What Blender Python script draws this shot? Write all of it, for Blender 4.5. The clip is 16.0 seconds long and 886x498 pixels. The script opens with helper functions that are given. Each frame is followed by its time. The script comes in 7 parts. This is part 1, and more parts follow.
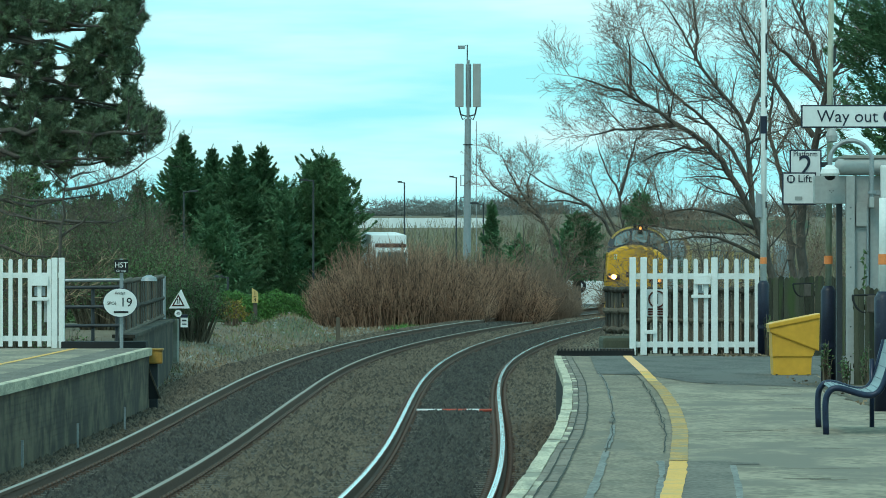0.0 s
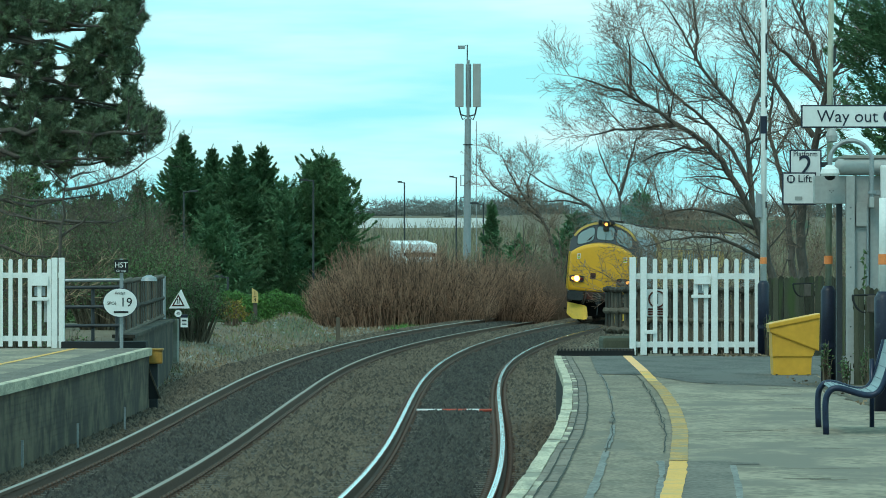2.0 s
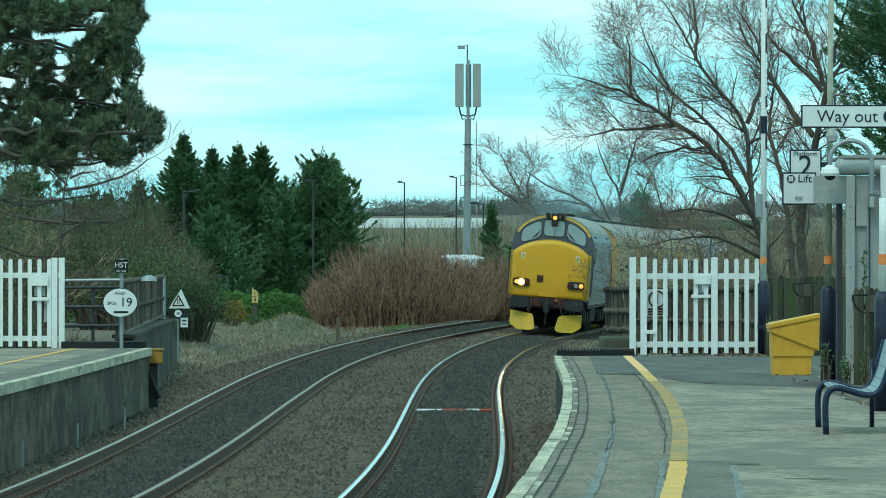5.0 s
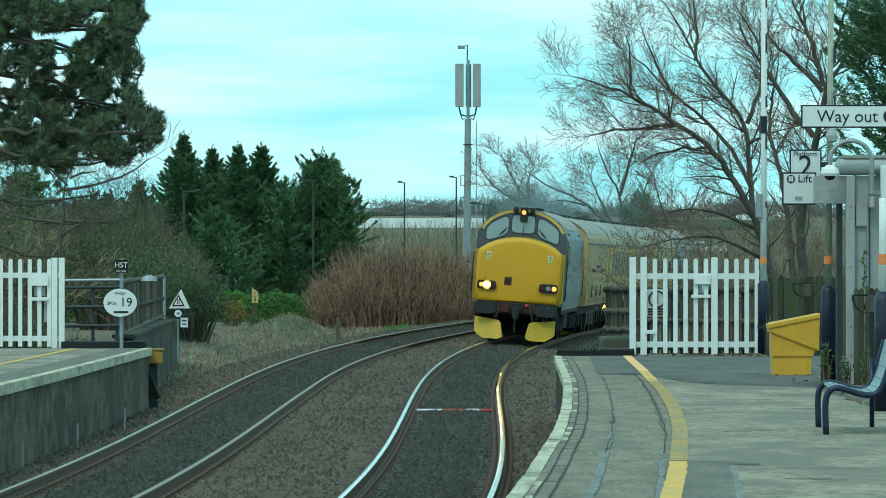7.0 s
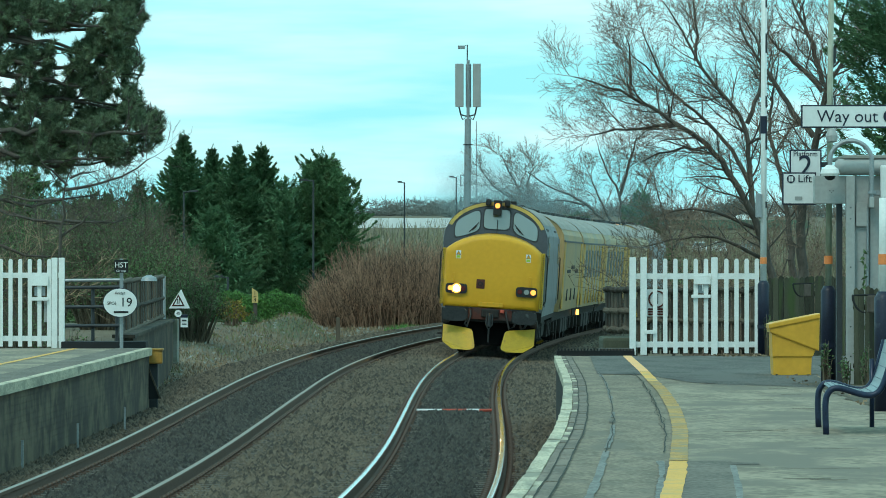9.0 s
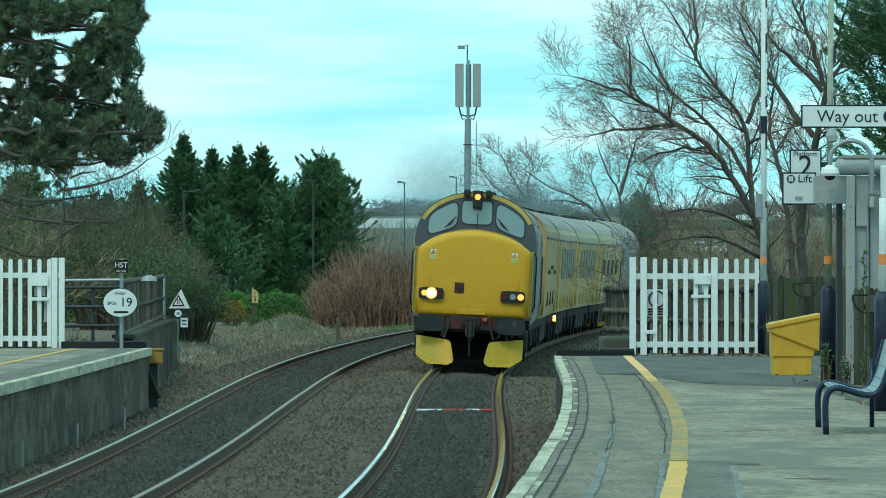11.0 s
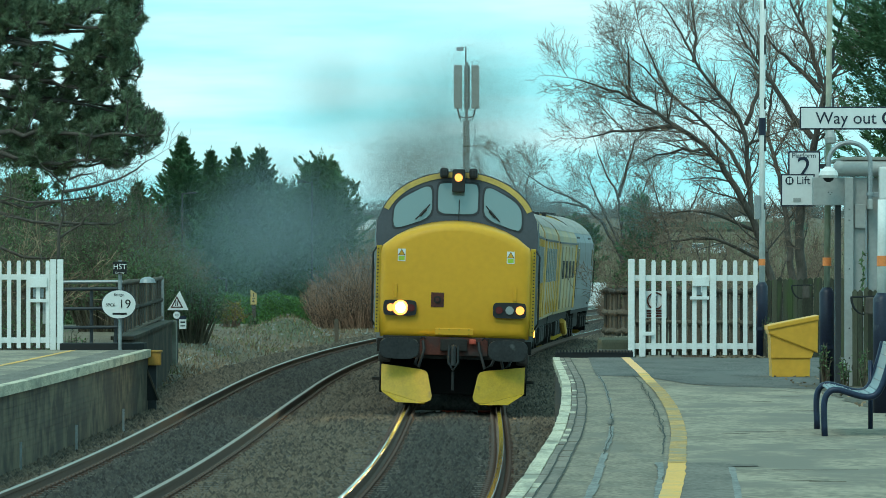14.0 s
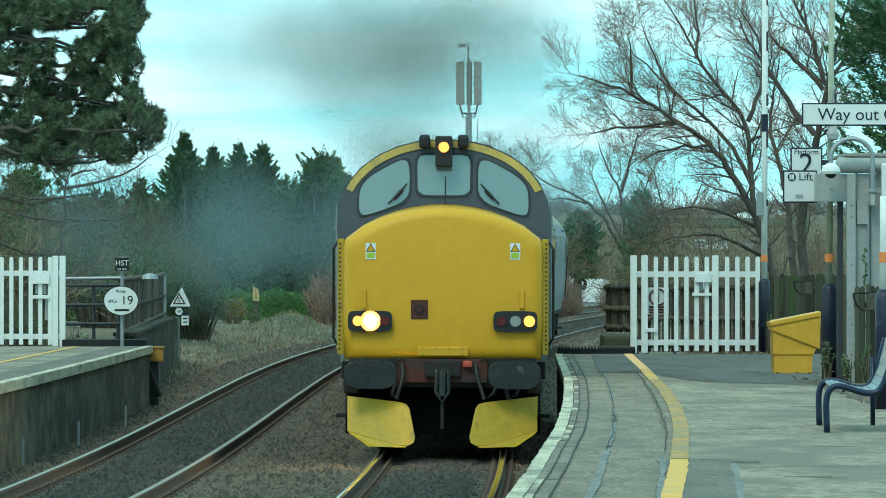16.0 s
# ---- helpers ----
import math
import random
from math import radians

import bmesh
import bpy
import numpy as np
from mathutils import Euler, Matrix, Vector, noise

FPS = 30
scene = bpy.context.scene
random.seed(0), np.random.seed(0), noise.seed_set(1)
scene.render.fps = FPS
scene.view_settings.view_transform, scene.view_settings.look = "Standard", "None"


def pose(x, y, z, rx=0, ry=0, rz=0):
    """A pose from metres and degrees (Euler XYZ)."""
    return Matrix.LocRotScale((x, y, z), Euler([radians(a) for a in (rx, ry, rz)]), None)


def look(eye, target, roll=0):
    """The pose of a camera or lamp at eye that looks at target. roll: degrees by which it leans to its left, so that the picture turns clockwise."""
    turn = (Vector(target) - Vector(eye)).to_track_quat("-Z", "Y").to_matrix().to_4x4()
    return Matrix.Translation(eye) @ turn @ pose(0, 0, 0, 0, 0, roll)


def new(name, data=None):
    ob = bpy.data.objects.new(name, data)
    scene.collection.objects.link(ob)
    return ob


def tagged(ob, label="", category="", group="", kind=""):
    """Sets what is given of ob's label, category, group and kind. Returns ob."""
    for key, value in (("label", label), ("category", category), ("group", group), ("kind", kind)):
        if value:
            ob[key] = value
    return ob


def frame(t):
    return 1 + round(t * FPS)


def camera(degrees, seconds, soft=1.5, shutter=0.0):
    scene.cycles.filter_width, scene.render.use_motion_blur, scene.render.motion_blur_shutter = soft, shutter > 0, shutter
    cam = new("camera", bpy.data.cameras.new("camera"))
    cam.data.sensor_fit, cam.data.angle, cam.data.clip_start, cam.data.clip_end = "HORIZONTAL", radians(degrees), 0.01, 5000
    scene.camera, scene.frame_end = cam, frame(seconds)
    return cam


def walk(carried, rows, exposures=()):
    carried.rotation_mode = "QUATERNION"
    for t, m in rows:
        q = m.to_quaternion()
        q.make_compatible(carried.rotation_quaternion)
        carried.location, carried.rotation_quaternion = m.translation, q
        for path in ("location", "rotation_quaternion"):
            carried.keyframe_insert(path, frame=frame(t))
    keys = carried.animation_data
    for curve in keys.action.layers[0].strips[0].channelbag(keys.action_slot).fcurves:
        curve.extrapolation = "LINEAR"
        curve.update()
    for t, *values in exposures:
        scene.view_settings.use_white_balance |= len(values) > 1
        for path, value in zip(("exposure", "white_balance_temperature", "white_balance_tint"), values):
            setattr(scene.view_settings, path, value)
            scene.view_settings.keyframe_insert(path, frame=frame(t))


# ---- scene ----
# camera on a tripod near the far platform edge, rail level is z = 0
cam = camera(7.2, 16.0, soft=0.9)
EYE = (0.0, 0.0, 2.354)


def aim(right, up):
    """The camera's pose, turned by small angles in degrees."""
    return pose(*EYE, 90.1104 + up, 0, -right)


U = 0.0046
walk(cam, [(0, aim(0, 0)), (13.4, aim(0, 0)), (14, aim(2.5 * U, 3 * U)), (14.5, aim(0, 3 * U)), (15, aim(0, 5 * U)),
           (15.5, aim(7 * U, -4 * U)), (16, aim(-1.5 * U, -3.5 * U))],
     [(0, 0.08, 5750, -4), (13, 0.08, 5750, -4), (14.5, 0.11, 5750, -4), (16, 0.29, 5750, -4)])

# ---- world and sun ----
world = bpy.data.worlds.new("sky")
scene.world = world
world.use_nodes = True
wn, wl = world.node_tree.nodes, world.node_tree.links
wn.clear()
w_out, w_bg = wn.new("ShaderNodeOutputWorld"), wn.new("ShaderNodeBackground")
w_sky = wn.new("ShaderNodeTexSky")
w_sky.sky_type, w_sky.sun_disc = "NISHITA", False
w_sky.sun_elevation, w_sky.sun_rotation = radians(51), radians(203)
w_sky.air_density, w_sky.dust_density, w_sky.ozone_density = 1.0, 1.5, 1.2
w_co, w_map, w_noise, w_ramp = (wn.new("ShaderNodeTexCoord"), wn.new("ShaderNodeMapping"), wn.new("ShaderNodeTexNoise"),
                                wn.new("ShaderNodeValToRGB"))
w_map.inputs["Scale"].default_value = (9, 9, 70)
w_map.inputs["Location"].default_value = (0.3, 0.0, 0.35)
w_noise.inputs["Scale"].default_value, w_noise.inputs["Detail"].default_value = 1.6, 5
w_ramp.color_ramp.elements[0].position, w_ramp.color_ramp.elements[0].color = 0.40, (0, 0, 0, 1)
w_ramp.color_ramp.elements[1].position, w_ramp.color_ramp.elements[1].color = 0.66, (1, 1, 1, 1)
w_mix, w_scale = wn.new("ShaderNodeMixRGB"), wn.new("ShaderNodeMixRGB")
w_mix.inputs["Color2"].default_value = (7.3, 9.2, 9.0, 1)
w_veil = wn.new("ShaderNodeMixRGB")
w_veil.inputs["Fac"].default_value = 0.85
w_veil.inputs["Color2"].default_value = (3.8, 8.3, 8.6, 1)
wl.new(w_co.outputs["Generated"], w_map.inputs["Vector"])
wl.new(w_map.outputs["Vector"], w_noise.inputs["Vector"])
wl.new(w_noise.outputs["Fac"], w_ramp.inputs["Fac"])
wl.new(w_ramp.outputs["Color"], w_mix.inputs["Fac"])
wl.new(w_sky.outputs["Color"], w_veil.inputs["Color1"])
wl.new(w_veil.outputs["Color"], w_mix.inputs["Color1"])
wl.new(w_mix.outputs["Color"], w_bg.inputs["Color"])
w_bg.inputs["Strength"].default_value = 0.115
wl.new(w_bg.outputs["Background"], w_out.inputs["Surface"])

sun = new("sun", bpy.data.lights.new("sun", "SUN"))
sun.data.energy, sun.data.angle, sun.data.color = 1.15, radians(16), (1.0, 0.86, 0.70)
sun.matrix_world = look((-26, 0, 80), (0, 60, 0))


# ---- materials ----
def material(name, base, rough=0.7, metal=0.0, dark=0.75, light=1.15, scale=6.0, fine=60.0, bump=0.15, stain=None, stain_at=0.6,
             spec=0.4, stretch=(1, 1, 1), island=0.0, objects=0.0, spread=0.2):
    """A surface with coarse and fine variation, relief, and optional stains."""
    m = bpy.data.materials.new(name)
    m.use_nodes = True
    n, l = m.node_tree.nodes, m.node_tree.links
    b = n["Principled BSDF"]
    b.inputs["Metallic"].default_value = metal
    b.inputs["Specular IOR Level"].default_value = spec
    co, mp = n.new("ShaderNodeTexCoord"), n.new("ShaderNodeMapping")
    mp.inputs["Scale"].default_value = stretch
    l.new(co.outputs["Object"], mp.inputs["Vector"])
    big, small = n.new("ShaderNodeTexNoise"), n.new("ShaderNodeTexNoise")
    for t, s, d in ((big, scale, 4), (small, fine, 3)):
        t.inputs["Scale"].default_value, t.inputs["Detail"].default_value = s, d
        l.new(mp.outputs["Vector"], t.inputs["Vector"])
    add = n.new("ShaderNodeMath")
    add.operation = "MULTIPLY_ADD"
    add.inputs[1].default_value = 0.55
    l.new(small.outputs["Fac"], add.inputs[0])
    half = n.new("ShaderNodeMath")
    half.operation = "MULTIPLY"
    half.inputs[1].default_value = 0.45
    l.new(big.outputs["Fac"], half.inputs[0])
    l.new(half.outputs[0], add.inputs[2])
    last = add.outputs[0]
    for amount, node, socket in ((island, "ShaderNodeNewGeometry", "Random Per Island"), (objects, "ShaderNodeObjectInfo", "Random")):
        if amount:
            src, mul = n.new(node), n.new("ShaderNodeMath")
            mul.operation = "MULTIPLY_ADD"
            mul.inputs[1].default_value = amount
            l.new(src.outputs[socket], mul.inputs[0])
            sub = n.new("ShaderNodeMath")
            sub.operation = "SUBTRACT"
            sub.inputs[1].default_value = amount / 2
            l.new(last, sub.inputs[0])
            l.new(sub.outputs[0], mul.inputs[2])
            last = mul.outputs[0]
    ramp = n.new("ShaderNodeValToRGB")
    e = ramp.color_ramp.elements
    e[0].position, e[0].color = 0.5 - spread, (*[c * dark for c in base], 1)
    e[1].position, e[1].color = 0.5 + spread, (*[min(1, c * light) for c in base], 1)
    l.new(last, ramp.inputs["Fac"])
    colour = ramp.outputs["Color"]
    if stain:
        patch, cut, mix = n.new("ShaderNodeTexNoise"), n.new("ShaderNodeValToRGB"), n.new("ShaderNodeMixRGB")
        patch.inputs["Scale"].default_value, patch.inputs["Detail"].default_value = scale * 0.6, 6
        l.new(mp.outputs["Vector"], patch.inputs["Vector"])
        cut.color_ramp.elements[0].position, cut.color_ramp.elements[1].position = stain_at - 0.06, stain_at + 0.07
        l.new(patch.outputs["Fac"], cut.inputs["Fac"])
        l.new(cut.outputs["Color"], mix.inputs["Fac"])
        l.new(colour, mix.inputs["Color1"])
        mix.inputs["Color2"].default_value = (*stain, 1)
        colour = mix.outputs["Color"]
    l.new(colour, b.inputs["Base Color"])
    rr = n.new("ShaderNodeMapRange")
    rr.inputs["To Min"].default_value, rr.inputs["To Max"].default_value = max(0.03, rough - 0.12), min(1, rough + 0.12)
    l.new(last, rr.inputs["Value"])
    l.new(rr.outputs["Result"], b.inputs["Roughness"])
    if bump:
        bp = n.new("ShaderNodeBump")
        bp.inputs["Strength"].default_value, bp.inputs["Distance"].default_value = bump, 0.02
        l.new(last, bp.inputs["Height"])
        l.new(bp.outputs["Normal"], b.inputs["Normal"])
    return m


def glow(name, colour, strength):
    m = bpy.data.materials.new(name)
    m.use_nodes = True
    b = m.node_tree.nodes["Principled BSDF"]
    b.inputs["Base Color"].default_value = (*colour, 1)
    b.inputs["Emission Color"].default_value = (*colour, 1)
    b.inputs["Emission Strength"].default_value = strength
    return m


M_ballast = material("ballast", (0.034, 0.028, 0.021), 0.95, scale=1.2, fine=45, bump=0.8, dark=0.45, light=1.5, stain=(0.06, 0.05, 0.045), stain_at=0.55)
M_stone = material("ballast_stone", (0.078, 0.061, 0.042), 0.95, scale=0.5, fine=30, bump=0.3, dark=0.4, light=1.8, island=0.7, spread=0.28, stretch=(1, 0.15, 1))
M_stone_dark = material("dark_ballast_stone", (0.036, 0.033, 0.027), 0.95, scale=0.5, fine=30, bump=0.3, dark=0.4, light=1.8, island=0.7, spread=0.28, stretch=(1, 0.15, 1))
M_earth = material("earth_and_grass", (0.145, 0.112, 0.072), 1.0, scale=0.25, fine=9, bump=0.6, dark=0.5, light=1.35, stain=(0.075, 0.08, 0.038), stain_at=0.58)
M_rail_top = material("rail_head_steel", (0.50, 0.50, 0.50), 0.0, 1.0, bump=0, dark=0.8)
M_rail_dull = material("dull_rail_head", (0.30, 0.26, 0.21), 0.6, 0.6, bump=0.05, dark=0.6)
M_rail_mid = material("worn_rail_head", (0.34, 0.30, 0.25), 0.5, 0.8, bump=0.05, dark=0.6)
M_rail_side = material("rusty_rail_web", (0.15, 0.094, 0.066), 0.85, scale=8, bump=0.2, dark=0.6)
M_sleeper = material("sleeper_concrete", (0.085, 0.072, 0.056), 0.9, scale=3, fine=40, bump=0.3, objects=0.4)
M_clip = material("rail_clip", (0.085, 0.055, 0.040), 0.8, bump=0.1)
M_tarmac = material("platform_tarmac", (0.195, 0.160, 0.113), 0.95, scale=3.2, fine=24, spread=0.09, bump=0.3, dark=0.66, light=1.3, stain=(0.155, 0.132, 0.10), stain_at=0.6, stretch=(1, 0.22, 1))
M_tarmac_dark = material("new_tarmac", (0.084, 0.078, 0.067), 0.95, scale=2.6, fine=26, spread=0.09, bump=0.3, dark=0.62, light=1.5, stain=(0.105, 0.10, 0.088), stain_at=0.6, stretch=(1, 0.2, 1))
M_dirt = material("leafy_dirt", (0.085, 0.070, 0.047), 1.0, scale=4, fine=26, spread=0.1, bump=0.4, dark=0.55, light=1.6, stretch=(1, 0.3, 1))
M_crack = material("dirt_filled_joint", (0.045, 0.045, 0.035), 0.95, scale=4, fine=40, bump=0.3, dark=0.6)
M_line_worn = material("faded_line_paint", (0.42, 0.255, 0.075), 0.9, scale=6, fine=45, spread=0.12, bump=0.1, dark=0.65, light=1.25, stain=(0.27, 0.215, 0.12), stain_at=0.54, stretch=(1, 0.4, 1))
M_line_orange = material("orange_yellow_line_paint", (0.78, 0.44, 0.17), 0.8, scale=5, fine=40, bump=0.1, dark=0.85, stain=(0.6, 0.42, 0.2), stain_at=0.62)
M_coping_white = material("white_painted_edge", (0.55, 0.49, 0.355), 0.8, scale=4, fine=26, spread=0.12, bump=0.2, dark=0.62, light=1.12, stain=(0.26, 0.24, 0.18), stain_at=0.58, stretch=(2, 0.3, 2))
M_filler = material("pale_filler", (0.172, 0.172, 0.158), 0.9, scale=3, fine=24, spread=0.1, bump=0.2, dark=0.7, light=1.3, stretch=(1, 0.3, 1))
M_patch = material("tarmac_repair", (0.132, 0.114, 0.090), 0.95, scale=2.4, fine=24, spread=0.1, bump=0.25, dark=0.7, light=1.35, stretch=(1, 0.22, 1))
M_platform_pale = material("worn_concrete", (0.25, 0.21, 0.15), 0.95, scale=2.4, fine=20, spread=0.09, bump=0.3, dark=0.66, light=1.28, stain=(0.165, 0.142, 0.108), stain_at=0.56, stretch=(0.7, 0.24, 1))
M_slab = material("edge_slab", (0.172, 0.142, 0.110), 0.92, scale=2.5, fine=24, spread=0.1, bump=0.25, dark=0.68, light=1.3, objects=0.14, stain=(0.13, 0.11, 0.09), stain_at=0.6, stretch=(1, 0.3, 1))
M_line = material("yellow_line_paint", (0.70, 0.395, 0.085), 0.8, scale=5, fine=40, bump=0.1, dark=0.8, light=1.1, stain=(0.46, 0.33, 0.14), stain_at=0.58, stretch=(1, 0.4, 1))
M_brick_dark = material("sooty_brick", (0.095, 0.076, 0.048), 0.95, scale=2.4, fine=11, spread=0.09, bump=0.4, dark=0.4, light=1.6, stain=(0.040, 0.035, 0.027), stain_at=0.55, stretch=(1, 0.14, 0.3))
M_mortar = material("sooty_mortar", (0.045, 0.041, 0.035), 0.95, scale=1, fine=20, bump=0.4, dark=0.55)
M_white = material("white_paint", (0.78, 0.79, 0.77), 0.55, scale=4, fine=40, bump=0.06, dark=0.86, light=1.05, stain=(0.5, 0.5, 0.46), stain_at=0.68)
M_mossy_white = material("mossy_white_paint", (0.46, 0.48, 0.38), 0.7, scale=3, fine=25, bump=0.1, dark=0.6, light=1.2, stain=(0.20, 0.23, 0.14), stain_at=0.56, stretch=(1, 1, 0.4))
M_sign_white = material("sign_white", (0.70, 0.71, 0.70), 0.4, scale=3, fine=30, bump=0.02, dark=0.93, light=1.03)
M_navy = material("navy_paint", (0.010, 0.013, 0.030), 0.45, scale=6, fine=50, bump=0.08, dark=0.7, light=1.6, stain=(0.12, 0.125, 0.13), stain_at=0.72)
M_blue_seat = material("blue_metal_seat", (0.014, 0.022, 0.050), 0.35, 0.2, scale=6, fine=50, bump=0.05, dark=0.7, light=1.5)
M_seat = material("perforated_seat_steel", (0.20, 0.22, 0.235), 0.35, 0.7, scale=6, fine=80, bump=0.1, dark=0.6, light=1.3)
M_orange = material("orange_band", (0.75, 0.25, 0.07), 0.6)
M_fence_wood = material("weathered_fence_wood", (0.058, 0.060, 0.040), 0.95, scale=2, fine=40, bump=0.4, dark=0.5, light=1.45, stretch=(4, 4, 0.6), objects=0.5, stain=(0.06, 0.085, 0.03), stain_at=0.6)
M_parapet = material("tarred_timber", (0.075, 0.062, 0.046), 0.95, scale=3, fine=40, bump=0.4, dark=0.5, light=1.6, objects=0.5)
M_grey_metal = material("galvanised_steel", (0.33, 0.35, 0.36), 0.5, 0.6, scale=5, fine=40, bump=0.05)
M_dark_metal = material("dark_painted_steel", (0.045, 0.05, 0.055), 0.6, 0.2, scale=5, fine=40, bump=0.1)
M_abutment = material("stained_wall", (0.068, 0.056, 0.038), 0.95, scale=2, fine=16, spread=0.12, bump=0.4, dark=0.4, light=1.7, stain=(0.03, 0.027, 0.02), stain_at=0.56, stretch=(1, 0.2, 0.5))
M_black = material("black_board", (0.018, 0.019, 0.02), 0.85, bump=0.1)
M_bin = material("yellow_grit_bin_plastic", (0.58, 0.315, 0.028), 0.5, scale=3, fine=12, bump=0.03, dark=0.92, stain=(0.55, 0.31, 0.03), stain_at=0.7)
M_ochre = material("weathered_ochre_paint", (0.40, 0.225, 0.04), 0.7, scale=8, fine=40, bump=0.06, dark=0.7, stain=(0.22, 0.14, 0.05), stain_at=0.6)
M_faded = material("faded_cream_yellow", (0.58, 0.42, 0.16), 0.7, scale=8, fine=40, bump=0.03, dark=0.8)
M_bark = material("bark", (0.088, 0.076, 0.064), 0.95, scale=3, fine=25, bump=0.5, dark=0.5, light=1.4, stretch=(1, 1, 0.3))
M_stem = material("dark_winter_stems", (0.115, 0.098, 0.066), 0.95, scale=1, fine=8, bump=0, dark=0.55, light=1.4, island=0.5)
M_twig = material("twig", (0.215, 0.152, 0.110), 0.95, scale=1, fine=8, bump=0, dark=0.55, light=1.3, island=0.4)
M_red_twig = material("red_brown_stems", (0.245, 0.152, 0.100), 0.95, scale=0.7, fine=5, bump=0, dark=0.3, light=1.8, island=0.8)
M_conifer = material("conifer_needles", (0.074, 0.140, 0.062), 0.8, scale=0.5, fine=3, bump=0, dark=0.6, light=1.6, island=0.3)
M_cypress = material("cypress_needles", (0.078, 0.145, 0.058), 0.8, scale=0.5, fine=3, bump=0, dark=0.6, light=1.6, island=0.3)
M_pine = material("pine_needles", (0.102, 0.140, 0.076), 0.7, scale=1, fine=6, bump=0, dark=0.5, light=1.9, island=0.5)
M_shrub = material("shrub_leaves", (0.088, 0.138, 0.056), 0.85, scale=0.7, fine=5, bump=0, dark=0.5, light=1.6, island=0.7)
M_hedge = material("hedge_leaves", (0.095, 0.195, 0.045), 0.85, scale=0.7, fine=5, bump=0, dark=0.5, light=1.5, island=0.7)
M_autumn = material("autumn_leaves", (0.25, 0.195, 0.035), 0.85, scale=1, fine=5, bump=0, dark=0.5, light=1.5, island=0.6)
M_grass = material("grass_blades", (0.135, 0.165, 0.055), 0.9, scale=0.6, fine=5, bump=0, dark=0.55, light=1.5, island=0.6)
M_litter = material("dead_stems", (0.215, 0.155, 0.098), 0.95, scale=0.6, fine=5, bump=0, dark=0.5, light=1.5, island=0.7)
M_yellow = material("loco_yellow", (0.62, 0.33, 0.016), 0.46, scale=1.2, fine=9, bump=0.012, dark=0.9, light=1.04, spec=0.3)
M_band = material("weathered_yellow_band", (0.50, 0.36, 0.085), 0.6, scale=5, fine=25, bump=0.03, dark=0.75, stain=(0.34, 0.27, 0.10), stain_at=0.6)
M_plough = material("plough_yellow", (0.43, 0.285, 0.012), 0.5, scale=7, fine=30, bump=0.04, dark=0.8, stain=(0.22, 0.15, 0.03), stain_at=0.68)
M_lime = material("lime_green_mark", (0.34, 0.46, 0.03), 0.5, bump=0, dark=0.95)
M_cab_grey = material("loco_dark_grey", (0.055, 0.062, 0.075), 0.5, scale=2, fine=20, bump=0.02, dark=0.85)
M_loco_side = material("loco_blue_grey", (0.215, 0.235, 0.245), 0.55, scale=1.5, fine=20, bump=0.03, dark=0.75, stretch=(1, 1, 0.4), stain=(0.15, 0.15, 0.145), stain_at=0.6)
M_roof = material("dirty_roof_grey", (0.36, 0.345, 0.305), 0.8, scale=0.8, fine=14, bump=0.06, dark=0.65, light=1.15, stretch=(1, 0.4, 1))
M_coach = material("weathered_cream_coach", (0.48, 0.365, 0.185), 0.6, scale=0.7, fine=10, bump=0.03, dark=0.75, light=1.12, stretch=(1, 1, 0.4), stain=(0.34, 0.30, 0.21), stain_at=0.52)
M_coach_tan = material("weathered_tan_coach", (0.44, 0.32, 0.15), 0.6, scale=0.7, fine=10, bump=0.03, dark=0.75, light=1.1, stretch=(1, 1, 0.4), stain=(0.33, 0.27, 0.16), stain_at=0.53)
M_coach_yellow = material("coach_yellow", (0.56, 0.33, 0.05), 0.6, scale=1, fine=14, bump=0.02, dark=0.8)
M_under = material("oily_underframe", (0.020, 0.018, 0.016), 0.85, 0.0, scale=4, fine=30, bump=0.3, dark=0.5, light=1.6)
M_buffer = material("buffer_steel", (0.022, 0.024, 0.025), 0.6, 0.3, scale=3, fine=25, bump=0.1, dark=0.6, light=1.8, stain=(0.20, 0.21, 0.21), stain_at=0.68)
M_red_beam = material("red_buffer_beam", (0.10, 0.030, 0.02), 0.8, scale=5, fine=30, bump=0.15, dark=0.45, stain=(0.04, 0.03, 0.028), stain_at=0.55)
M_seal = material("grey_window_seal", (0.03, 0.034, 0.04), 0.6, bump=0.02)
# near black that paints the deep shade under the locomotive's ends
M_shade_black = material("shade_black", (0.007, 0.007, 0.007), 0.95, bump=0.1, spec=0.1)
M_tap = material("red_painted_tap", (0.42, 0.07, 0.04), 0.6, bump=0.05)
M_rubber = material("black_rubber", (0.015, 0.016, 0.017), 0.6, bump=0.03)
M_concrete = material("concrete", (0.30, 0.30, 0.27), 0.9, scale=2, fine=25, bump=0.3, stain=(0.16, 0.17, 0.13), stain_at=0.6)
M_haze = material("thin_exhaust_haze", (0.22, 0.295, 0.32), 1.0, bump=0, scale=0.4, fine=2, dark=0.85)
M_smoke = material("exhaust_smoke", (0.17, 0.15, 0.115), 1.0, bump=0, scale=0.4, fine=2, dark=0.8)
M_panel = material("pale_grey_panel", (0.32, 0.33, 0.32), 0.5, scale=1.5, fine=20, bump=0.04, dark=0.88, stain=(0.38, 0.39, 0.36), stain_at=0.68)
M_field = material("far_field", (0.12, 0.18, 0.135), 1.0, scale=0.01, fine=0.1, bump=0)
# paler than near wood: the haze of distance is put into this colour
M_far_wood = material("far_winter_wood", (0.15, 0.155, 0.14), 1.0, scale=0.05, fine=0.5, bump=0, dark=0.6, light=1.4, island=0.5)
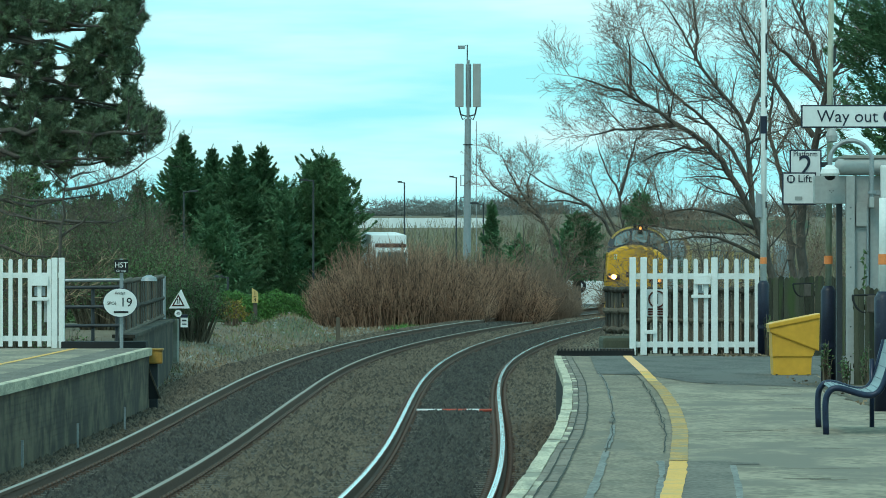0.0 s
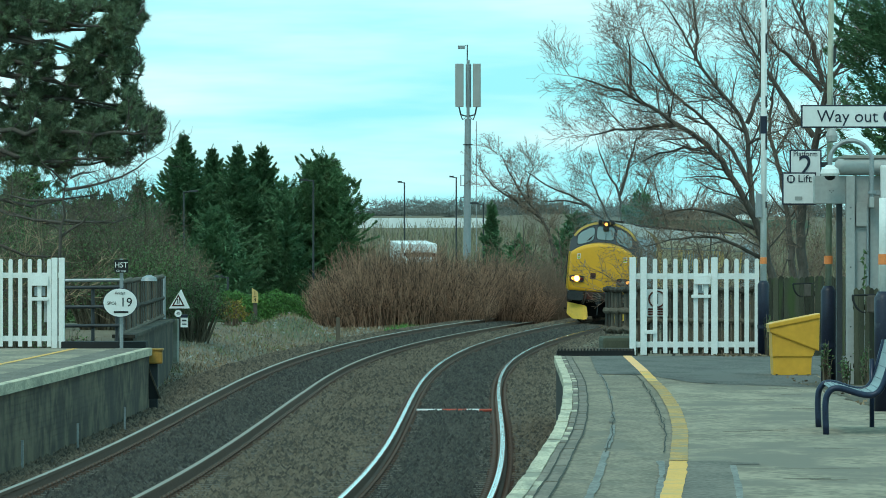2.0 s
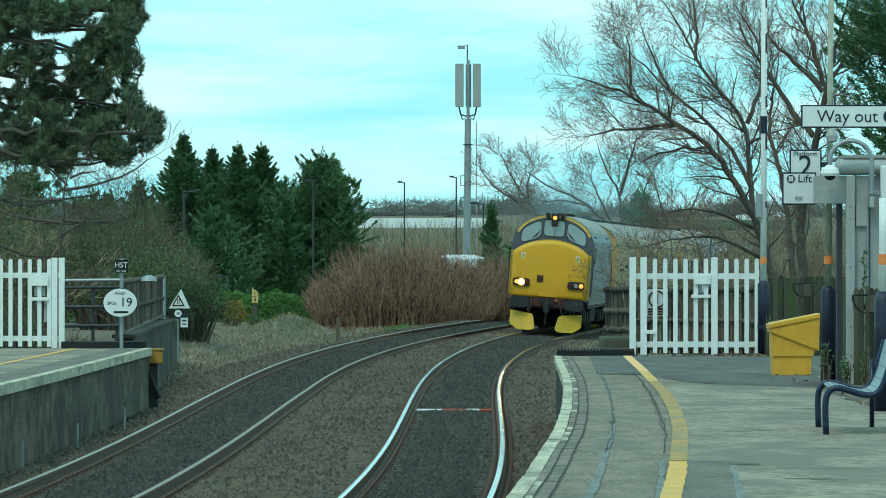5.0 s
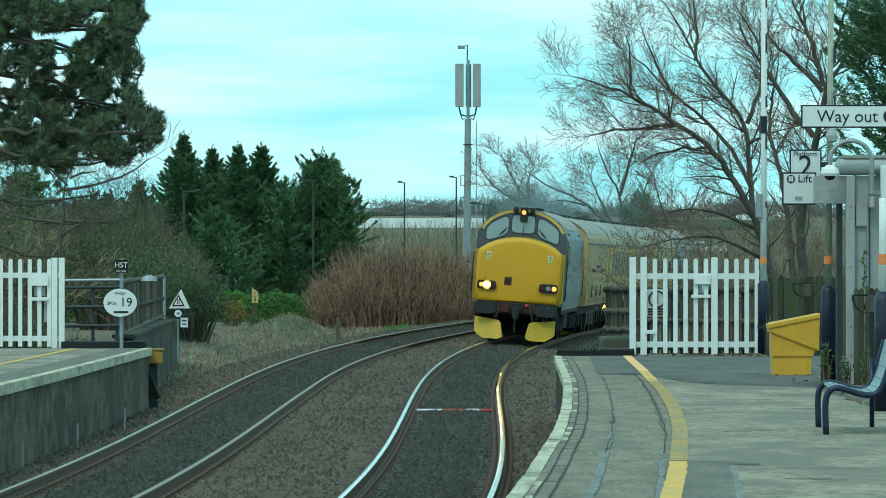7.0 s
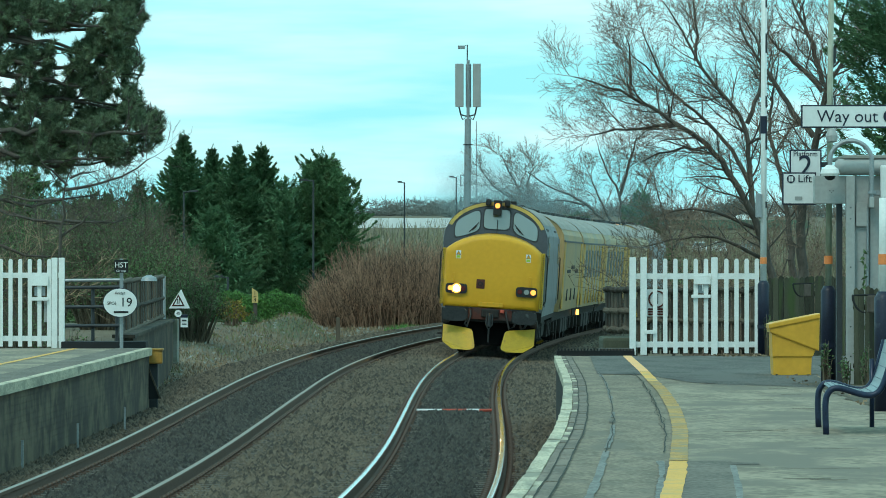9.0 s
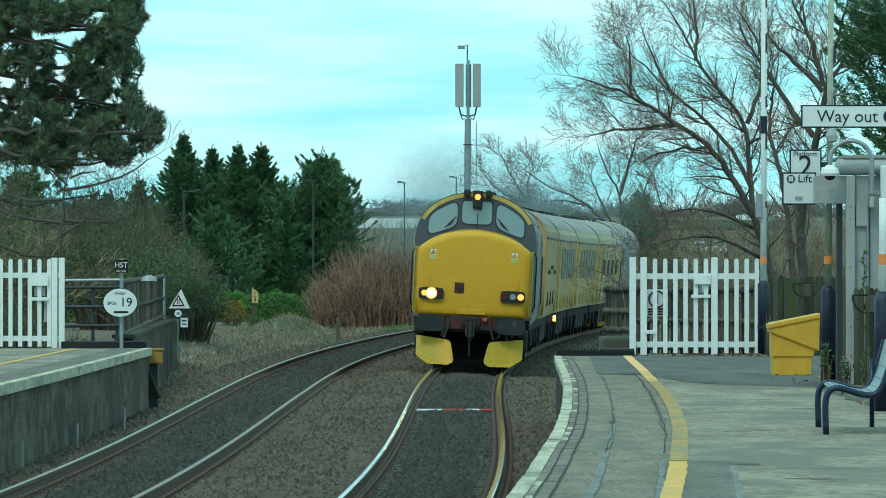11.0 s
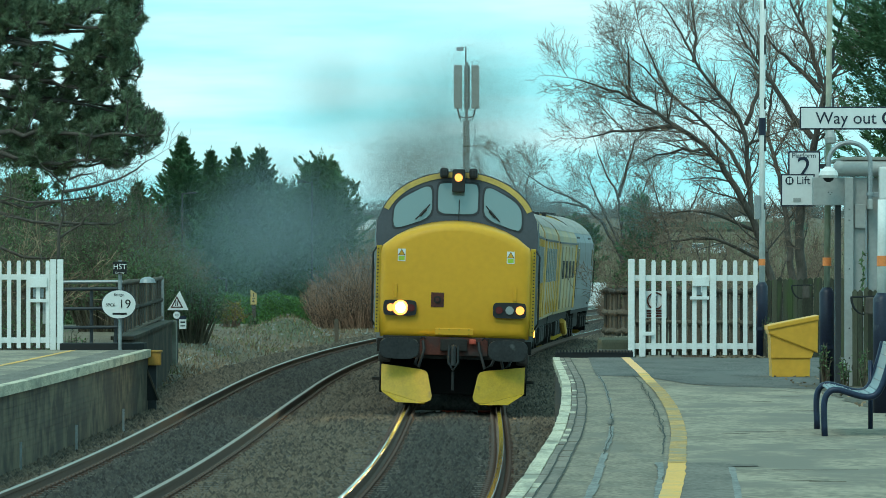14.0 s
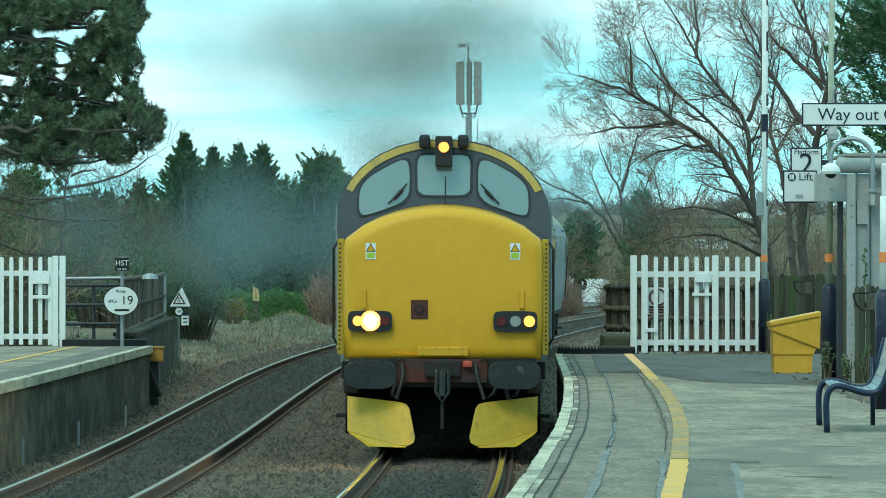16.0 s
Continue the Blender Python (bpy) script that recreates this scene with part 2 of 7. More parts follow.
M_reed = material("winter_reeds", (0.20, 0.185, 0.115), 1.0, scale=0.15, fine=1, bump=0, dark=0.55, light=1.5, island=0.6)
M_far_white = material("white_sheeting", (0.75, 0.77, 0.77), 0.7, scale=0.05, fine=0.5, bump=0, dark=0.85)
M_lamp_main = glow("headlight_lit", (1.0, 0.54, 0.16), 1400)
# emissive amber that imitates the orange glare round the headlight
M_lamp_glare = glow("headlight_glare", (1.0, 0.40, 0.07), 1.5)
M_lamp_amber = glow("marker_lamp_lit", (1.0, 0.36, 0.06), 1.35)
M_lamp_tail = glow("side_lamp_lit", (1.0, 0.40, 0.05), 6)
M_lamp_off = material("lamp_lens", (0.25, 0.27, 0.26), 0.15, bump=0, dark=0.9)
M_lamp_red = material("red_lens", (0.09, 0.006, 0.006), 0.2, bump=0, dark=0.9)
M_glass = bpy.data.materials.new("cab_glass")
M_glass.use_nodes = True
_g = M_glass.node_tree.nodes["Principled BSDF"]
_g.inputs["Base Color"].default_value = (0.16, 0.21, 0.21, 1)
_g.inputs["Roughness"].default_value, _g.inputs["Specular IOR Level"].default_value = 0.06, 1.0
_g.inputs["Coat Weight"].default_value = 1.0


# ---- mesh helpers ----
def link_mesh(name, bm, mat, smooth=False):
    me = bpy.data.meshes.new(name)
    bm.normal_update()
    bm.to_mesh(me)
    bm.free()
    me.materials.append(mat)
    if smooth:
        for p in me.polygons:
            p.use_smooth = True
    return new(name, me)


def part(name, bm, mat, parent, label="", smooth=False):
    ob = link_mesh(name, bm, mat, smooth)
    ob.parent = parent
    if label:
        ob["label"] = label
    return ob


def thing(name, label, category, m=None, group="", kind=""):
    ob = new(name)
    ob.matrix_world = m or Matrix()
    return tagged(ob, label, category, group, kind)


def share(name, mesh, parent, m):
    ob = new(name, mesh)
    ob.parent = parent
    ob.matrix_basis = m
    return ob


def box(x0, x1, y0, y1, z0, z1, bevel=0.0, bm=None, m=None):
    b = bmesh.new() if bm is None else bm
    mid = Matrix.Translation(((x0 + x1) / 2, (y0 + y1) / 2, (z0 + z1) / 2)) @ Matrix.Diagonal((x1 - x0, y1 - y0, z1 - z0, 1))
    g = bmesh.ops.create_cube(b, size=1, matrix=(m or Matrix()) @ mid)
    if bevel:
        bmesh.ops.bevel(b, geom=list({e for v in g["verts"] for e in v.link_edges}), offset=bevel, segments=2, affect="EDGES", profile=0.6)
    return b


def tube(points, radius, sides=8, bm=None, caps=True):
    """A round bar along the points; radius may be a list."""
    b = bmesh.new() if bm is None else bm
    pts = [Vector(p) for p in points]
    rad = radius if isinstance(radius, (list, tuple)) else [radius] * len(pts)
    rings, side = [], None
    for i, p in enumerate(pts):
        d = (pts[min(i + 1, len(pts) - 1)] - pts[max(i - 1, 0)]).normalized()
        if side is None:
            side = d.cross(Vector((0, 0, 1)) if abs(d.z) < 0.9 else Vector((1, 0, 0))).normalized()
        side = (side - d * side.dot(d)).normalized()
        up = d.cross(side)
        rings.append([b.verts.new(p + rad[i] * (math.cos(a) * side + math.sin(a) * up)) for a in [2 * math.pi * k / sides for k in range(sides)]])
    for r0, r1 in zip(rings, rings[1:]):
        for k in range(sides):
            b.faces.new((r0[k], r0[(k + 1) % sides], r1[(k + 1) % sides], r1[k]))
    if caps:
        b.faces.new(list(reversed(rings[0])))
        b.faces.new(rings[-1])
    return b


def disc(centre, axis, radius, depth, sides=20, bm=None):
    c, a = Vector(centre), Vector(axis).normalized()
    return tube([c - a * depth / 2, c + a * depth / 2], radius, sides, bm)


def prism(outline, depth, m=None, bm=None, bevel=0.0):
    """A plate: the outline in x and z, thick along y from 0 to depth."""
    b = bmesh.new() if bm is None else bm
    m = m or Matrix()
    front = [b.verts.new(m @ Vector((x, 0, z))) for x, z in outline]
    back = [b.verts.new(m @ Vector((x, depth, z))) for x, z in outline]
    f = b.faces.new(front)
    b.faces.new(list(reversed(back)))
    n = len(outline)
    for i in range(n):
        b.faces.new((front[(i + 1) % n], front[i], back[i], back[(i + 1) % n]))
    if bevel:
        bmesh.ops.bevel(b, geom=list(f.edges), offset=bevel, segments=2, affect="EDGES", profile=0.6)
    bmesh.ops.recalc_face_normals(b, faces=b.faces)
    return b


def loft(rings, closed=True, caps=True, bm=None):
    b = bmesh.new() if bm is None else bm
    vr = [[b.verts.new(p) for p in r] for r in rings]
    for r0, r1 in zip(vr, vr[1:]):
        n = len(r0)
        for k in range(n if closed else n - 1):
            b.faces.new((r0[k], r0[(k + 1) % n], r1[(k + 1) % n], r1[k]))
    if caps:
        b.faces.new(list(reversed(vr[0])))
        b.faces.new(vr[-1])
    bmesh.ops.recalc_face_normals(b, faces=b.faces)
    return b


def soup(name, verts, faces, mat, parent=None, label="", kind=""):
    """Many small pieces in one mesh."""
    me = bpy.data.meshes.new(name)
    me.from_pydata(verts, [], faces)
    me.update()
    me.materials.append(mat)
    ob = new(name, me)
    if parent:
        ob.parent = parent
    return tagged(ob, label, "", "", kind)


def bulk(name, co, faces, mat, parent=None):
    """One mesh from arrays of corners and of equal-sided faces."""
    co, faces = np.asarray(co, dtype=np.float32).reshape(-1, 3), np.asarray(faces, dtype=np.int32)
    me = bpy.data.meshes.new(name or "smoke_puff")
    me.vertices.add(len(co))
    me.vertices.foreach_set("co", co.ravel())
    me.loops.add(faces.size)
    me.loops.foreach_set("vertex_index", faces.ravel())
    me.polygons.add(len(faces))
    me.polygons.foreach_set("loop_start", np.arange(0, faces.size, faces.shape[1], dtype=np.int32))
    me.update(calc_edges=True)
    me.materials.append(mat)
    if name == "":
        return me
    ob = new(name, me)
    if parent:
        ob.parent = parent
    return ob


def unit(v):
    return v / np.maximum(1e-9, np.linalg.norm(v, axis=-1, keepdims=True))


def flake_cloud(c, d, length, width, rng):
    """Corners of slim triangles that start at c and point along d."""
    c, d = np.asarray(c, dtype=float), unit(np.asarray(d, dtype=float))
    s = unit(np.cross(d, rng.normal(size=d.shape))) * (np.broadcast_to(width, (len(c),))[:, None] / 2)
    tip = c + d * np.broadcast_to(length, (len(c),))[:, None]
    co = np.stack([c - s, c + s, tip], axis=1).reshape(-1, 3)
    return co, np.arange(len(co)).reshape(-1, 3)


def bar_cloud(rows, sides):
    """Corners and faces of tapered bars, each row a start, an end and two radii."""
    a = np.array([(*p, *q, r0, r1) for p, q, r0, r1 in rows])
    p, q = a[:, 0:3], a[:, 3:6]
    d = unit(q - p)
    u = unit(np.cross(d, np.array((0.31, 0.9, 0.23))))
    w = np.cross(d, u)
    rings = []
    for c, r in ((p, a[:, 6:7]), (q, a[:, 7:8])):
        for k in range(sides):
            t = 2 * math.pi * k / sides
            rings.append(c + r * (math.cos(t) * u + math.sin(t) * w))
    co = np.stack(rings, axis=1)
    base = np.arange(len(a))[:, None] * (2 * sides)
    faces = [base + np.array((k, (k + 1) % sides, sides + (k + 1) % sides, sides + k)) for k in range(sides)]
    return co.reshape(-1, 3), np.concatenate(faces)


def words(text, size, depth, mat, parent, m, name="lettering"):
    cu = bpy.data.curves.new(name, "FONT")
    cu.body, cu.size, cu.extrude, cu.align_x, cu.align_y = text, size, depth, "CENTER", "CENTER"
    tmp = bpy.data.objects.new(name, cu)
    me = bpy.data.meshes.new_from_object(tmp)
    bpy.data.objects.remove(tmp)
    me.materials.clear()
    me.materials.append(mat)
    ob = new(name, me)
    ob.parent = parent
    ob.matrix_basis = m
    return ob


# ---- the line of the railway ----
CURVE = (0.15407, -2.05379, 9.95304, -20.04099, 18.32298, -6.24537)


def line_x(y):
    """The centre of the near track across the view, at the distance y."""
    if y < 55:
        return line_x(55) - 0.037 * (55 - y)
    if y > 290:
        return line_x(290) + 0.073 * (y - 290) + 0.00016 * (y - 290) ** 2
    return float(np.polyval(CURVE, y / 100))


def line_slope(y):
    return (line_x(y + 0.5) - line_x(y - 0.5))


def cant(y):
    """The lean of the track in degrees, the outer rail raised on the far curve."""
    return float(np.interp(y, (92, 108, 134, 181, 215, 260), (0, 0.7, 2.2, 3.4, 4.2, 5.0)))


def far_track(y):
    """The offset of the second track."""
    return -float(np.interp(y, (40, 90, 130, 200, 260), (3.55, 3.56, 3.55, 3.75, 3.95)))


def track_point(y, off=0.0, along=0.0, up=0.0):
    """A point on the track: along is measured across the sleepers from the centre line."""
    a, c = math.atan(line_slope(y)), radians(cant(y))
    cx = line_x(y) + off
    x, z = along * math.cos(c) + up * math.sin(c), 0.75 * math.sin(c) - along * math.sin(c) + up * math.cos(c)
    return Vector((cx + x * math.cos(a), y - x * math.sin(a), z))


# ---- ground ----
def corridor(x, y):
    return x - line_x(y)


def ground_z(x, y):
    """Height of the land: track bed, banks, lower land beyond, a rise at the horizon."""
    u = corridor(x, y) if y < 420 else x - line_x(420)
    lift = 0.6 * math.sin(radians(cant(y))) if y < 320 else 0.04
    z = -0.20 + lift
    if u > 1.9:
        z -= min(0.45, (u - 1.9) * 0.3)
    if u < -5.3:
        z += -0.12 * min(1.0, -5.3 - u)
        bank = math.exp(-((y - 205) / 45) ** 2) * (1 / (1 + math.exp((u + 6.8) * 2.2)))
        z += 0.75 * bank + 0.55 * math.exp(-((x + 4.3) / 1.0) ** 2 - ((y - 214) / 9) ** 2)
    z += 0.10 * noise.noise((x * 0.7, y * 0.12, 0.0)) * (1.0 if (u < -5.6 or u > 2.2) and y < 400 else 0.0)
    if y > 300:
        k = min(1.0, (y - 300) / 160)
        z += -1.9 * k * k * (3 - 2 * k)
    if y > 480:
        k = min(1.0, (y - 480) / 800)
        z += 13 * k * k * (3 - 2 * k) * (1.0 + 0.12 * noise.noise((x * 0.004, y * 0.001, 3.0)))
    return z


def build_ground():
    us = list(np.concatenate([-np.geomspace(3000, 16, 22), np.arange(-14, 14, 0.35), np.geomspace(14, 3000, 22)]))
    ys = list(np.concatenate([[-300, -100, -20, 20, 45], np.arange(55, 330, 2.2), np.geomspace(332, 4500, 50)]))
    bm = bmesh.new()
    grid = []
    for y in ys:
        row = []
        for u in us:
            x = u + (line_x(min(max(y, 20), 420)) if abs(u) < 200 else 0)
            row.append(bm.verts.new((x, y, ground_z(x, y) - (0.02 if y < 330 else 0))))
        grid.append(row)
    for a, b in zip(grid, grid[1:]):
        for i in range(len(us) - 1):
            bm.faces.new((a[i], a[i + 1], b[i + 1], b[i]))
    ob = link_mesh("ground", bm, M_earth, True)
    tagged(ob, "earth with dead stems and thin winter grass", "ground", kind="structure")


build_ground()


def bed_z(off):
    """The top of the stones: heaped between the rails and outside the sleepers, low beside the rails."""
    return float(np.interp(abs(off), (0.35, 0.5, 1.05, 1.3), (-0.125, -0.155, -0.155, -0.14)))


def build_ballast():
    """The bed of stone that carries both tracks, with loose stones on it."""
    bm = bmesh.new()
    us, ys = list(np.arange(-6.0, 2.41, 0.15)), list(np.arange(40, 420, 1.5))
    grid = []
    for y in ys:
        row = []
        for u in us:
            x = u + line_x(y)
            off = u if u > -1.9 else u - far_track(y)
            edge = max(0, abs(off) - 1.45) if (u > 0 or u < -4.5) else max(0, abs(off) - 1.4) * 0.25
            p = track_point(y, 0 if u > -1.9 else far_track(y), max(-1.45, min(1.45, off)), bed_z(off))
            row.append(bm.verts.new((x, y, p.z - 0.12 * edge + 0.02 * noise.noise((x * 3, y * 2, 1)))))
        grid.append(row)
    for a, b in zip(grid, grid[1:]):
        for i in range(len(us) - 1):
            bm.faces.new((a[i], a[i + 1], b[i + 1], b[i]))
    bed = link_mesh("track_bed", bm, M_ballast, True)
    tagged(bed, "brown and grey ballast bed under two tracks", "ballast", kind="structure")
    rng = np.random.default_rng(4)
    ys_t = np.arange(60, 331, 1.0)
    mid, second, tilt = (np.array([g(v) for v in ys_t]) for g in (line_x, far_track, lambda v: math.sin(radians(cant(v)))))
    n = 220000
    y = 64 + 240 * rng.random(n) ** 1.7
    u = rng.uniform(-6.1, 2.4, n)
    far = u < -1.9
    off = np.where(far, u - np.interp(y, ys_t, second), u)
    hold = np.clip(off, -1.45, 1.45)
    edge = np.where((u > 0) | (u < -4.5), np.maximum(0, np.abs(off) - 1.45), np.maximum(0, np.abs(off) - 1.4) * 0.25)
    lean = np.interp(y, ys_t, tilt)
    z = (0.75 - hold) * lean + np.interp(np.abs(off), (0.35, 0.5, 1.05, 1.3), (-0.125, -0.155, -0.155, -0.14)) - 0.12 * edge
    on_sleeper = (np.abs(off) > 0.36) & (np.abs(off) < 1.26) & (np.abs((y - 62 + 0.34) % 0.68 - 0.34) < 0.15) & (rng.random(n) < 0.8)
    keep = (np.abs(np.abs(off) - 0.75) > 0.12) & ~on_sleeper
    x = np.interp(y, ys_t, mid) + u
    r = (0.018 + 0.042 * rng.random(n) ** 1.8) * (0.95 + (y - 64) / 190)
    dark = np.abs(off) < 0.72
    corner = np.array(((1, -0.1, -0.25), (0.1, 1, -0.25), (-1, 0.1, -0.25), (-0.2, -1, -0.25), (0.2, 0.1, 0.75)))
    tris = np.array(((0, 1, 4), (1, 2, 4), (2, 3, 4), (3, 0, 4)))
    for pick, name, mat, label in ((~dark, "ballast_stones", M_stone, "loose angular brown ballast stones beside the tracks"), (dark, "dark_ballast_stones", M_stone_dark, "oily dark ballast stones between the rails")):
        i = np.nonzero(keep & pick)[0]
        a = rng.random(len(i)) * 6.28
        c, q = corner[None] * rng.uniform(0.65, 1.3, (len(i), 5, 3)), r[i, None]
        co = np.stack([x[i, None] + (c[:, :, 0] * np.cos(a)[:, None] - c[:, :, 1] * np.sin(a)[:, None]) * q,
                       y[i, None] + (c[:, :, 0] * np.sin(a)[:, None] + c[:, :, 1] * np.cos(a)[:, None]) * q * 1.3,
                       z[i, None] + 0.004 + c[:, :, 2] * q], axis=2)
        ob = bulk(name, co, (np.arange(len(i))[:, None, None] * 5 + tris[None]).reshape(-1, 3), mat)
        tagged(ob, label, "ballast", kind="stuff")


build_ballast()


# ---- tracks ----
RAIL = [(-0.035, 0.0), (0.035, 0.0), (0.035, -0.035), (0.010, -0.05), (0.010, -0.125), (0.070, -0.145), (0.070, -0.155),
        (-0.070, -0.155), (-0.070, -0.145), (-0.010, -0.125), (-0.010, -0.05), (-0.035, -0.035)]


def build_track(offset, label, tops):
    track = thing("railway_track", label, "railway track", group="tracks", kind="structure")
    for side in (-0.75, 0.75):
        ys = list(np.arange(30, 330, 2.0)) + list(np.arange(330, 520, 8.0))
        web = loft([[track_point(y, offset(y), side + x, z) for x, z in RAIL] for y in ys])
        rail = part("rail", web, M_rail_side, track)
        head = bmesh.new()
        rows = [[head.verts.new(track_point(y, offset(y), side + x, 0.003 + z)) for x, z in ((-0.031, -0.004), (-0.02, 0), (0.02, 0), (0.031, -0.004))] for y in ys]
        for a, b in zip(rows, rows[1:]):
            for i in range(3):
                head.faces.new((a[i], a[i + 1], b[i + 1], b[i]))
        part("running_surface", head, tops[side > 0], rail, "worn steel rail head", True)
    sl = bmesh.new()
    loft([[(-1.25, y, z0), (-0.5, y, z0), (-0.35, y, z1), (0.35, y, z1), (0.5, y, z0), (1.25, y, z0), (1.25, y, -0.25), (-1.25, y, -0.25)]
          for y, z0, z1 in ((-0.13, -0.150, -0.17), (-0.115, -0.137, -0.157), (0.115, -0.137, -0.157), (0.13, -0.150, -0.17))], bm=sl)
    sleeper = sl
    clips = bmesh.new()
    for side in (-0.75, 0.75):
        for s in (-1, 1):
            tube([(side + s * 0.075, -0.06, -0.135), (side + s * 0.10, -0.05, -0.105), (side + s * 0.115, 0, -0.095), (side + s * 0.10, 0.05, -0.105), (side + s * 0.075, 0.06, -0.135)], 0.024, 5, clips)
            box(side + s * 0.12 - 0.045, side + s * 0.12 + 0.045, -0.07, 0.07, -0.155, -0.118, bm=clips)
    me_s, me_c = bpy.data.meshes.new("sleeper"), bpy.data.meshes.new("rail_clip")
    for b, me, mat in ((sleeper, me_s, M_sleeper), (clips, me_c, M_clip)):
        b.normal_update()
        b.to_mesh(me)
        b.free()
        me.materials.append(mat)
    for k in range(268):
        y = 62 + 0.68 * k
        p = track_point(y, offset(y))
        m = Matrix.Translation(p) @ pose(0, 0, 0, 0, cant(y), -math.degrees(math.atan(line_slope(y))))
        o = share("sleeper", me_s, track, m)
        share("rail_clip", me_c, o, Matrix())
    return track


build_track(lambda y: 0.0, "curving railway track with bright rails on brown ballast", (M_rail_top, M_rail_top))
build_track(far_track, "second railway track with dull rails and concrete sleepers", (M_rail_mid, M_rail_dull))


# ---- platforms ----
PL_Z = 0.915


def edge_right(y):
    return line_x(y) + 0.75 + float(np.interp(y, (43, 65, 76, 87, 103, 110), (0.80, 0.735, 0.735, 0.775, 0.78, 0.79))
                                         + np.interp(y, (43, 48, 55, 63, 70, 89, 98, 108), (0.038, 0.042, 0.022, 0.0, -0.015, -0.03, -0.01, 0.03)))


def edge_left(y):
    return line_x(y) + far_track(y) - 0.75 - 0.76


def strip(y0, y1, near, far, z, step=1.5, thick=0.0):
    """A band along the platform between two lines."""
    ys = list(np.arange(y0, y1, step)) + [y1]
    bm = bmesh.new()
    rows = []
    for y in ys:
        a, b = near(y), far(y)
        pts = [(a, y, z), (b, y, z)] if not thick else [(a, y, z), (b, y, z), (b, y, z - thick), (a, y, z - thick)]
        rows.append([bm.verts.new(p) for p in pts])
    n = len(rows[0])
    for r0, r1 in zip(rows, rows[1:]):
        for k in range(n if thick else 1):
            bm.faces.new((r0[k], r0[(k + 1) % n], r1[(k + 1) % n], r1[k]))
    if thick:
        bm.faces.new(list(reversed(rows[0])))
        bm.faces.new(rows[-1])
    bmesh.ops.recalc_face_normals(bm, faces=bm.faces)
    if not thick and bm.faces[:][0].normal.z < 0:
        bmesh.ops.reverse_faces(bm, faces=bm.faces)
    return bm


def wavy(y, seed, amount, pace=0.5):
    """A wandering offset along the platform."""
    return amount * (noise.noise((y * pace, seed, 0)) + 0.5 * noise.noise((y * pace * 3.1, seed, 4)))


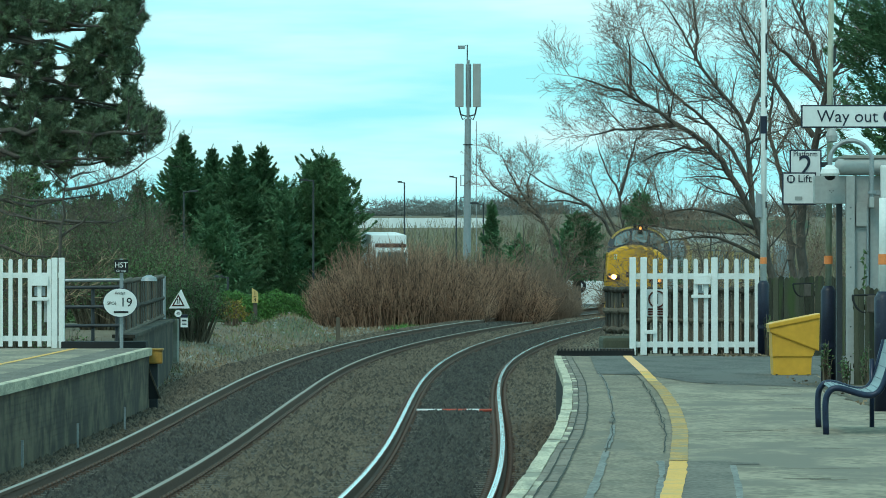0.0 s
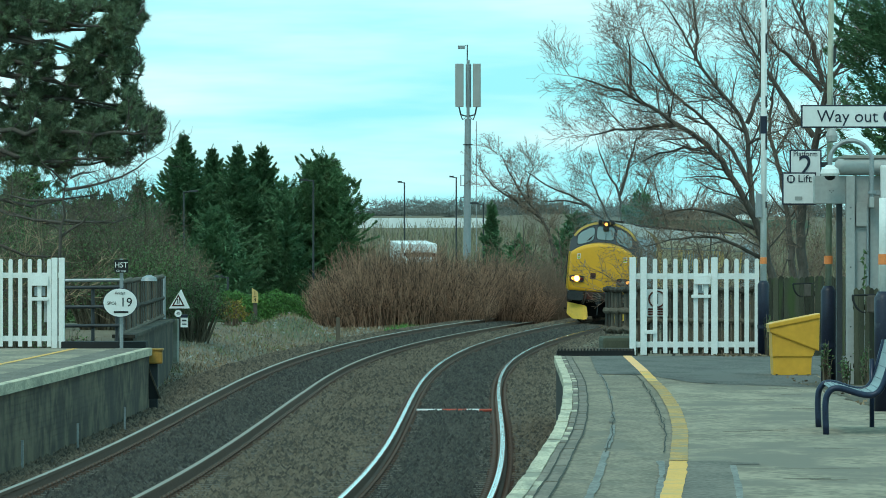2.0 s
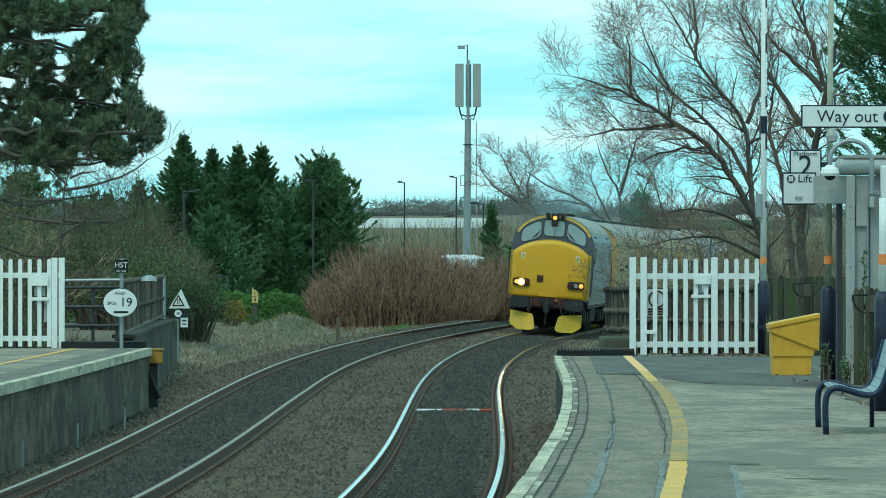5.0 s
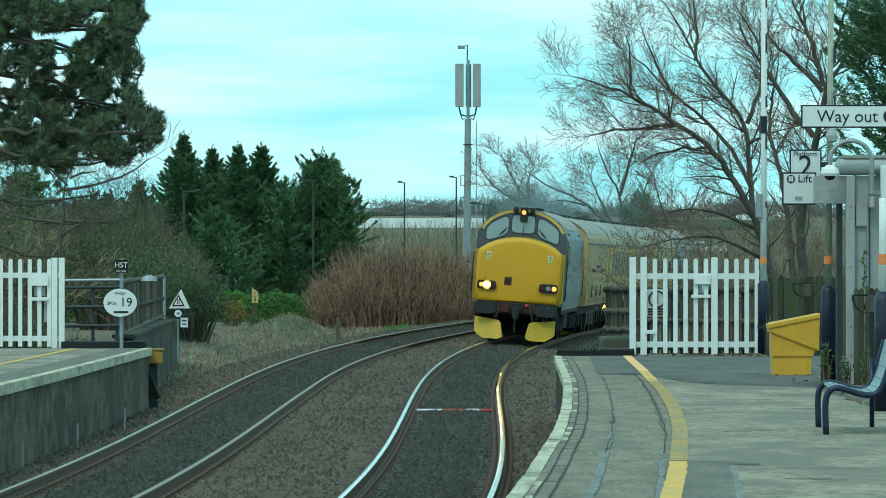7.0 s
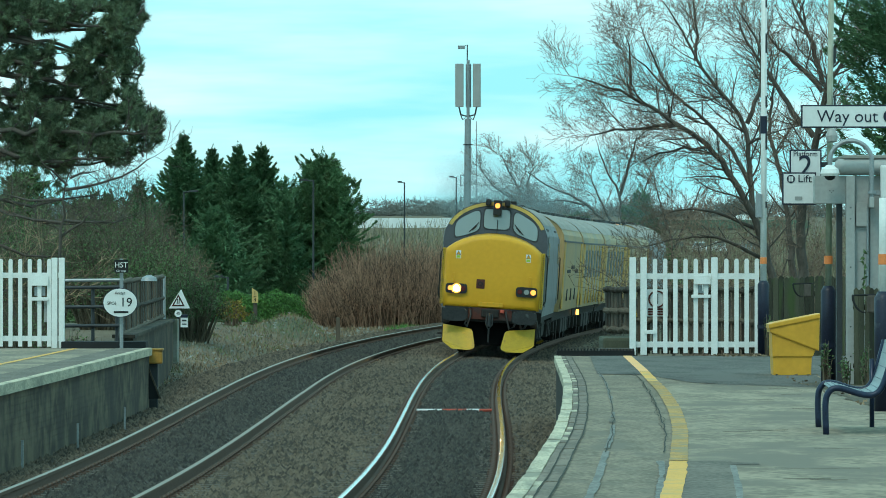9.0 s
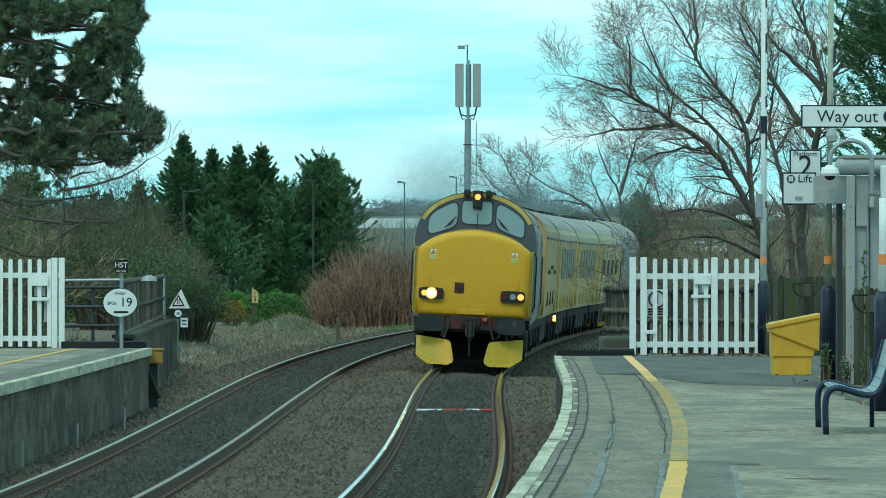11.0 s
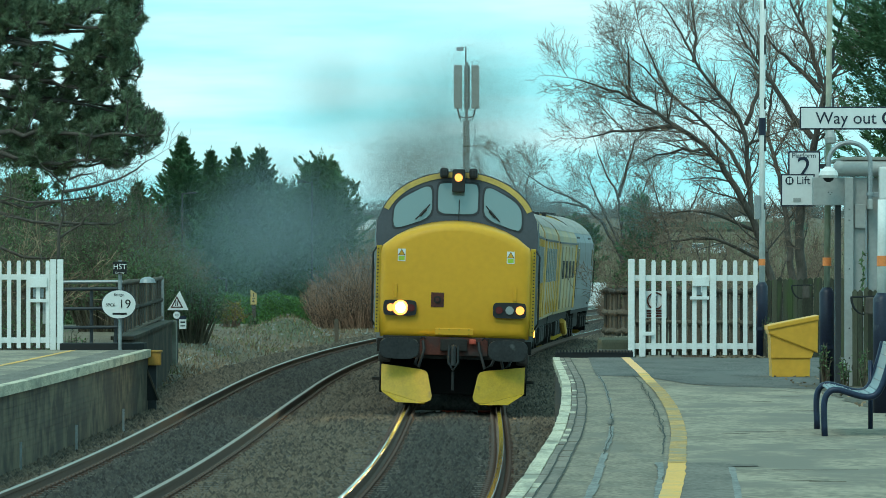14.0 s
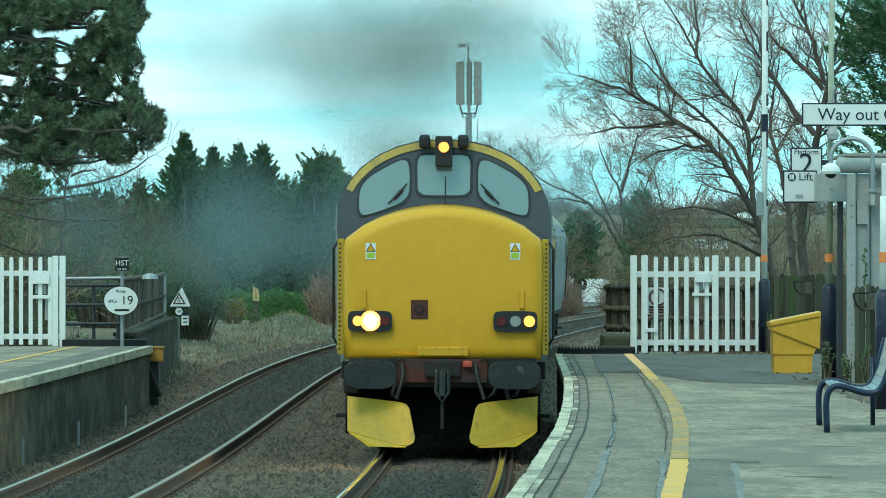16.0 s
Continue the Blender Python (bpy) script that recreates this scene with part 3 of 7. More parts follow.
def build_right_platform():
    plat = thing("platform", "grey tarmac station platform with white edge and yellow line", "platform", kind="structure")
    part("platform_body", strip(-20, 108.3, lambda y: edge_right(y) + 0.14, lambda y: 9.0, PL_Z, 1.5, 0.11), M_tarmac, plat)
    part("core", strip(-20, 108.2, lambda y: edge_right(y) + 0.5, lambda y: 8.9, PL_Z - 0.12, 1.5, 1.4), M_mortar, plat)
    part("retaining_wall", strip(-20, 107.9, lambda y: edge_right(y) + 0.03, lambda y: edge_right(y) + 0.45, PL_Z - 0.095, 1.5, 1.3), M_mortar, plat, "sooty brick platform wall")
    part("concrete_area", strip(36, 83.0, lambda y: yellow_right(y) - 0.02, lambda y: 6.5, PL_Z + 0.003, 0.8), M_platform_pale, plat, "worn pale concrete surface")
    # newer dark tarmac at the platform end, its near edge slanting away from the yellow line
    bm = bmesh.new()
    rows = []
    for k in range(31):
        u = k / 30
        x_far = edge_right(108.2) + 0.55 + (7.5 - edge_right(108.2)) * u
        y_near = float(np.interp(u, (0, 0.1, 0.16, 0.3, 0.6, 1), (90.6, 90.2, 84.0, 82.0, 78.3, 74.0))) + wavy(u * 20, 2, 0.8)
        x_near = edge_right(90.5) + 0.47 + (7.5 - edge_right(90.5)) * u
        rows.append([bm.verts.new((x_far + (x_near - x_far) * j / 10, 108.25 + (y_near - 108.25) * j / 10, PL_Z + 0.006)) for j in range(11)])
    for a, b in zip(rows, rows[1:]):
        for j in range(10):
            bm.faces.new((a[j], a[j + 1], b[j + 1], b[j]))
    bmesh.ops.recalc_face_normals(bm, faces=bm.faces)
    if bm.faces[:][0].normal.z < 0:
        bmesh.ops.reverse_faces(bm, faces=bm.faces)
    part("end_surface", bm, M_tarmac_dark, plat, "newer dark tarmac patch")
    for y0, y1, mat, label in ((20, 50.8, M_line, "yellow safety line"), (50.9, 85.0, M_line_worn, "faded yellow safety line"), (85.1, 92.4, M_line, "fresh yellow safety line"), (92.5, 108.2, M_line_orange, "fresh orange-yellow safety line")):
        part("yellow_line", strip(y0, y1, lambda y: yellow_right(y) - 0.066 + wavy(y, 11, 0.009, 1.3), lambda y: yellow_right(y) + 0.066 + wavy(y, 14, 0.009, 1.3), PL_Z + 0.009, 0.3), mat, plat, label)
    for y0, y1, wide in ((40, 53.5, 0.055), (54.4, 62.2, 0.04), (65.2, 67.6, 0.035), (72.0, 92.0, 0.028)):
        part("filler_strip", strip(y0, y1, lambda y: edge_right(y) + 0.505 - wide / 2 + wavy(y, 1, 0.016), lambda y: edge_right(y) + 0.505 + wide / 2 + wavy(y, 3, 0.022), PL_Z + 0.008, 0.4), M_filler, plat, "pale blue-grey filler strip in the tarmac")
    part("filler_strip", strip(63.0, 64.6, lambda y: edge_right(y) + 0.47, lambda y: edge_right(y) + 0.53 + wavy(y, 6, 0.02), PL_Z + 0.008, 0.4), M_patch, plat, "dark patch with weeds in the filler")
    for off, seed, y0, y1, wide, amount in ((0.168, 21, 40, 108.0, 0.010, 0.012), (0.262, 22, 40, 108.0, 0.011, 0.014), (0.95, 23, 53, 92, 0.011, 0.03), (0.935, 24, 60, 84, 0.006, 0.06), (0.505, 25, 53, 92, 0.008, 0.02)):
        part("crack", strip(y0, y1, lambda y: edge_right(y) + off - wide / 2 + wavy(y, seed, amount, 0.35), lambda y: edge_right(y) + off + wide / 2 + wavy(y, seed, amount, 0.35) + max(0.0, wavy(y, seed + 9, 0.008, 1.1)), PL_Z + 0.0115, 0.3), M_crack, plat, "dark wandering joint in the surface")
    part("dirt_strip", strip(58, 83.5, lambda y: 4.28 + wavy(y, 51, 0.16, 0.4), lambda y: 6.5, PL_Z + 0.0085, 0.4), M_dirt, plat, "dirt and leaf litter along the fence")
    # the repaired trench across the line: a darker patch with a paler tarmac seam round it
    part("repair_patch", strip(36.0, 50.9, lambda y: edge_right(y) + 0.95 + wavy(y, 31, 0.02), lambda y: edge_right(y) + 1.425 + wavy(y, 32, 0.01), PL_Z + 0.006, 0.3), M_patch, plat, "darker tarmac repair")
    part("seam", strip(36.0, 49.8, lambda y: edge_right(y) + 1.405 + wavy(y, 33, 0.01), lambda y: edge_right(y) + 1.45 + wavy(y, 34, 0.01), PL_Z + 0.0075, 0.3), M_filler, plat, "grey seam beside the repair")
    part("seam", strip(38.0, 50.9, lambda y: edge_right(y) + 0.905 + wavy(y, 35, 0.03, 0.9), lambda y: edge_right(y) + 0.95 + wavy(y, 36, 0.02, 0.9), PL_Z + 0.0075, 0.3), M_filler, plat, "grey seam beside the repair")
    part("seam", strip(49.9, 50.5, lambda y: edge_right(y) + 1.42, lambda y: edge_right(y) + 1.62, PL_Z + 0.0075, 0.3), M_patch, plat, "dark end of the seam")
    rnd = random.Random(8)
    for k in range(22):
        y = rnd.uniform(46, 82)
        x0 = yellow_right(y) + rnd.uniform(0.1, 2.4)
        x1, dy = x0 + rnd.uniform(0.12, 0.6), rnd.uniform(0.02, 0.08)
        bm = prism([(x0, 0), (x0 + (x1 - x0) * 0.4, -dy * 0.4), (x1, dy * 0.2), (x0 + (x1 - x0) * 0.6, dy)], 0.002, pose(0, y, PL_Z + 0.0065, 90))
        part("surface_scar", bm, M_patch, plat, "thin dark scar in the concrete")
    # the edge: white coping, then paving in short lengths with some white-washed tiles
    y = 38.0
    while y < 108:
        y1 = min(108.2, y + 0.9)
        white = rnd.random() < 0.22
        for a, b, mat, name, proud in ((0.0, 0.103, M_coping_white, "coping_stone", 0.010), (0.108, 0.163, M_coping_white if white else M_slab, "edge_tile", 0.006), (0.172, 0.257, M_slab, "edge_slab", 0.006)):
            d = rnd.uniform(-0.004, 0.004)
            bm = strip(y + 0.005, y1 - 0.005, lambda v: edge_right(v) + a + (wavy(v, 41, 0.012, 1.1) if a == 0 else d), lambda v: edge_right(v) + b + d, PL_Z + proud + rnd.uniform(-0.003, 0.003), 0.3, 0.10)
            part(name, bm, mat, plat)
        y += 0.9
    board = part("end_board", box(1.75, 2.95, 108.45, 108.55, 0.62, 1.0, 0.01), M_black, plat, "black ribbed board across the platform end")
    for k in range(24):
        part("rib", box(1.77 + 0.05 * k, 1.79 + 0.05 * k, 108.43, 108.57, 0.98, 1.03), M_black, board)
    return plat


def yellow_right(y):
    return edge_right(y) + float(np.interp(y, (43, 46, 51, 58, 63, 69, 78, 85, 95, 109), (1.0, 1.02, 1.05, 1.075, 1.094, 1.108, 1.111, 1.085, 1.11, 1.12)))


build_right_platform()


def build_left_platform():
    plat = thing("platform", "far station platform with white coping above a sooty brick wall", "platform", kind="structure")
    part("platform_body", strip(20, 118.5, lambda y: -16.0, lambda y: edge_left(y) - 0.12, PL_Z, 1.5, 0.13), M_platform_pale, plat)
    part("core", strip(20, 118.4, lambda y: -15.9, lambda y: edge_left(y) - 0.55, PL_Z - 0.14, 1.5, 1.2), M_mortar, plat)
    part("retaining_wall", strip(20, 117.8, lambda y: edge_left(y) - 0.5, lambda y: edge_left(y) - 0.065, PL_Z - 0.12, 1.5, 1.3), M_mortar, plat)
    for k in range(13):
        part("brick_course", strip(60, 117.8, lambda y: edge_left(y) - 0.10, lambda y: edge_left(y) - 0.045 + 0.008 * noise.noise((y * 4, k, 0)), PL_Z - 0.125 - 0.078 * k, 0.5, 0.0755), M_brick_dark, plat, "course of sooty streaked brick")
    part("yellow_line", strip(20, 117.5, lambda y: edge_left(y) - 1.32, lambda y: edge_left(y) - 1.22, PL_Z + 0.006), M_line, plat, "worn yellow safety line")
    y = 70.0
    while y < 117.5:
        y1 = min(118.0, y + 3.0)
        part("coping_stone", strip(y + 0.008, y1 - 0.008, lambda v: edge_left(v) - 0.13, lambda v: edge_left(v) + 0.012 * noise.noise((v * 3, 0, 0)), PL_Z + 0.012, 0.3, 0.125), M_coping_white, plat)
        y += 3.0
    part("edge_slabs", strip(60, 117.9, lambda v: edge_left(v) - 0.62, lambda v: edge_left(v) - 0.14, PL_Z + 0.006), M_patch, plat, "dark strip behind the coping")
    return plat


build_left_platform()


# ---- fences ----
def pale_fence(x0, x1, y, parts, group):
    """White steel pale fence: thick posts, pales with pointed tops and two rails."""
    fence = thing("pale_fence", "white painted steel pale fence at the platform end", "fence", group=group)
    zb, h = PL_Z, 1.5
    for x in parts:
        part("post", box(x - 0.05, x + 0.05, y - 0.06, y + 0.04, zb, zb + h + 0.02, 0.012), M_white, fence)
    n = round((x1 - x0) / 0.163)
    for k in range(n + 1):
        x = x0 + (x1 - x0) * k / n
        if min(abs(x - p) for p in parts) < 0.09:
            continue
        pl = prism([(-0.034, 0.03), (0.034, 0.03), (0.034, h - 0.03), (0.02, h), (-0.02, h), (-0.034, h - 0.03)], 0.03, pose(x, y - 0.03, zb))
        part("pale", pl, M_white, fence)
    for z in (0.12, 0.16 + 1.02):
        part("rail", box(x0 - 0.05, x1, y + 0.004, y + 0.04, zb + z, zb + z + 0.09, 0.006), M_white, fence)
    return fence


fr = pale_fence(2.98, 4.88, 109.5, (2.95, 3.12, 4.22), "white fences")
fl = pale_fence(-9.2, -6.45, 118.2, (-6.52, -6.4, -8.3), "white fences")

# ---- the train ----
WHEELS = []


def front_at(t):
    return 297.06 - 15.2776 * t + 0.3503 * t * t - 0.013685 * t ** 3


def ride(y, a, b):
    """The pose of a vehicle whose front stands at the distance y and whose pivots lie a and b behind it."""
    p, q = track_point(y + a), track_point(y + b)
    d = (q - p).normalized()
    yaw, pitch = math.degrees(math.atan2(-d.x, d.y)), math.degrees(math.asin(d.z))
    at = p - d * a
    return pose(at.x, at.y, at.z, pitch, cant(y + (a + b) / 2), yaw)


def arch(w, z0, zs, top, n=14, y=0.0, tumble=0.06):
    """A body section: sides with a slight tumblehome, and a rounded roof."""
    pts = [(-w + tumble, y, z0), (-w, y, z0 + 0.45)]
    for k in range(n + 1):
        a = math.pi * (1 - k / n)
        pts.append((w * math.cos(a), y, zs + (top - zs) * math.sin(a) ** 0.86 if 0 < k < n else zs))
    return pts + [(w, y, z0 + 0.45), (w - tumble, y, z0)]


def roof_skin(w, zs, top, y0, y1, a0, a1, grow=0.008, n=10):
    rows = []
    for y in np.linspace(y0, y1, 6):
        r = []
        for k in range(n + 1):
            a = radians(a0 + (a1 - a0) * k / n)
            r.append((-(w + grow) * math.cos(a), y, zs + (top + grow - zs) * math.sin(a) ** 0.86))
        rows.append(r)
    return loft(rows, closed=False, caps=False)


def soften(shape, rounds=2, bite=0.2):
    """Cuts the corners of an outline until they are round."""
    for _ in range(rounds):
        out = []
        for (x0, z0), (x1, z1) in zip(shape, shape[1:] + shape[:1]):
            out += [(x0 + (x1 - x0) * bite, z0 + (z1 - z0) * bite), (x1 + (x0 - x1) * bite, z1 + (z0 - z1) * bite)]
        shape = out
    return shape


def wheelset(parent, y):
    w = bmesh.new()
    for s in (-0.75, 0.75):
        disc((s, 0, 0), (1, 0, 0), 0.55, 0.13, 24, w)
        disc((s - 0.06 * (1 if s > 0 else -1), 0, 0), (1, 0, 0), 0.58, 0.03, 24, w)
    disc((0, 0, 0), (1, 0, 0), 0.09, 1.4, 10, w)
    ob = part("wheelset", w, M_under, parent)
    ob.matrix_basis = pose(0, y, 0.55)
    return ob


def bogie(parent, y, half, axles):
    b = bmesh.new()
    for s in (-1, 1):
        box(s * 1.06 - 0.07, s * 1.06 + 0.07, y - half, y + half, 0.52, 0.78, 0.02, b)
        for a in axles:
            box(s * 1.12 - 0.09, s * 1.12 + 0.09, y + a - 0.17, y + a + 0.17, 0.36, 0.72, 0.03, b)
            tube([(s * 1.12, y + a + 0.3, 0.45), (s * 1.12, y + a + 0.3, 0.8)], 0.09, 8, b)
    box(-1.0, 1.0, y - 0.3, y + 0.3, 0.45, 0.8, 0.03, b)
    part("bogie", b, M_under, parent)
    return [wheelset(parent, y + a) for a in axles]


def build_loco(label):
    loco = thing("diesel_locomotive", label, "locomotive", group="train")
    body = part("body", loft([arch(1.33, 1.0, 2.78, 3.87, y=y) for y in (1.45, 1.5, 17.1, 17.2)]), M_loco_side, loco, "blue-grey body side")
    part("roof", roof_skin(1.33, 2.78, 3.87, 1.6, 17.0, 28, 152), M_roof, loco, "dirty grey roof")
    for end in (0, 1):
        def at(x, y, z):
            return Vector((x, y, z)) if not end else Vector((-x, 18.6 - y, z))
        # nose with bowed top
        def nose(y, g, dz):
            pts = [(-1.21 + g, 1.14 + g), (-1.225 + g, 1.6), (-1.225 + g, 2.55 - g)]
            for k in range(13):
                x = -1 + 2 * k / 12
                pts.append((x * (1.19 - g), 2.63 + (0.38 - dz) * (1 - x * x) ** 0.8 - g * 0.9))
            pts += [(1.225 - g, 2.55 - g), (1.225 - g, 1.6), (1.21 - g, 1.14 + g)]
            return [at(x, y, z) for x, z in pts]
        part("nose", loft([nose(0.0, 0.15, 0), nose(0.010, 0.10, 0), nose(0.035, 0.06, 0), nose(0.08, 0.025, 0), nose(0.15, 0.004, 0), nose(0.22, 0, 0), nose(1.2, 0, -0.05)]), M_yellow, loco, "bright yellow nose end", True)
        # windscreen wall, raked back
        def wall(g, y):
            sec = [(x, z) for x, _, z in arch(1.33 + g, 2.3, 2.78, 3.87 + g)]
            return [at(x, y + 0.12 * (z - 2.3), z) for x, z in sec]
        part("cab_front", loft([wall(0, 1.12), wall(0, 1.5)]), M_cab_grey, loco, "dark grey cab front")
        band = []
        for g, y in ((-0.018, 1.102), (-0.105, 1.102)):
            r = []
            for k in range(25):
                a = radians(22 + 136 * k / 24)
                z = 2.78 + (1.09 + g) * math.sin(a) ** 0.86
                r.append(at(-(1.33 + g) * math.cos(a), y + 0.12 * (z - 2.3), z))
            band.append(r)
        part("roof_band", loft(band, closed=False, caps=False), M_band, loco, "weathered yellow band over the windows")
        frames = {"centre": [(-0.325, 3.165), (0.325, 3.165), (0.33, 3.58), (0.29, 3.665), (-0.29, 3.665), (-0.33, 3.58)],
                  "right": [(0.43, 3.10), (0.99, 2.90), (1.055, 2.97), (1.045, 3.25), (0.92, 3.40), (0.56, 3.60), (0.46, 3.60), (0.425, 3.5)]}
        frames["left"] = [(-x, z) for x, z in reversed(frames["right"])]
        for pane in frames.values():
            pane = soften(pane, 3, 0.13) if len(pane) == 6 else soften(pane, 2)
            cx, cz = sum(p[0] for p in pane) / len(pane), sum(p[1] for p in pane) / len(pane)
            for grow, off, mat, nm in ((1.13, 0.010, M_seal, "window_seal"), (1.0, 0.022, M_glass, "windscreen")):
                sh = [(cx + (x - cx) * (grow if grow == 1 else 1 + 0.03 / max(0.2, abs(x - cx))), cz + (z - cz) * (grow if grow == 1 else 1 + 0.03 / max(0.15, abs(z - cz)))) for x, z in pane]
                part(nm, loft([[at(x, 1.12 + 0.12 * (z - 2.3) - off, z) for x, z in sh], [at(x, 1.12 + 0.12 * (z - 2.3) + 0.02, z) for x, z in sh]]), mat, loco)
        for s in (-1, 1):
            wp = tube([at(s * 0.46, 1.19, 3.31), at(s * 0.55, 1.17, 3.20), at(s * 0.69, 1.14, 3.06)], [0.010, 0.012, 0.012], 6)
            tube([at(s * 0.52, 1.17, 3.23), at(s * 0.62, 1.155, 3.12)], 0.024, 6, wp)
            part("wiper", wp, M_rubber, loco)
            part("lamp_housing", prism(soften([(s * 0.89 - 0.27, 1.53), (s * 0.89 - 0.23, 1.485), (s * 0.89 + 0.23, 1.485), (s * 0.89 + 0.27, 1.53), (s * 0.89 + 0.27, 1.69), (s * 0.89 + 0.23, 1.74), (s * 0.89 - 0.23, 1.74), (s * 0.89 - 0.27, 1.69)], 1), 0.12, (Matrix() if not end else pose(0, 18.6, 0, 0, 0, 180)) @ pose(0, -0.075, 0)), M_rubber, loco, "black lamp housing")
            part("bracket", box(s * 0.97 - 0.03, s * 0.97 + 0.03, -0.03, 0.04, 1.77, 2.0, 0.008, m=Matrix() if not end else pose(0, 18.6, 0, 0, 0, 180)), M_yellow, loco)
            bp = prism([(s * 0.88 + 0.32 * math.copysign(abs(math.cos(a)) ** 0.55, math.cos(a)), 0.96 + 0.172 * math.copysign(abs(math.sin(a)) ** 0.62, math.sin(a))) for a in [2 * math.pi * k / 28 for k in range(28)]], 0.06, (Matrix() if not end else pose(0, 18.6, 0, 0, 0, 180)) @ pose(0, -0.42, 0), bevel=0.015)
            part("buffer", tube([at(s * 0.88, -0.4, 0.97), at(s * 0.88, 0.35, 0.97)], 0.13, 12, bp), M_buffer, loco, "scuffed steel oval buffer")
            for nm, pl in (("snow_plough", ((1.165, -0.02, 0.695), (0.52, -0.22, 0.625), (0.44, -0.25, 0.60), (0.405, -0.27, 0.55), (0.33, -0.42, 0.20), (0.35, -0.44, 0.135), (0.42, -0.44, 0.10), (0.55, -0.40, 0.105), (1.16, -0.18, 0.275))),
                           ("plough_foot", ((1.16, -0.18, 0.272), (0.55, -0.40, 0.102), (0.43, -0.44, 0.094), (0.45, -0.58, 0.080), (0.90, -0.44, 0.088), (1.13, -0.26, 0.24)))):
                part(nm, loft([[at(s * x, y, z) for x, y, z in pl], [at(s * x, y + 0.035, z) for x, y, z in pl]]), M_plough, loco, "yellow snow plough")
            st = bmesh.new()
            turn = Matrix() if not end else pose(0, 18.6, 0, 0, 0, 180)
            box(s * 1.255 - 0.04, s * 1.255 + 0.04, 0.18, 0.9, 1.2, 2.62, 0.01, st, turn)
            gs = part("nose_side_panel", st, M_plough, loco, "yellow ribbed panel on the nose side")
            for k in range(24):
                part("rib", box(s * 1.268 - 0.012, s * 1.268 + 0.012, 0.174, 0.182, 1.26 + 0.056 * k, 1.28 + 0.056 * k, 0, m=turn), M_rubber, gs)
            part("grab_rail", tube([at(s * 1.30, 0.95, 1.3), at(s * 1.36, 0.9, 1.4), at(s * 1.36, 0.9, 2.5), at(s * 1.30, 0.95, 2.6)], 0.016, 6), M_rubber, loco)
            part("horn", box(s * 0.24 - 0.07, s * 0.24 + 0.07, 1.08, 1.5, 3.75, 3.92, 0.045, m=Matrix() if not end else pose(0, 18.6, 0, 0, 0, 180)), M_rubber, loco)
            part("cab_door", box(s * 1.335 - 0.012, s * 1.335 + 0.012, 1.75, 2.35, 1.25, 3.05, 0.01, m=Matrix() if not end else pose(0, 18.6, 0, 0, 0, 180)), M_loco_side, loco)
            part("door_window", box(s * 1.345 - 0.012, s * 1.345 + 0.012, 1.87, 2.23, 2.3, 2.9, 0.01, m=Matrix() if not end else pose(0, 18.6, 0, 0, 0, 180)), M_glass, loco)
            part("cab_window", box(s * 1.335 - 0.012, s * 1.335 + 0.012, 2.6, 3.5, 2.35, 2.9, 0.01, m=Matrix() if not end else pose(0, 18.6, 0, 0, 0, 180)), M_glass, loco)
            part("roof_grille", box(s * 1.20 - 0.05, s * 1.20 + 0.05, 3.0, 5.4, 3.02, 3.25, 0.01, m=Matrix() if not end else pose(0, 18.6, 0, 0, 0, 180)), M_rubber, loco)
            stk = part("warning_sticker", box(s * 0.885 - 0.062, s * 0.885 + 0.062, -0.006, 0.02, 2.37, 2.57, 0, m=Matrix() if not end else pose(0, 18.6, 0, 0, 0, 180)), M_sign_white, loco, "white warning sticker")
            part("triangle_edge", prism([(s * 0.885 - 0.06, 2.462), (s * 0.885 + 0.06, 2.462), (s * 0.885, 2.568)], 0.01, (Matrix() if not end else pose(0, 18.6, 0, 0, 0, 180)) @ pose(0, -0.0078, 0)), M_rubber, stk)
            part("triangle_mark", prism([(s * 0.885 - 0.043, 2.47), (s * 0.885 + 0.043, 2.47), (s * 0.885, 2.552)], 0.01, (Matrix() if not end else pose(0, 18.6, 0, 0, 0, 180)) @ pose(0, -0.009, 0)), M_yellow, stk)
            part("green_mark", box(s * 0.885 - 0.05, s * 0.885 + 0.05, -0.009, 0.01, 2.385, 2.45, 0, m=Matrix() if not end else pose(0, 18.6, 0, 0, 0, 180)), M_lime, stk)
        lamps = (((-1.04, 1.615, 0.062), M_lamp_amber), ((-0.885, 1.615, 0.066), M_lamp_main), ((-0.71, 1.615, 0.06), M_lamp_red),
                 ((0.72, 1.615, 0.06), M_lamp_red), ((0.89, 1.615, 0.068), M_lamp_off), ((1.06, 1.615, 0.07), M_lamp_amber))
        if end:
            lamps = [(l, M_lamp_off) for l, _ in lamps]
        for (x, z, r), mat in lamps:
            part("lamp", disc(at(x, -0.085, z), (0, 1, 0), r, 0.03, 16), mat, loco)
        # added glowing disc in place of bloom, no part of the lamp
        if not end:
            part("lamp_glare", disc(at(-0.885, -0.078, 1.615), (0, 1, 0), 0.125, 0.03, 20), M_lamp_glare, loco, "amber disc standing in for the headlight's glare")
        part("number_plate", box(-0.39, -0.18, -0.012, 0.02, 1.64, 1.875, 0.004, m=Matrix() if not end else pose(0, 18.6, 0, 0, 0, 180)), M_red_beam, loco, "rusty brown square socket")
        sock = part("socket_ring", disc(at(-0.285, -0.016, 1.757), (0, 1, 0), 0.062, 0.02, 16), M_under, loco)
        part("socket_core", disc(at(-0.285, -0.026, 1.757), (0, 1, 0), 0.032, 0.02, 12), M_red_beam, sock)
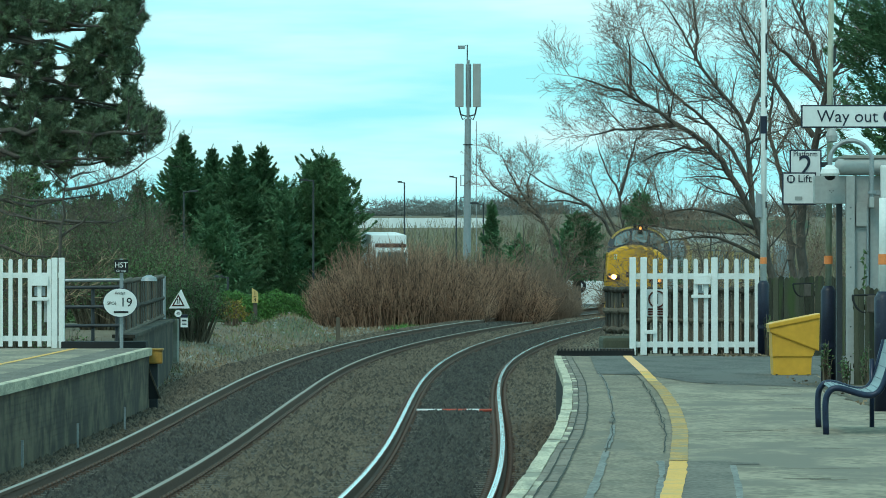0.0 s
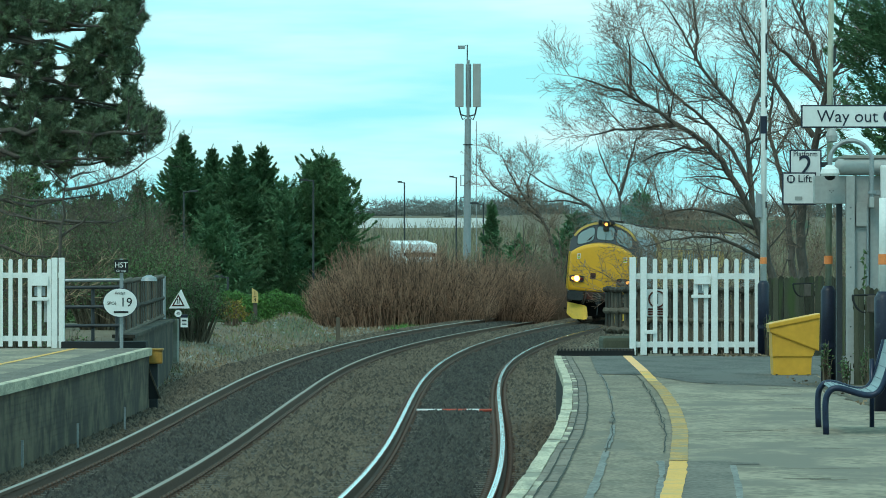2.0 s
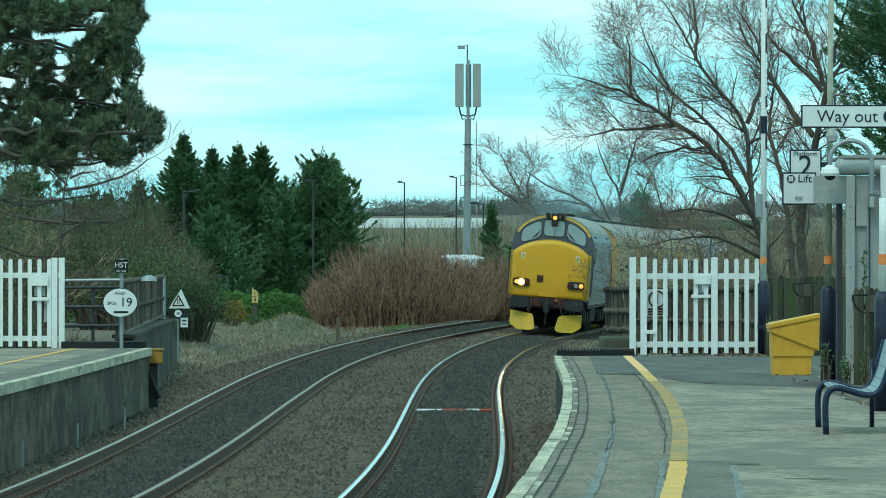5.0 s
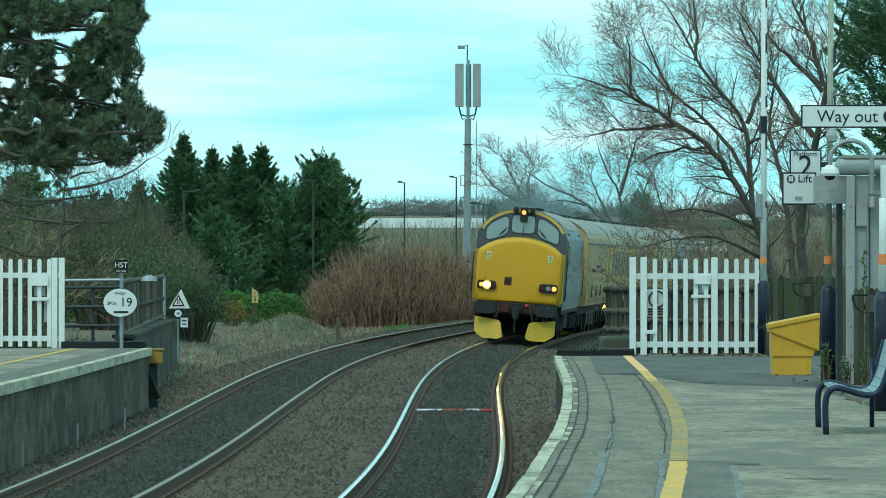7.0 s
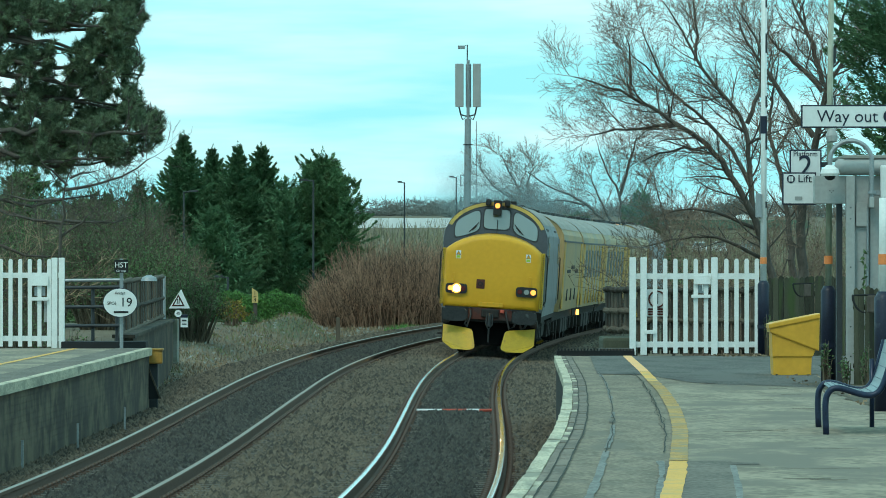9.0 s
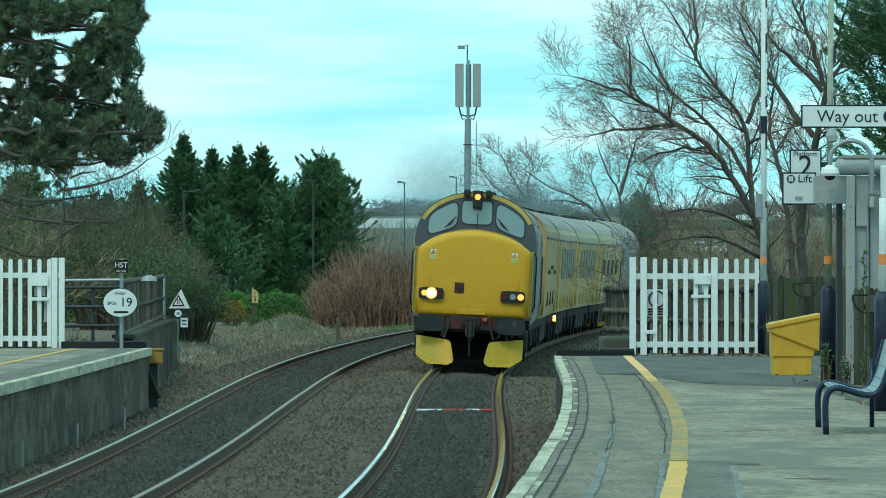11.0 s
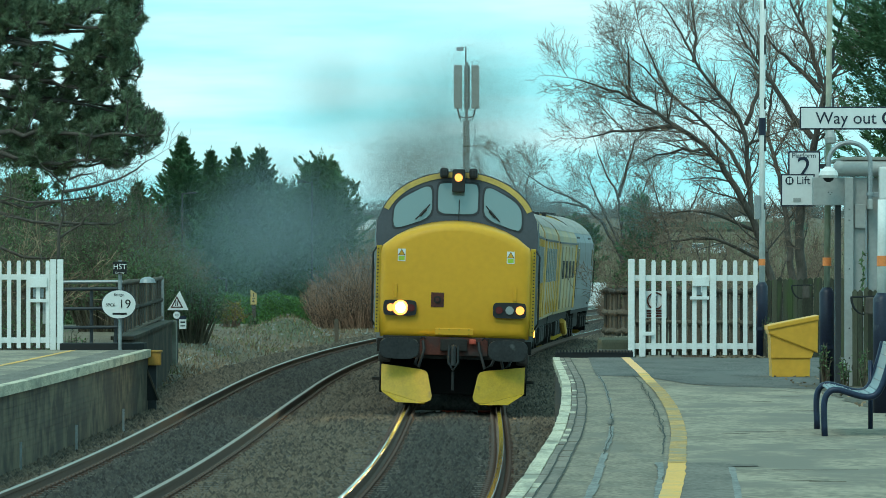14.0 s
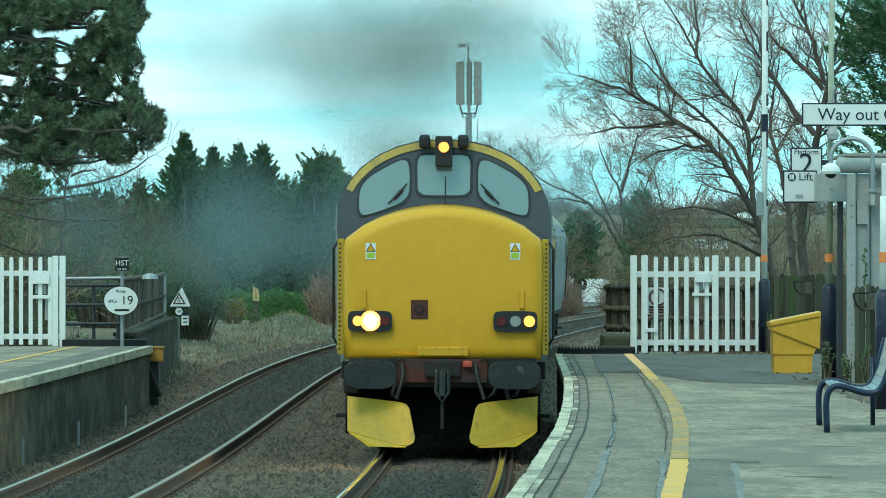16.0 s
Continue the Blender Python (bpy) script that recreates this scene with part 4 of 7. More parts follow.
        hl = part("roof_lamp_box", box(-0.105, 0.105, 1.0, 1.5, 3.52, 3.9, 0.02, m=Matrix() if not end else pose(0, 18.6, 0, 0, 0, 180)), M_rubber, loco)
        part("roof_lamp", disc(at(0, 0.985, 3.76), (0, 1, 0), 0.066, 0.03, 16), M_lamp_amber if not end else M_lamp_off, hl)
        part("aerial", tube([at(0.02, 1.05, 3.0), at(0.02, 1.08, 3.4)], 0.009, 5), M_rubber, loco)
        part("buffer_beam", box(-1.15, 1.15, 0.06, 0.5, 0.80, 1.16, 0.01, m=Matrix() if not end else pose(0, 18.6, 0, 0, 0, 180)), M_under, loco, "grimy buffer beam")
        part("draw_plate", box(-0.55, 0.55, 0.0, 0.07, 0.86, 1.15, 0.01, m=Matrix() if not end else pose(0, 18.6, 0, 0, 0, 180)), M_red_beam, loco, "grimy red draw plate")
        part("draw_box", box(-0.22, 0.22, -0.06, 0.02, 0.93, 1.13, 0.02, m=Matrix() if not end else pose(0, 18.6, 0, 0, 0, 180)), M_under, loco)
        part("valance", box(-0.31, 0.31, -0.03, 0.05, 1.19, 1.30, 0.01, m=Matrix() if not end else pose(0, 18.6, 0, 0, 0, 180)), M_yellow, loco)
        for bx, bz in ((-0.24, 1.28), (-0.08, 1.28), (0.08, 1.28), (0.24, 1.28), (-0.24, 1.21), (0.24, 1.21)):
            part("bolt", disc(at(bx, -0.035, bz), (0, 1, 0), 0.016, 0.02, 8), M_plough, loco)
        for s_ in (-1, 1):
            part("shackle", tube([at(s_ * 0.46, -0.04, 1.12), at(s_ * 0.5, -0.08, 1.16), at(s_ * 0.54, -0.04, 1.12)], 0.014, 6), M_buffer, loco)
            part("step", box(s_ * 1.22 - 0.1, s_ * 1.22 + 0.1, 0.5, 0.8, 0.42, 0.47, 0.01, m=Matrix() if not end else pose(0, 18.6, 0, 0, 0, 180)), M_under, loco)
            part("sand_pipe", tube([at(s_ * 1.16, 0.45, 0.95), at(s_ * 1.18, 0.4, 0.5), at(s_ * 1.05, 0.6, 0.2)], 0.03, 6), M_under, loco)
            part("buffer_shank", box(s_ * 1.12 - 0.10, s_ * 1.12 + 0.10, 0.08, 0.4, 0.72, 0.92, 0.05, m=Matrix() if not end else pose(0, 18.6, 0, 0, 0, 180)), M_under, loco)
        cp = tube([at(0, 0, 1.0), at(0, -0.25, 0.98), at(0, -0.28, 0.7)], 0.05, 8)
        tube([at(-0.07, -0.25, 1.02), at(-0.08, -0.3, 0.75), at(0, -0.32, 0.62), at(0.08, -0.3, 0.75), at(0.07, -0.25, 1.02)], 0.022, 6, cp)
        tube([at(0, -0.26, 0.6), at(0.0, -0.26, 0.3)], 0.025, 6, cp)
        part("coupling", cp, M_buffer, loco, "steel screw coupling")
        for x0, x1 in ((0.40, 0.62), (-0.5, -0.62), (0.72, 0.9)):
            part("brake_hose", tube([at(x0, -0.02, 1.08), at(x0 + 0.02, -0.12, 0.95), at((x0 + x1) / 2, -0.2, 0.66), at(x1, -0.16, 0.72), at(x1 + 0.03, -0.1, 0.8)], 0.026, 7), M_rubber, loco)
        part("tap", box(0.25, 0.36, -0.08, 0.02, 1.05, 1.13, 0.02, m=Matrix() if not end else pose(0, 18.6, 0, 0, 0, 180)), M_tap, loco, "bright red air tap")
        # added black sheet behind the ploughs, standing in for the shade there
        part("shade_sheet", box(-1.2, 1.2, 0.5, 0.62, 0.22, 0.85, 0.02, m=Matrix() if not end else pose(0, 18.6, 0, 0, 0, 180)), M_shade_black, loco)
    part("fuel_tank", box(-1.15, 1.15, 7.4, 11.2, 0.4, 1.05, 0.08), M_under, loco)
    part("solebar", box(-1.27, 1.27, 1.3, 17.3, 0.88, 1.1, 0.02), M_under, loco)
    for y in (8.8, 9.6):
        part("exhaust_port", box(-0.28, 0.28, y - 0.2, y + 0.2, 3.84, 3.95, 0.03), M_under, loco)
    WHEELS.extend(bogie(loco, 3.6, 2.3, (-2.0, 0, 2.0)) + bogie(loco, 15.0, 2.3, (-2.0, 0, 2.0)))
    return loco


def build_coach(kind, label):
    coach = thing("railway_coach", label, "railway coach", group="train")
    part("body", loft([arch(1.40, 1.02, 2.95, 3.80, y=y) for y in (0.25, 0.3, 19.5, 19.55)]), M_coach_tan if kind == "plain" else M_coach, coach)
    part("roof", roof_skin(1.40, 2.95, 3.80, 0.2, 19.6, 24, 156), M_roof, coach, "dirty grey coach roof")
    for y in (0.2, 19.45):
        part("roof_end_rib", roof_skin(1.40, 2.95, 3.80, y, y + 0.15, 3, 177, 0.03), M_cab_grey, coach)
        part("gangway", box(-0.5, 0.5, y - 0.3, y + 0.5, 1.1, 3.3, 0.05), M_rubber, coach)
    for y in np.linspace(3.4, 16.4, 5):
        part("roof_seam", roof_skin(1.40, 2.95, 3.80, y, y + 0.07, 10, 170, 0.022), M_cab_grey, coach)
    for y in np.linspace(4, 16, 4):
        part("roof_vent", box(-0.15, 0.15, y - 0.15, y + 0.15, 3.78, 3.9, 0.04), M_under, coach)
    for s in (-1, 1):
        for y in (0.6, 18.0):
            part("door", box(s * 1.405 - 0.012, s * 1.405 + 0.012, y, y + 1.3, 1.1, 3.0, 0.01), M_coach_yellow, coach, "bright yellow end door")
        if kind == "windows":
            for k in range(6):
                y = 3.0 + 2.5 * k
                pane = part("window", box(s * 1.405 - 0.012, s * 1.405 + 0.012, y, y + 1.25, 1.95, 2.80, 0.01), M_glass, coach)
                for j in range(7):
                    part("window_bar", box(s * 1.42 - 0.008, s * 1.42 + 0.008, y + 0.10 + 0.17 * j, y + 0.135 + 0.17 * j, 1.95, 2.80), M_panel, pane, "pale guard bar")
                part("yellow_band", box(s * 1.403 - 0.012, s * 1.403 + 0.012, y + 1.72, y + 2.06, 1.12, 2.97, 0.004), M_coach_yellow, coach, "yellow upright band")
        elif kind == "van":
            for k in range(4):
                d = part("luggage_door", box(s * 1.405 - 0.02, s * 1.405 + 0.02, 3.2 + 3.6 * k, 5.4 + 3.6 * k, 1.15, 2.9, 0.01), M_coach, coach)
                part("vent_slot", box(s * 1.43 - 0.012, s * 1.43 + 0.012, 3.6 + 3.6 * k, 5.0 + 3.6 * k, 2.0, 2.5, 0.01), M_under, d)
        else:
            for k in range(3):
                part("grille", box(s * 1.405 - 0.012, s * 1.405 + 0.012, 5.0 + 4.0 * k, 8.0 + 4.0 * k, 2.1 + 0.12 * (k % 2), 2.2 + 0.12 * (k % 2), 0.01), M_under, coach)
                part("locker", box(s * 1.405 - 0.012, s * 1.405 + 0.012, 5.5 + 4.0 * k, 6.1 + 4.0 * k, 1.3, 1.65, 0.01), M_under, coach)
        part("gutter", box(s * 1.39 - 0.03, s * 1.39 + 0.03, 0.3, 19.5, 2.98, 3.03), M_cab_grey, coach)
    part("underframe", box(-1.2, 1.2, 0.3, 19.5, 0.75, 1.05, 0.02), M_under, coach)
    for y in (7.0, 9.4, 11.6):
        part("equipment_box", box(-1.25, 1.25, y, y + 1.6, 0.35, 0.78, 0.05), M_under, coach)
    WHEELS.extend(bogie(coach, 3.0, 1.7, (-1.3, 1.3)) + bogie(coach, 16.8, 1.7, (-1.3, 1.3)))
    return coach


front_loco = build_loco("yellow-nosed blue-grey diesel locomotive with lit headlights")
rear_loco = build_loco("blue-grey diesel locomotive at the rear of the train")
coaches = [build_coach("plain", "weathered yellow test coach with grilles"), build_coach("windows", "weathered cream and yellow coach with tall windows"),
           build_coach("windows", "weathered cream and yellow coach with tall windows"), build_coach("van", "cream luggage van with ribbed doors")]
part("side_lamp", box(1.36, 1.44, 18.9, 19.1, 0.80, 0.96, 0.02), M_lamp_tail, coaches[0], "lit amber side lamp")
part("hose_reel", tube([(1.3, 11.2, 0.75), (1.36, 11.6, 0.45), (1.36, 12.4, 0.4), (1.3, 12.8, 0.7)], 0.09, 8), M_coach_yellow, coaches[3], "yellow hose under the van")
TRAIN = [(front_loco, 0.0, 3.6, 15.0)] + [(c, 19.0 + 20.0 * k, 3.0, 16.8) for k, c in enumerate(coaches)] + [(rear_loco, 99.0, 3.6, 15.0)]


# ---- plants ----
def seg(verts, faces, p, q, r0, r1, sides):
    d = (q - p)
    if d.length < 1e-6:
        return
    d.normalize()
    s = d.cross(Vector((0.3, 1, 0.2))).normalized()
    u = d.cross(s)
    k = len(verts)
    for c, r in ((p, r0), (q, r1)):
        for i in range(sides):
            a = 2 * math.pi * i / sides
            verts.append(tuple(c + r * (math.cos(a) * s + math.sin(a) * u)))
    for i in range(sides):
        j = (i + 1) % sides
        faces.append((k + i, k + j, k + sides + j, k + sides + i))


def bare_tree(label, base, limbs, trunk, girth, seed, lean=(0, 0), twig=0.0072, droop=0.0, bushy=0.88, mat=None, shortest=0.25, arch=0.0):
    """A winter tree: a trunk, limbs given by height, direction, length and radius, and side branches down to fine twigs."""
    rnd = random.Random(seed)
    tree = thing("bare_tree", label, "tree", group="bare trees")
    tv, tf, wv, wf = [], [], [], []

    def grow(p, d, length, r, level):
        n = max(3, int(length / (0.42 if level < 2 else 0.24)))
        step = length / n
        r0 = r
        d = d.normalized()
        for i in range(n):
            k = (i + 1) / n
            wob = Vector((rnd.gauss(0, 1), rnd.gauss(0, 1), rnd.gauss(0, 0.9))) * (0.15 if level < 2 else 0.24)
            d = (d + wob + Vector((0, 0, (-0.012 - arch * k if d.z > 0.12 else 0.03) if level == 0 else 0.045 if level < 2 else 0.07 - droop))).normalized()
            q = p + d * step
            r1 = max(twig * 0.5, r0 * (1 - k) ** 0.8)
            if r > twig * 1.8:
                seg(tv, tf, p, q, r, r1, 7 if r > 0.07 else 5)
            else:
                seg(wv, wf, p, q, max(r, twig * 0.8), max(r1, twig * 0.5), 3)
            p, r = q, r1
            rest = length * (1 - k) + 0.35 * length * 0.4
            if k > 0.12 and level < 5:
                for _ in range(2 if level < 1 and rnd.random() < 0.7 else 1):
                    ln = rest * rnd.uniform(0.35, 0.8) + 0.12
                    if ln > shortest and rnd.random() < bushy * (1.1, 0.9, 0.62, 0.45, 0.3)[level]:
                        side = d.cross(Vector((rnd.gauss(0, 1), rnd.gauss(0, 1), rnd.gauss(0, 1)))).normalized()
                        nd = d * 0.62 + side * 0.72 + Vector((0, 0, 0.12))
                        grow(p, nd, ln, max(twig, r * rnd.uniform(0.3, 0.5)), level + 1)

    p0 = Vector(base)
    top = p0 + Vector((lean[0], 0, trunk))
    mid = p0.lerp(top, 0.5) + Vector((lean[1], 0, 0))
    for p, q, r0, r1 in ((p0 - Vector((0, 0, 0.3)), mid, girth * 1.15, girth), (mid, top, girth, girth * 0.8)):
        seg(tv, tf, p, q, r0, r1, 10)
    for h, dx, dz, ln, r in limbs:
        k = min(1.0, h / trunk)
        start = p0.lerp(mid, k * 2) if k < 0.5 else mid.lerp(top, k * 2 - 1)
        grow(start, Vector((dx, rnd.uniform(-0.35, 0.35), dz)), ln, r * 0.48, 0)
    soup("trunk_and_limb_frame", tv, tf, M_bark, tree)
    soup("twig_crown", wv, wf, mat or M_twig, tree)
    return tree


def flake(verts, faces, c, d, length, width, rnd):
    s = d.cross(Vector((rnd.gauss(0, 1), rnd.gauss(0, 1), rnd.gauss(0, 1)))).normalized() * width / 2
    k = len(verts)
    verts.extend((tuple(c - s), tuple(c + s), tuple(c + d * length)))
    faces.append((k, k + 1, k + 2))


def limb_tree(label, y, limbs, seed, twig=0.0072, spread=1.0, rise=0.06, gap=0.24, first=2.3, mat=None, low=0.0, bushy=0.75):
    """A winter tree: curved limbs given as start radius and a few (x, z) stations, and three orders of side shoots."""
    rnd = random.Random(seed)
    tree = thing("bare_tree", label, "tree", group="bare trees")
    woods, fine, buds = [], [], []

    def lay(p, q, r0, r1):
        (woods[-1] if r0 > twig * 2.2 else fine).append((tuple(p), tuple(q), max(r0, twig * 0.6), max(r1, twig * 0.5)))

    def shoot(p, d, length, r, level):
        n = max(2, int(length / (0.22, 0.15, 0.10)[level - 1]))
        step = length / n
        sway = rnd.gauss(0, 0.05)
        side = d.cross(Vector((rnd.gauss(0, 1), rnd.gauss(0, 1), rnd.gauss(0, 1)))).normalized()
        for i in range(n):
            d = (d + side * sway + Vector((rnd.gauss(0, 0.13), rnd.gauss(0, 0.13), rnd.gauss(rise, 0.13)))).normalized()
            q = p + d * step
            r1 = max(twig * 0.5, r * (1 - 0.75 / n))
            lay(p, q, r, r1)
            p, r = q, r1
            if level < 3:
                rest = length * (1 - (i + 1) / n)
                for _ in range(2 if rnd.random() < bushy else 1):
                    if rnd.random() < 0.95:
                        out = d.cross(Vector((rnd.gauss(0, 1), rnd.gauss(0, 1), rnd.gauss(0, 1)))).normalized()
                        shoot(p, d * 0.75 + out * rnd.uniform(0.45, 0.8), (0.36 + 0.6 * rest if level == 1 else 0.2 + 0.5 * rest) * rnd.uniform(0.6, 1.2) * spread, max(twig * 0.8, r * 0.55), level + 1)
        if rnd.random() < 0.12:
            buds.append(tuple(p))

    for r0, stations in limbs:
        woods.append([])
        pts = np.array(stations)
        along = np.concatenate([[0], np.cumsum(np.hypot(*np.diff(pts, axis=0).T))])
        n = max(4, int(along[-1] / 0.3))
        t = np.linspace(0, along[-1], n + 1)
        # rounded bends: the mean of three neighbouring readings of the line
        xz = sum(np.stack([np.interp(np.clip(t + o, 0, along[-1]), along, pts[:, k]) for k in (0, 1)], axis=1) for o in (-0.45, 0, 0.45)) / 3
        xz[0] = pts[0]
        depth, drift = y, rnd.uniform(-0.25, 0.25)
        p = Vector((xz[0][0], depth, xz[0][1]))
        for i in range(1, n + 1):
            k = i / n
            depth += drift * along[-1] / n + rnd.gauss(0, 0.04)
            q = Vector((xz[i][0] + rnd.gauss(0, 0.022), depth, xz[i][1] + rnd.gauss(0, 0.022)))
            ra, rb = r0 * (1 - (k - 1 / n)) ** 0.75 + twig, r0 * (1 - k) ** 0.75 + twig
            lay(p, q, ra, rb)
            d = (q - p).normalized()
            p = q
            if q.z < low or (k < 0.3 and r0 > 0.1 and q.z < low + 2.2) or rnd.random() > 0.15 + 1.1 * k:
                continue
            for _ in range(max(1, round(along[-1] / n / gap))):
                out = d.cross(Vector((rnd.gauss(0, 0.6), rnd.gauss(0, 1), rnd.gauss(0, 0.6)))).normalized()
                shoot(p, d * 0.7 + out * rnd.uniform(0.5, 0.95), first * (1 - 0.3 * k) * rnd.uniform(0.35, 1.0), max(twig * 1.2, min(0.03, rb * 0.45)), 1)
        shoot(p, d, 0.9, twig * 1.5, 1)
    for k, wood in enumerate(woods):
        bulk("limb" if k else "trunk", *bar_cloud(wood, 7), M_bark, tree)
    bulk("twig_crown", *bar_cloud(fine, 3), mat or M_twig, tree)
    if buds:
        rng = np.random.default_rng(seed)
        bulk("seed_fluff", *flake_cloud(np.array(buds), rng.normal(size=(len(buds), 3)) - (0, 0, 0.8), twig * 9, twig * 5, rng), M_bark, tree)["kind"] = "stuff"
    return tree


def conifer(label, base, height, radius, seed, mat, power=0.9, n=400, blunt=0.0, leaders=1, spray=0.24, droop=0.0, foot=0.5):
    """A conifer: trunk, hidden inner fill, and rising fronds of fine sprays with ragged tips."""
    rng = np.random.default_rng(seed)
    tree = thing("conifer", label, "tree", group="conifers")
    b = np.array(base, dtype=float)
    part("trunk", tube([Vector(base) + Vector((0, 0, -foot)), Vector(base) + Vector((0, 0, height * 0.5)), Vector(base) + Vector((0, 0, height * 0.97))], [0.28, 0.18, 0.03], 8), M_bark, tree)
    tops = [(0.0, 0.0, 1.0)]
    for _ in range(leaders - 1):
        a, q = rng.random() * 6.28, 0.72 * math.sqrt(rng.random())
        tops.append((math.cos(a) * q * radius, math.sin(a) * q * radius, rng.uniform(0.93, 1.0) - 0.30 * q * q))
    cs, ds, ls = [], [], []

    def girth(h):
        return radius * ((1 - h) ** power * (1 - blunt) + blunt * np.sqrt(np.maximum(0, 1 - h ** 2.6)))

    for i in range(n):
        tx, ty, th = tops[rng.integers(len(tops))]
        h = rng.random() ** 0.8 * 0.985
        a = rng.random() * 2 * math.pi
        ln = (girth(h) * (0.5 if tx or ty else 1.0) + 0.12) * rng.uniform(0.58, 1.2)
        out, side = np.array((math.cos(a), math.sin(a), 0)), np.array((-math.sin(a), math.cos(a), 0))
        root = b + np.array((tx * min(1, h * 1.5), ty * min(1, h * 1.5), h * height * th))
        rise = rng.uniform(0.15, 0.45) - droop
        m = int(60 + 90 * ln)
        k = 1 - 0.75 * rng.random(m) ** 1.4
        w = rng.normal(0, 0.5, m) * (1.06 - k) * min(ln, 2.6) * 0.5
        up = min(ln, 2.6) * (rise * (k * k * 1.5 - 0.2)) - 0.15 * np.abs(w) + rng.normal(0, 0.06, m) * (1.2 - 0.6 * k)
        cs.append(root + out * (ln * k - np.abs(w) * 0.35)[:, None] + side * w[:, None] + np.array((0, 0, 1.0)) * up[:, None])
        d = out * 0.8 + side * (np.sign(w) * 0.75 * (1.1 - k))[:, None] + rng.normal(0, 0.28, (m, 3)) + np.array((0, 0, 1.0)) * (0.15 + rise * 1.3 * k)[:, None]
        ds.append(d)
        ls.append(spray * rng.uniform(0.5, 1.1, m) * (0.8 + 0.2 * min(1, ln)))
    m = n * 28
    h = rng.random(m) * 0.93
    a, q = rng.random(m) * 6.28, girth(h) * 0.72 * np.sqrt(rng.random(m))
    cs.append(b + np.stack([np.cos(a) * q, np.sin(a) * q, h * height], axis=1))
    ds.append(rng.normal(size=(m, 3)))
    ls.append(np.full(m, spray * 1.6))
    for tx, ty, th in tops:
        m = 160
        k = rng.random(m) ** 0.7
        a = rng.random(m) * 6.28
        reach = k * height * 0.035
        cs.append(b + np.stack([tx * th + np.cos(a) * reach, ty * th + np.sin(a) * reach, height * th + 0.25 - k * height * 0.13], axis=1))
        ds.append(np.stack([np.cos(a) * (0.3 + k), np.sin(a) * (0.3 + k), 1.1 - 0.5 * k], axis=1))
        ls.append(spray * (0.5 + 0.6 * k))
    c, d, ln = np.concatenate(cs), np.concatenate(ds), np.concatenate(ls)
    bulk("crown", *flake_cloud(c, d, ln, ln * 0.34, rng), mat, tree)
    return tree


def shrub(name, label, base, size, seed, mat, leaves=2500, leaf=0.12, stems=60, stem_mat=None, category="shrub", upright=0.4):
    """A bush: stems from the ground and many small leaves with gaps."""
    rnd = random.Random(seed)
    bush = thing(name, label, category)
    b, (sx, sy, sz) = Vector(base), size
    v, f, lv, lf = [], [], [], []
    tips = []
    for _ in range(stems):
        a, k = rnd.random() * 6.28, math.sqrt(rnd.random())
        top = b + Vector((math.cos(a) * k * sx, math.sin(a) * k * sy, sz * (0.55 + 0.5 * rnd.random()) * math.sqrt(max(0.1, 1 - 0.75 * k * k))))
        root = b + Vector((math.cos(a) * k * sx * upright, math.sin(a) * k * sy * upright, -0.15))
        mid = root.lerp(top, 0.5) + Vector((rnd.gauss(0, 0.08) * sx, rnd.gauss(0, 0.08) * sy, 0.12 * sz))
        r = 0.012 + 0.006 * sz
        seg(v, f, root, mid, r, r * 0.6, 4)
        seg(v, f, mid, top, r * 0.6, r * 0.25, 3)
        tips.append((mid, top))
        for _ in range(3):
            q = mid.lerp(top, rnd.random())
            e = q + Vector((rnd.gauss(0, 0.16) * sx, rnd.gauss(0, 0.16) * sy, rnd.uniform(0.05, 0.22) * sz))
            seg(v, f, q, e, r * 0.3, r * 0.15, 3)
            tips.append((q, e))
    for _ in range(leaves):
        p, q = rnd.choice(tips)
        c = p.lerp(q, rnd.random() ** 0.7) + Vector((rnd.gauss(0, 0.07) * sx, rnd.gauss(0, 0.07) * sy, rnd.gauss(0, 0.05) * sz))
        d = Vector((rnd.gauss(0, 1), rnd.gauss(0, 1), rnd.gauss(0.2, 0.8))).normalized()
        flake(lv, lf, c, d, leaf * rnd.uniform(0.6, 1.5), leaf * 0.6, rnd)
    soup("stem_mass", v, f, stem_mat or M_twig, bush)
    if leaves:
        soup("foliage", lv, lf, mat, bush)
    return bush


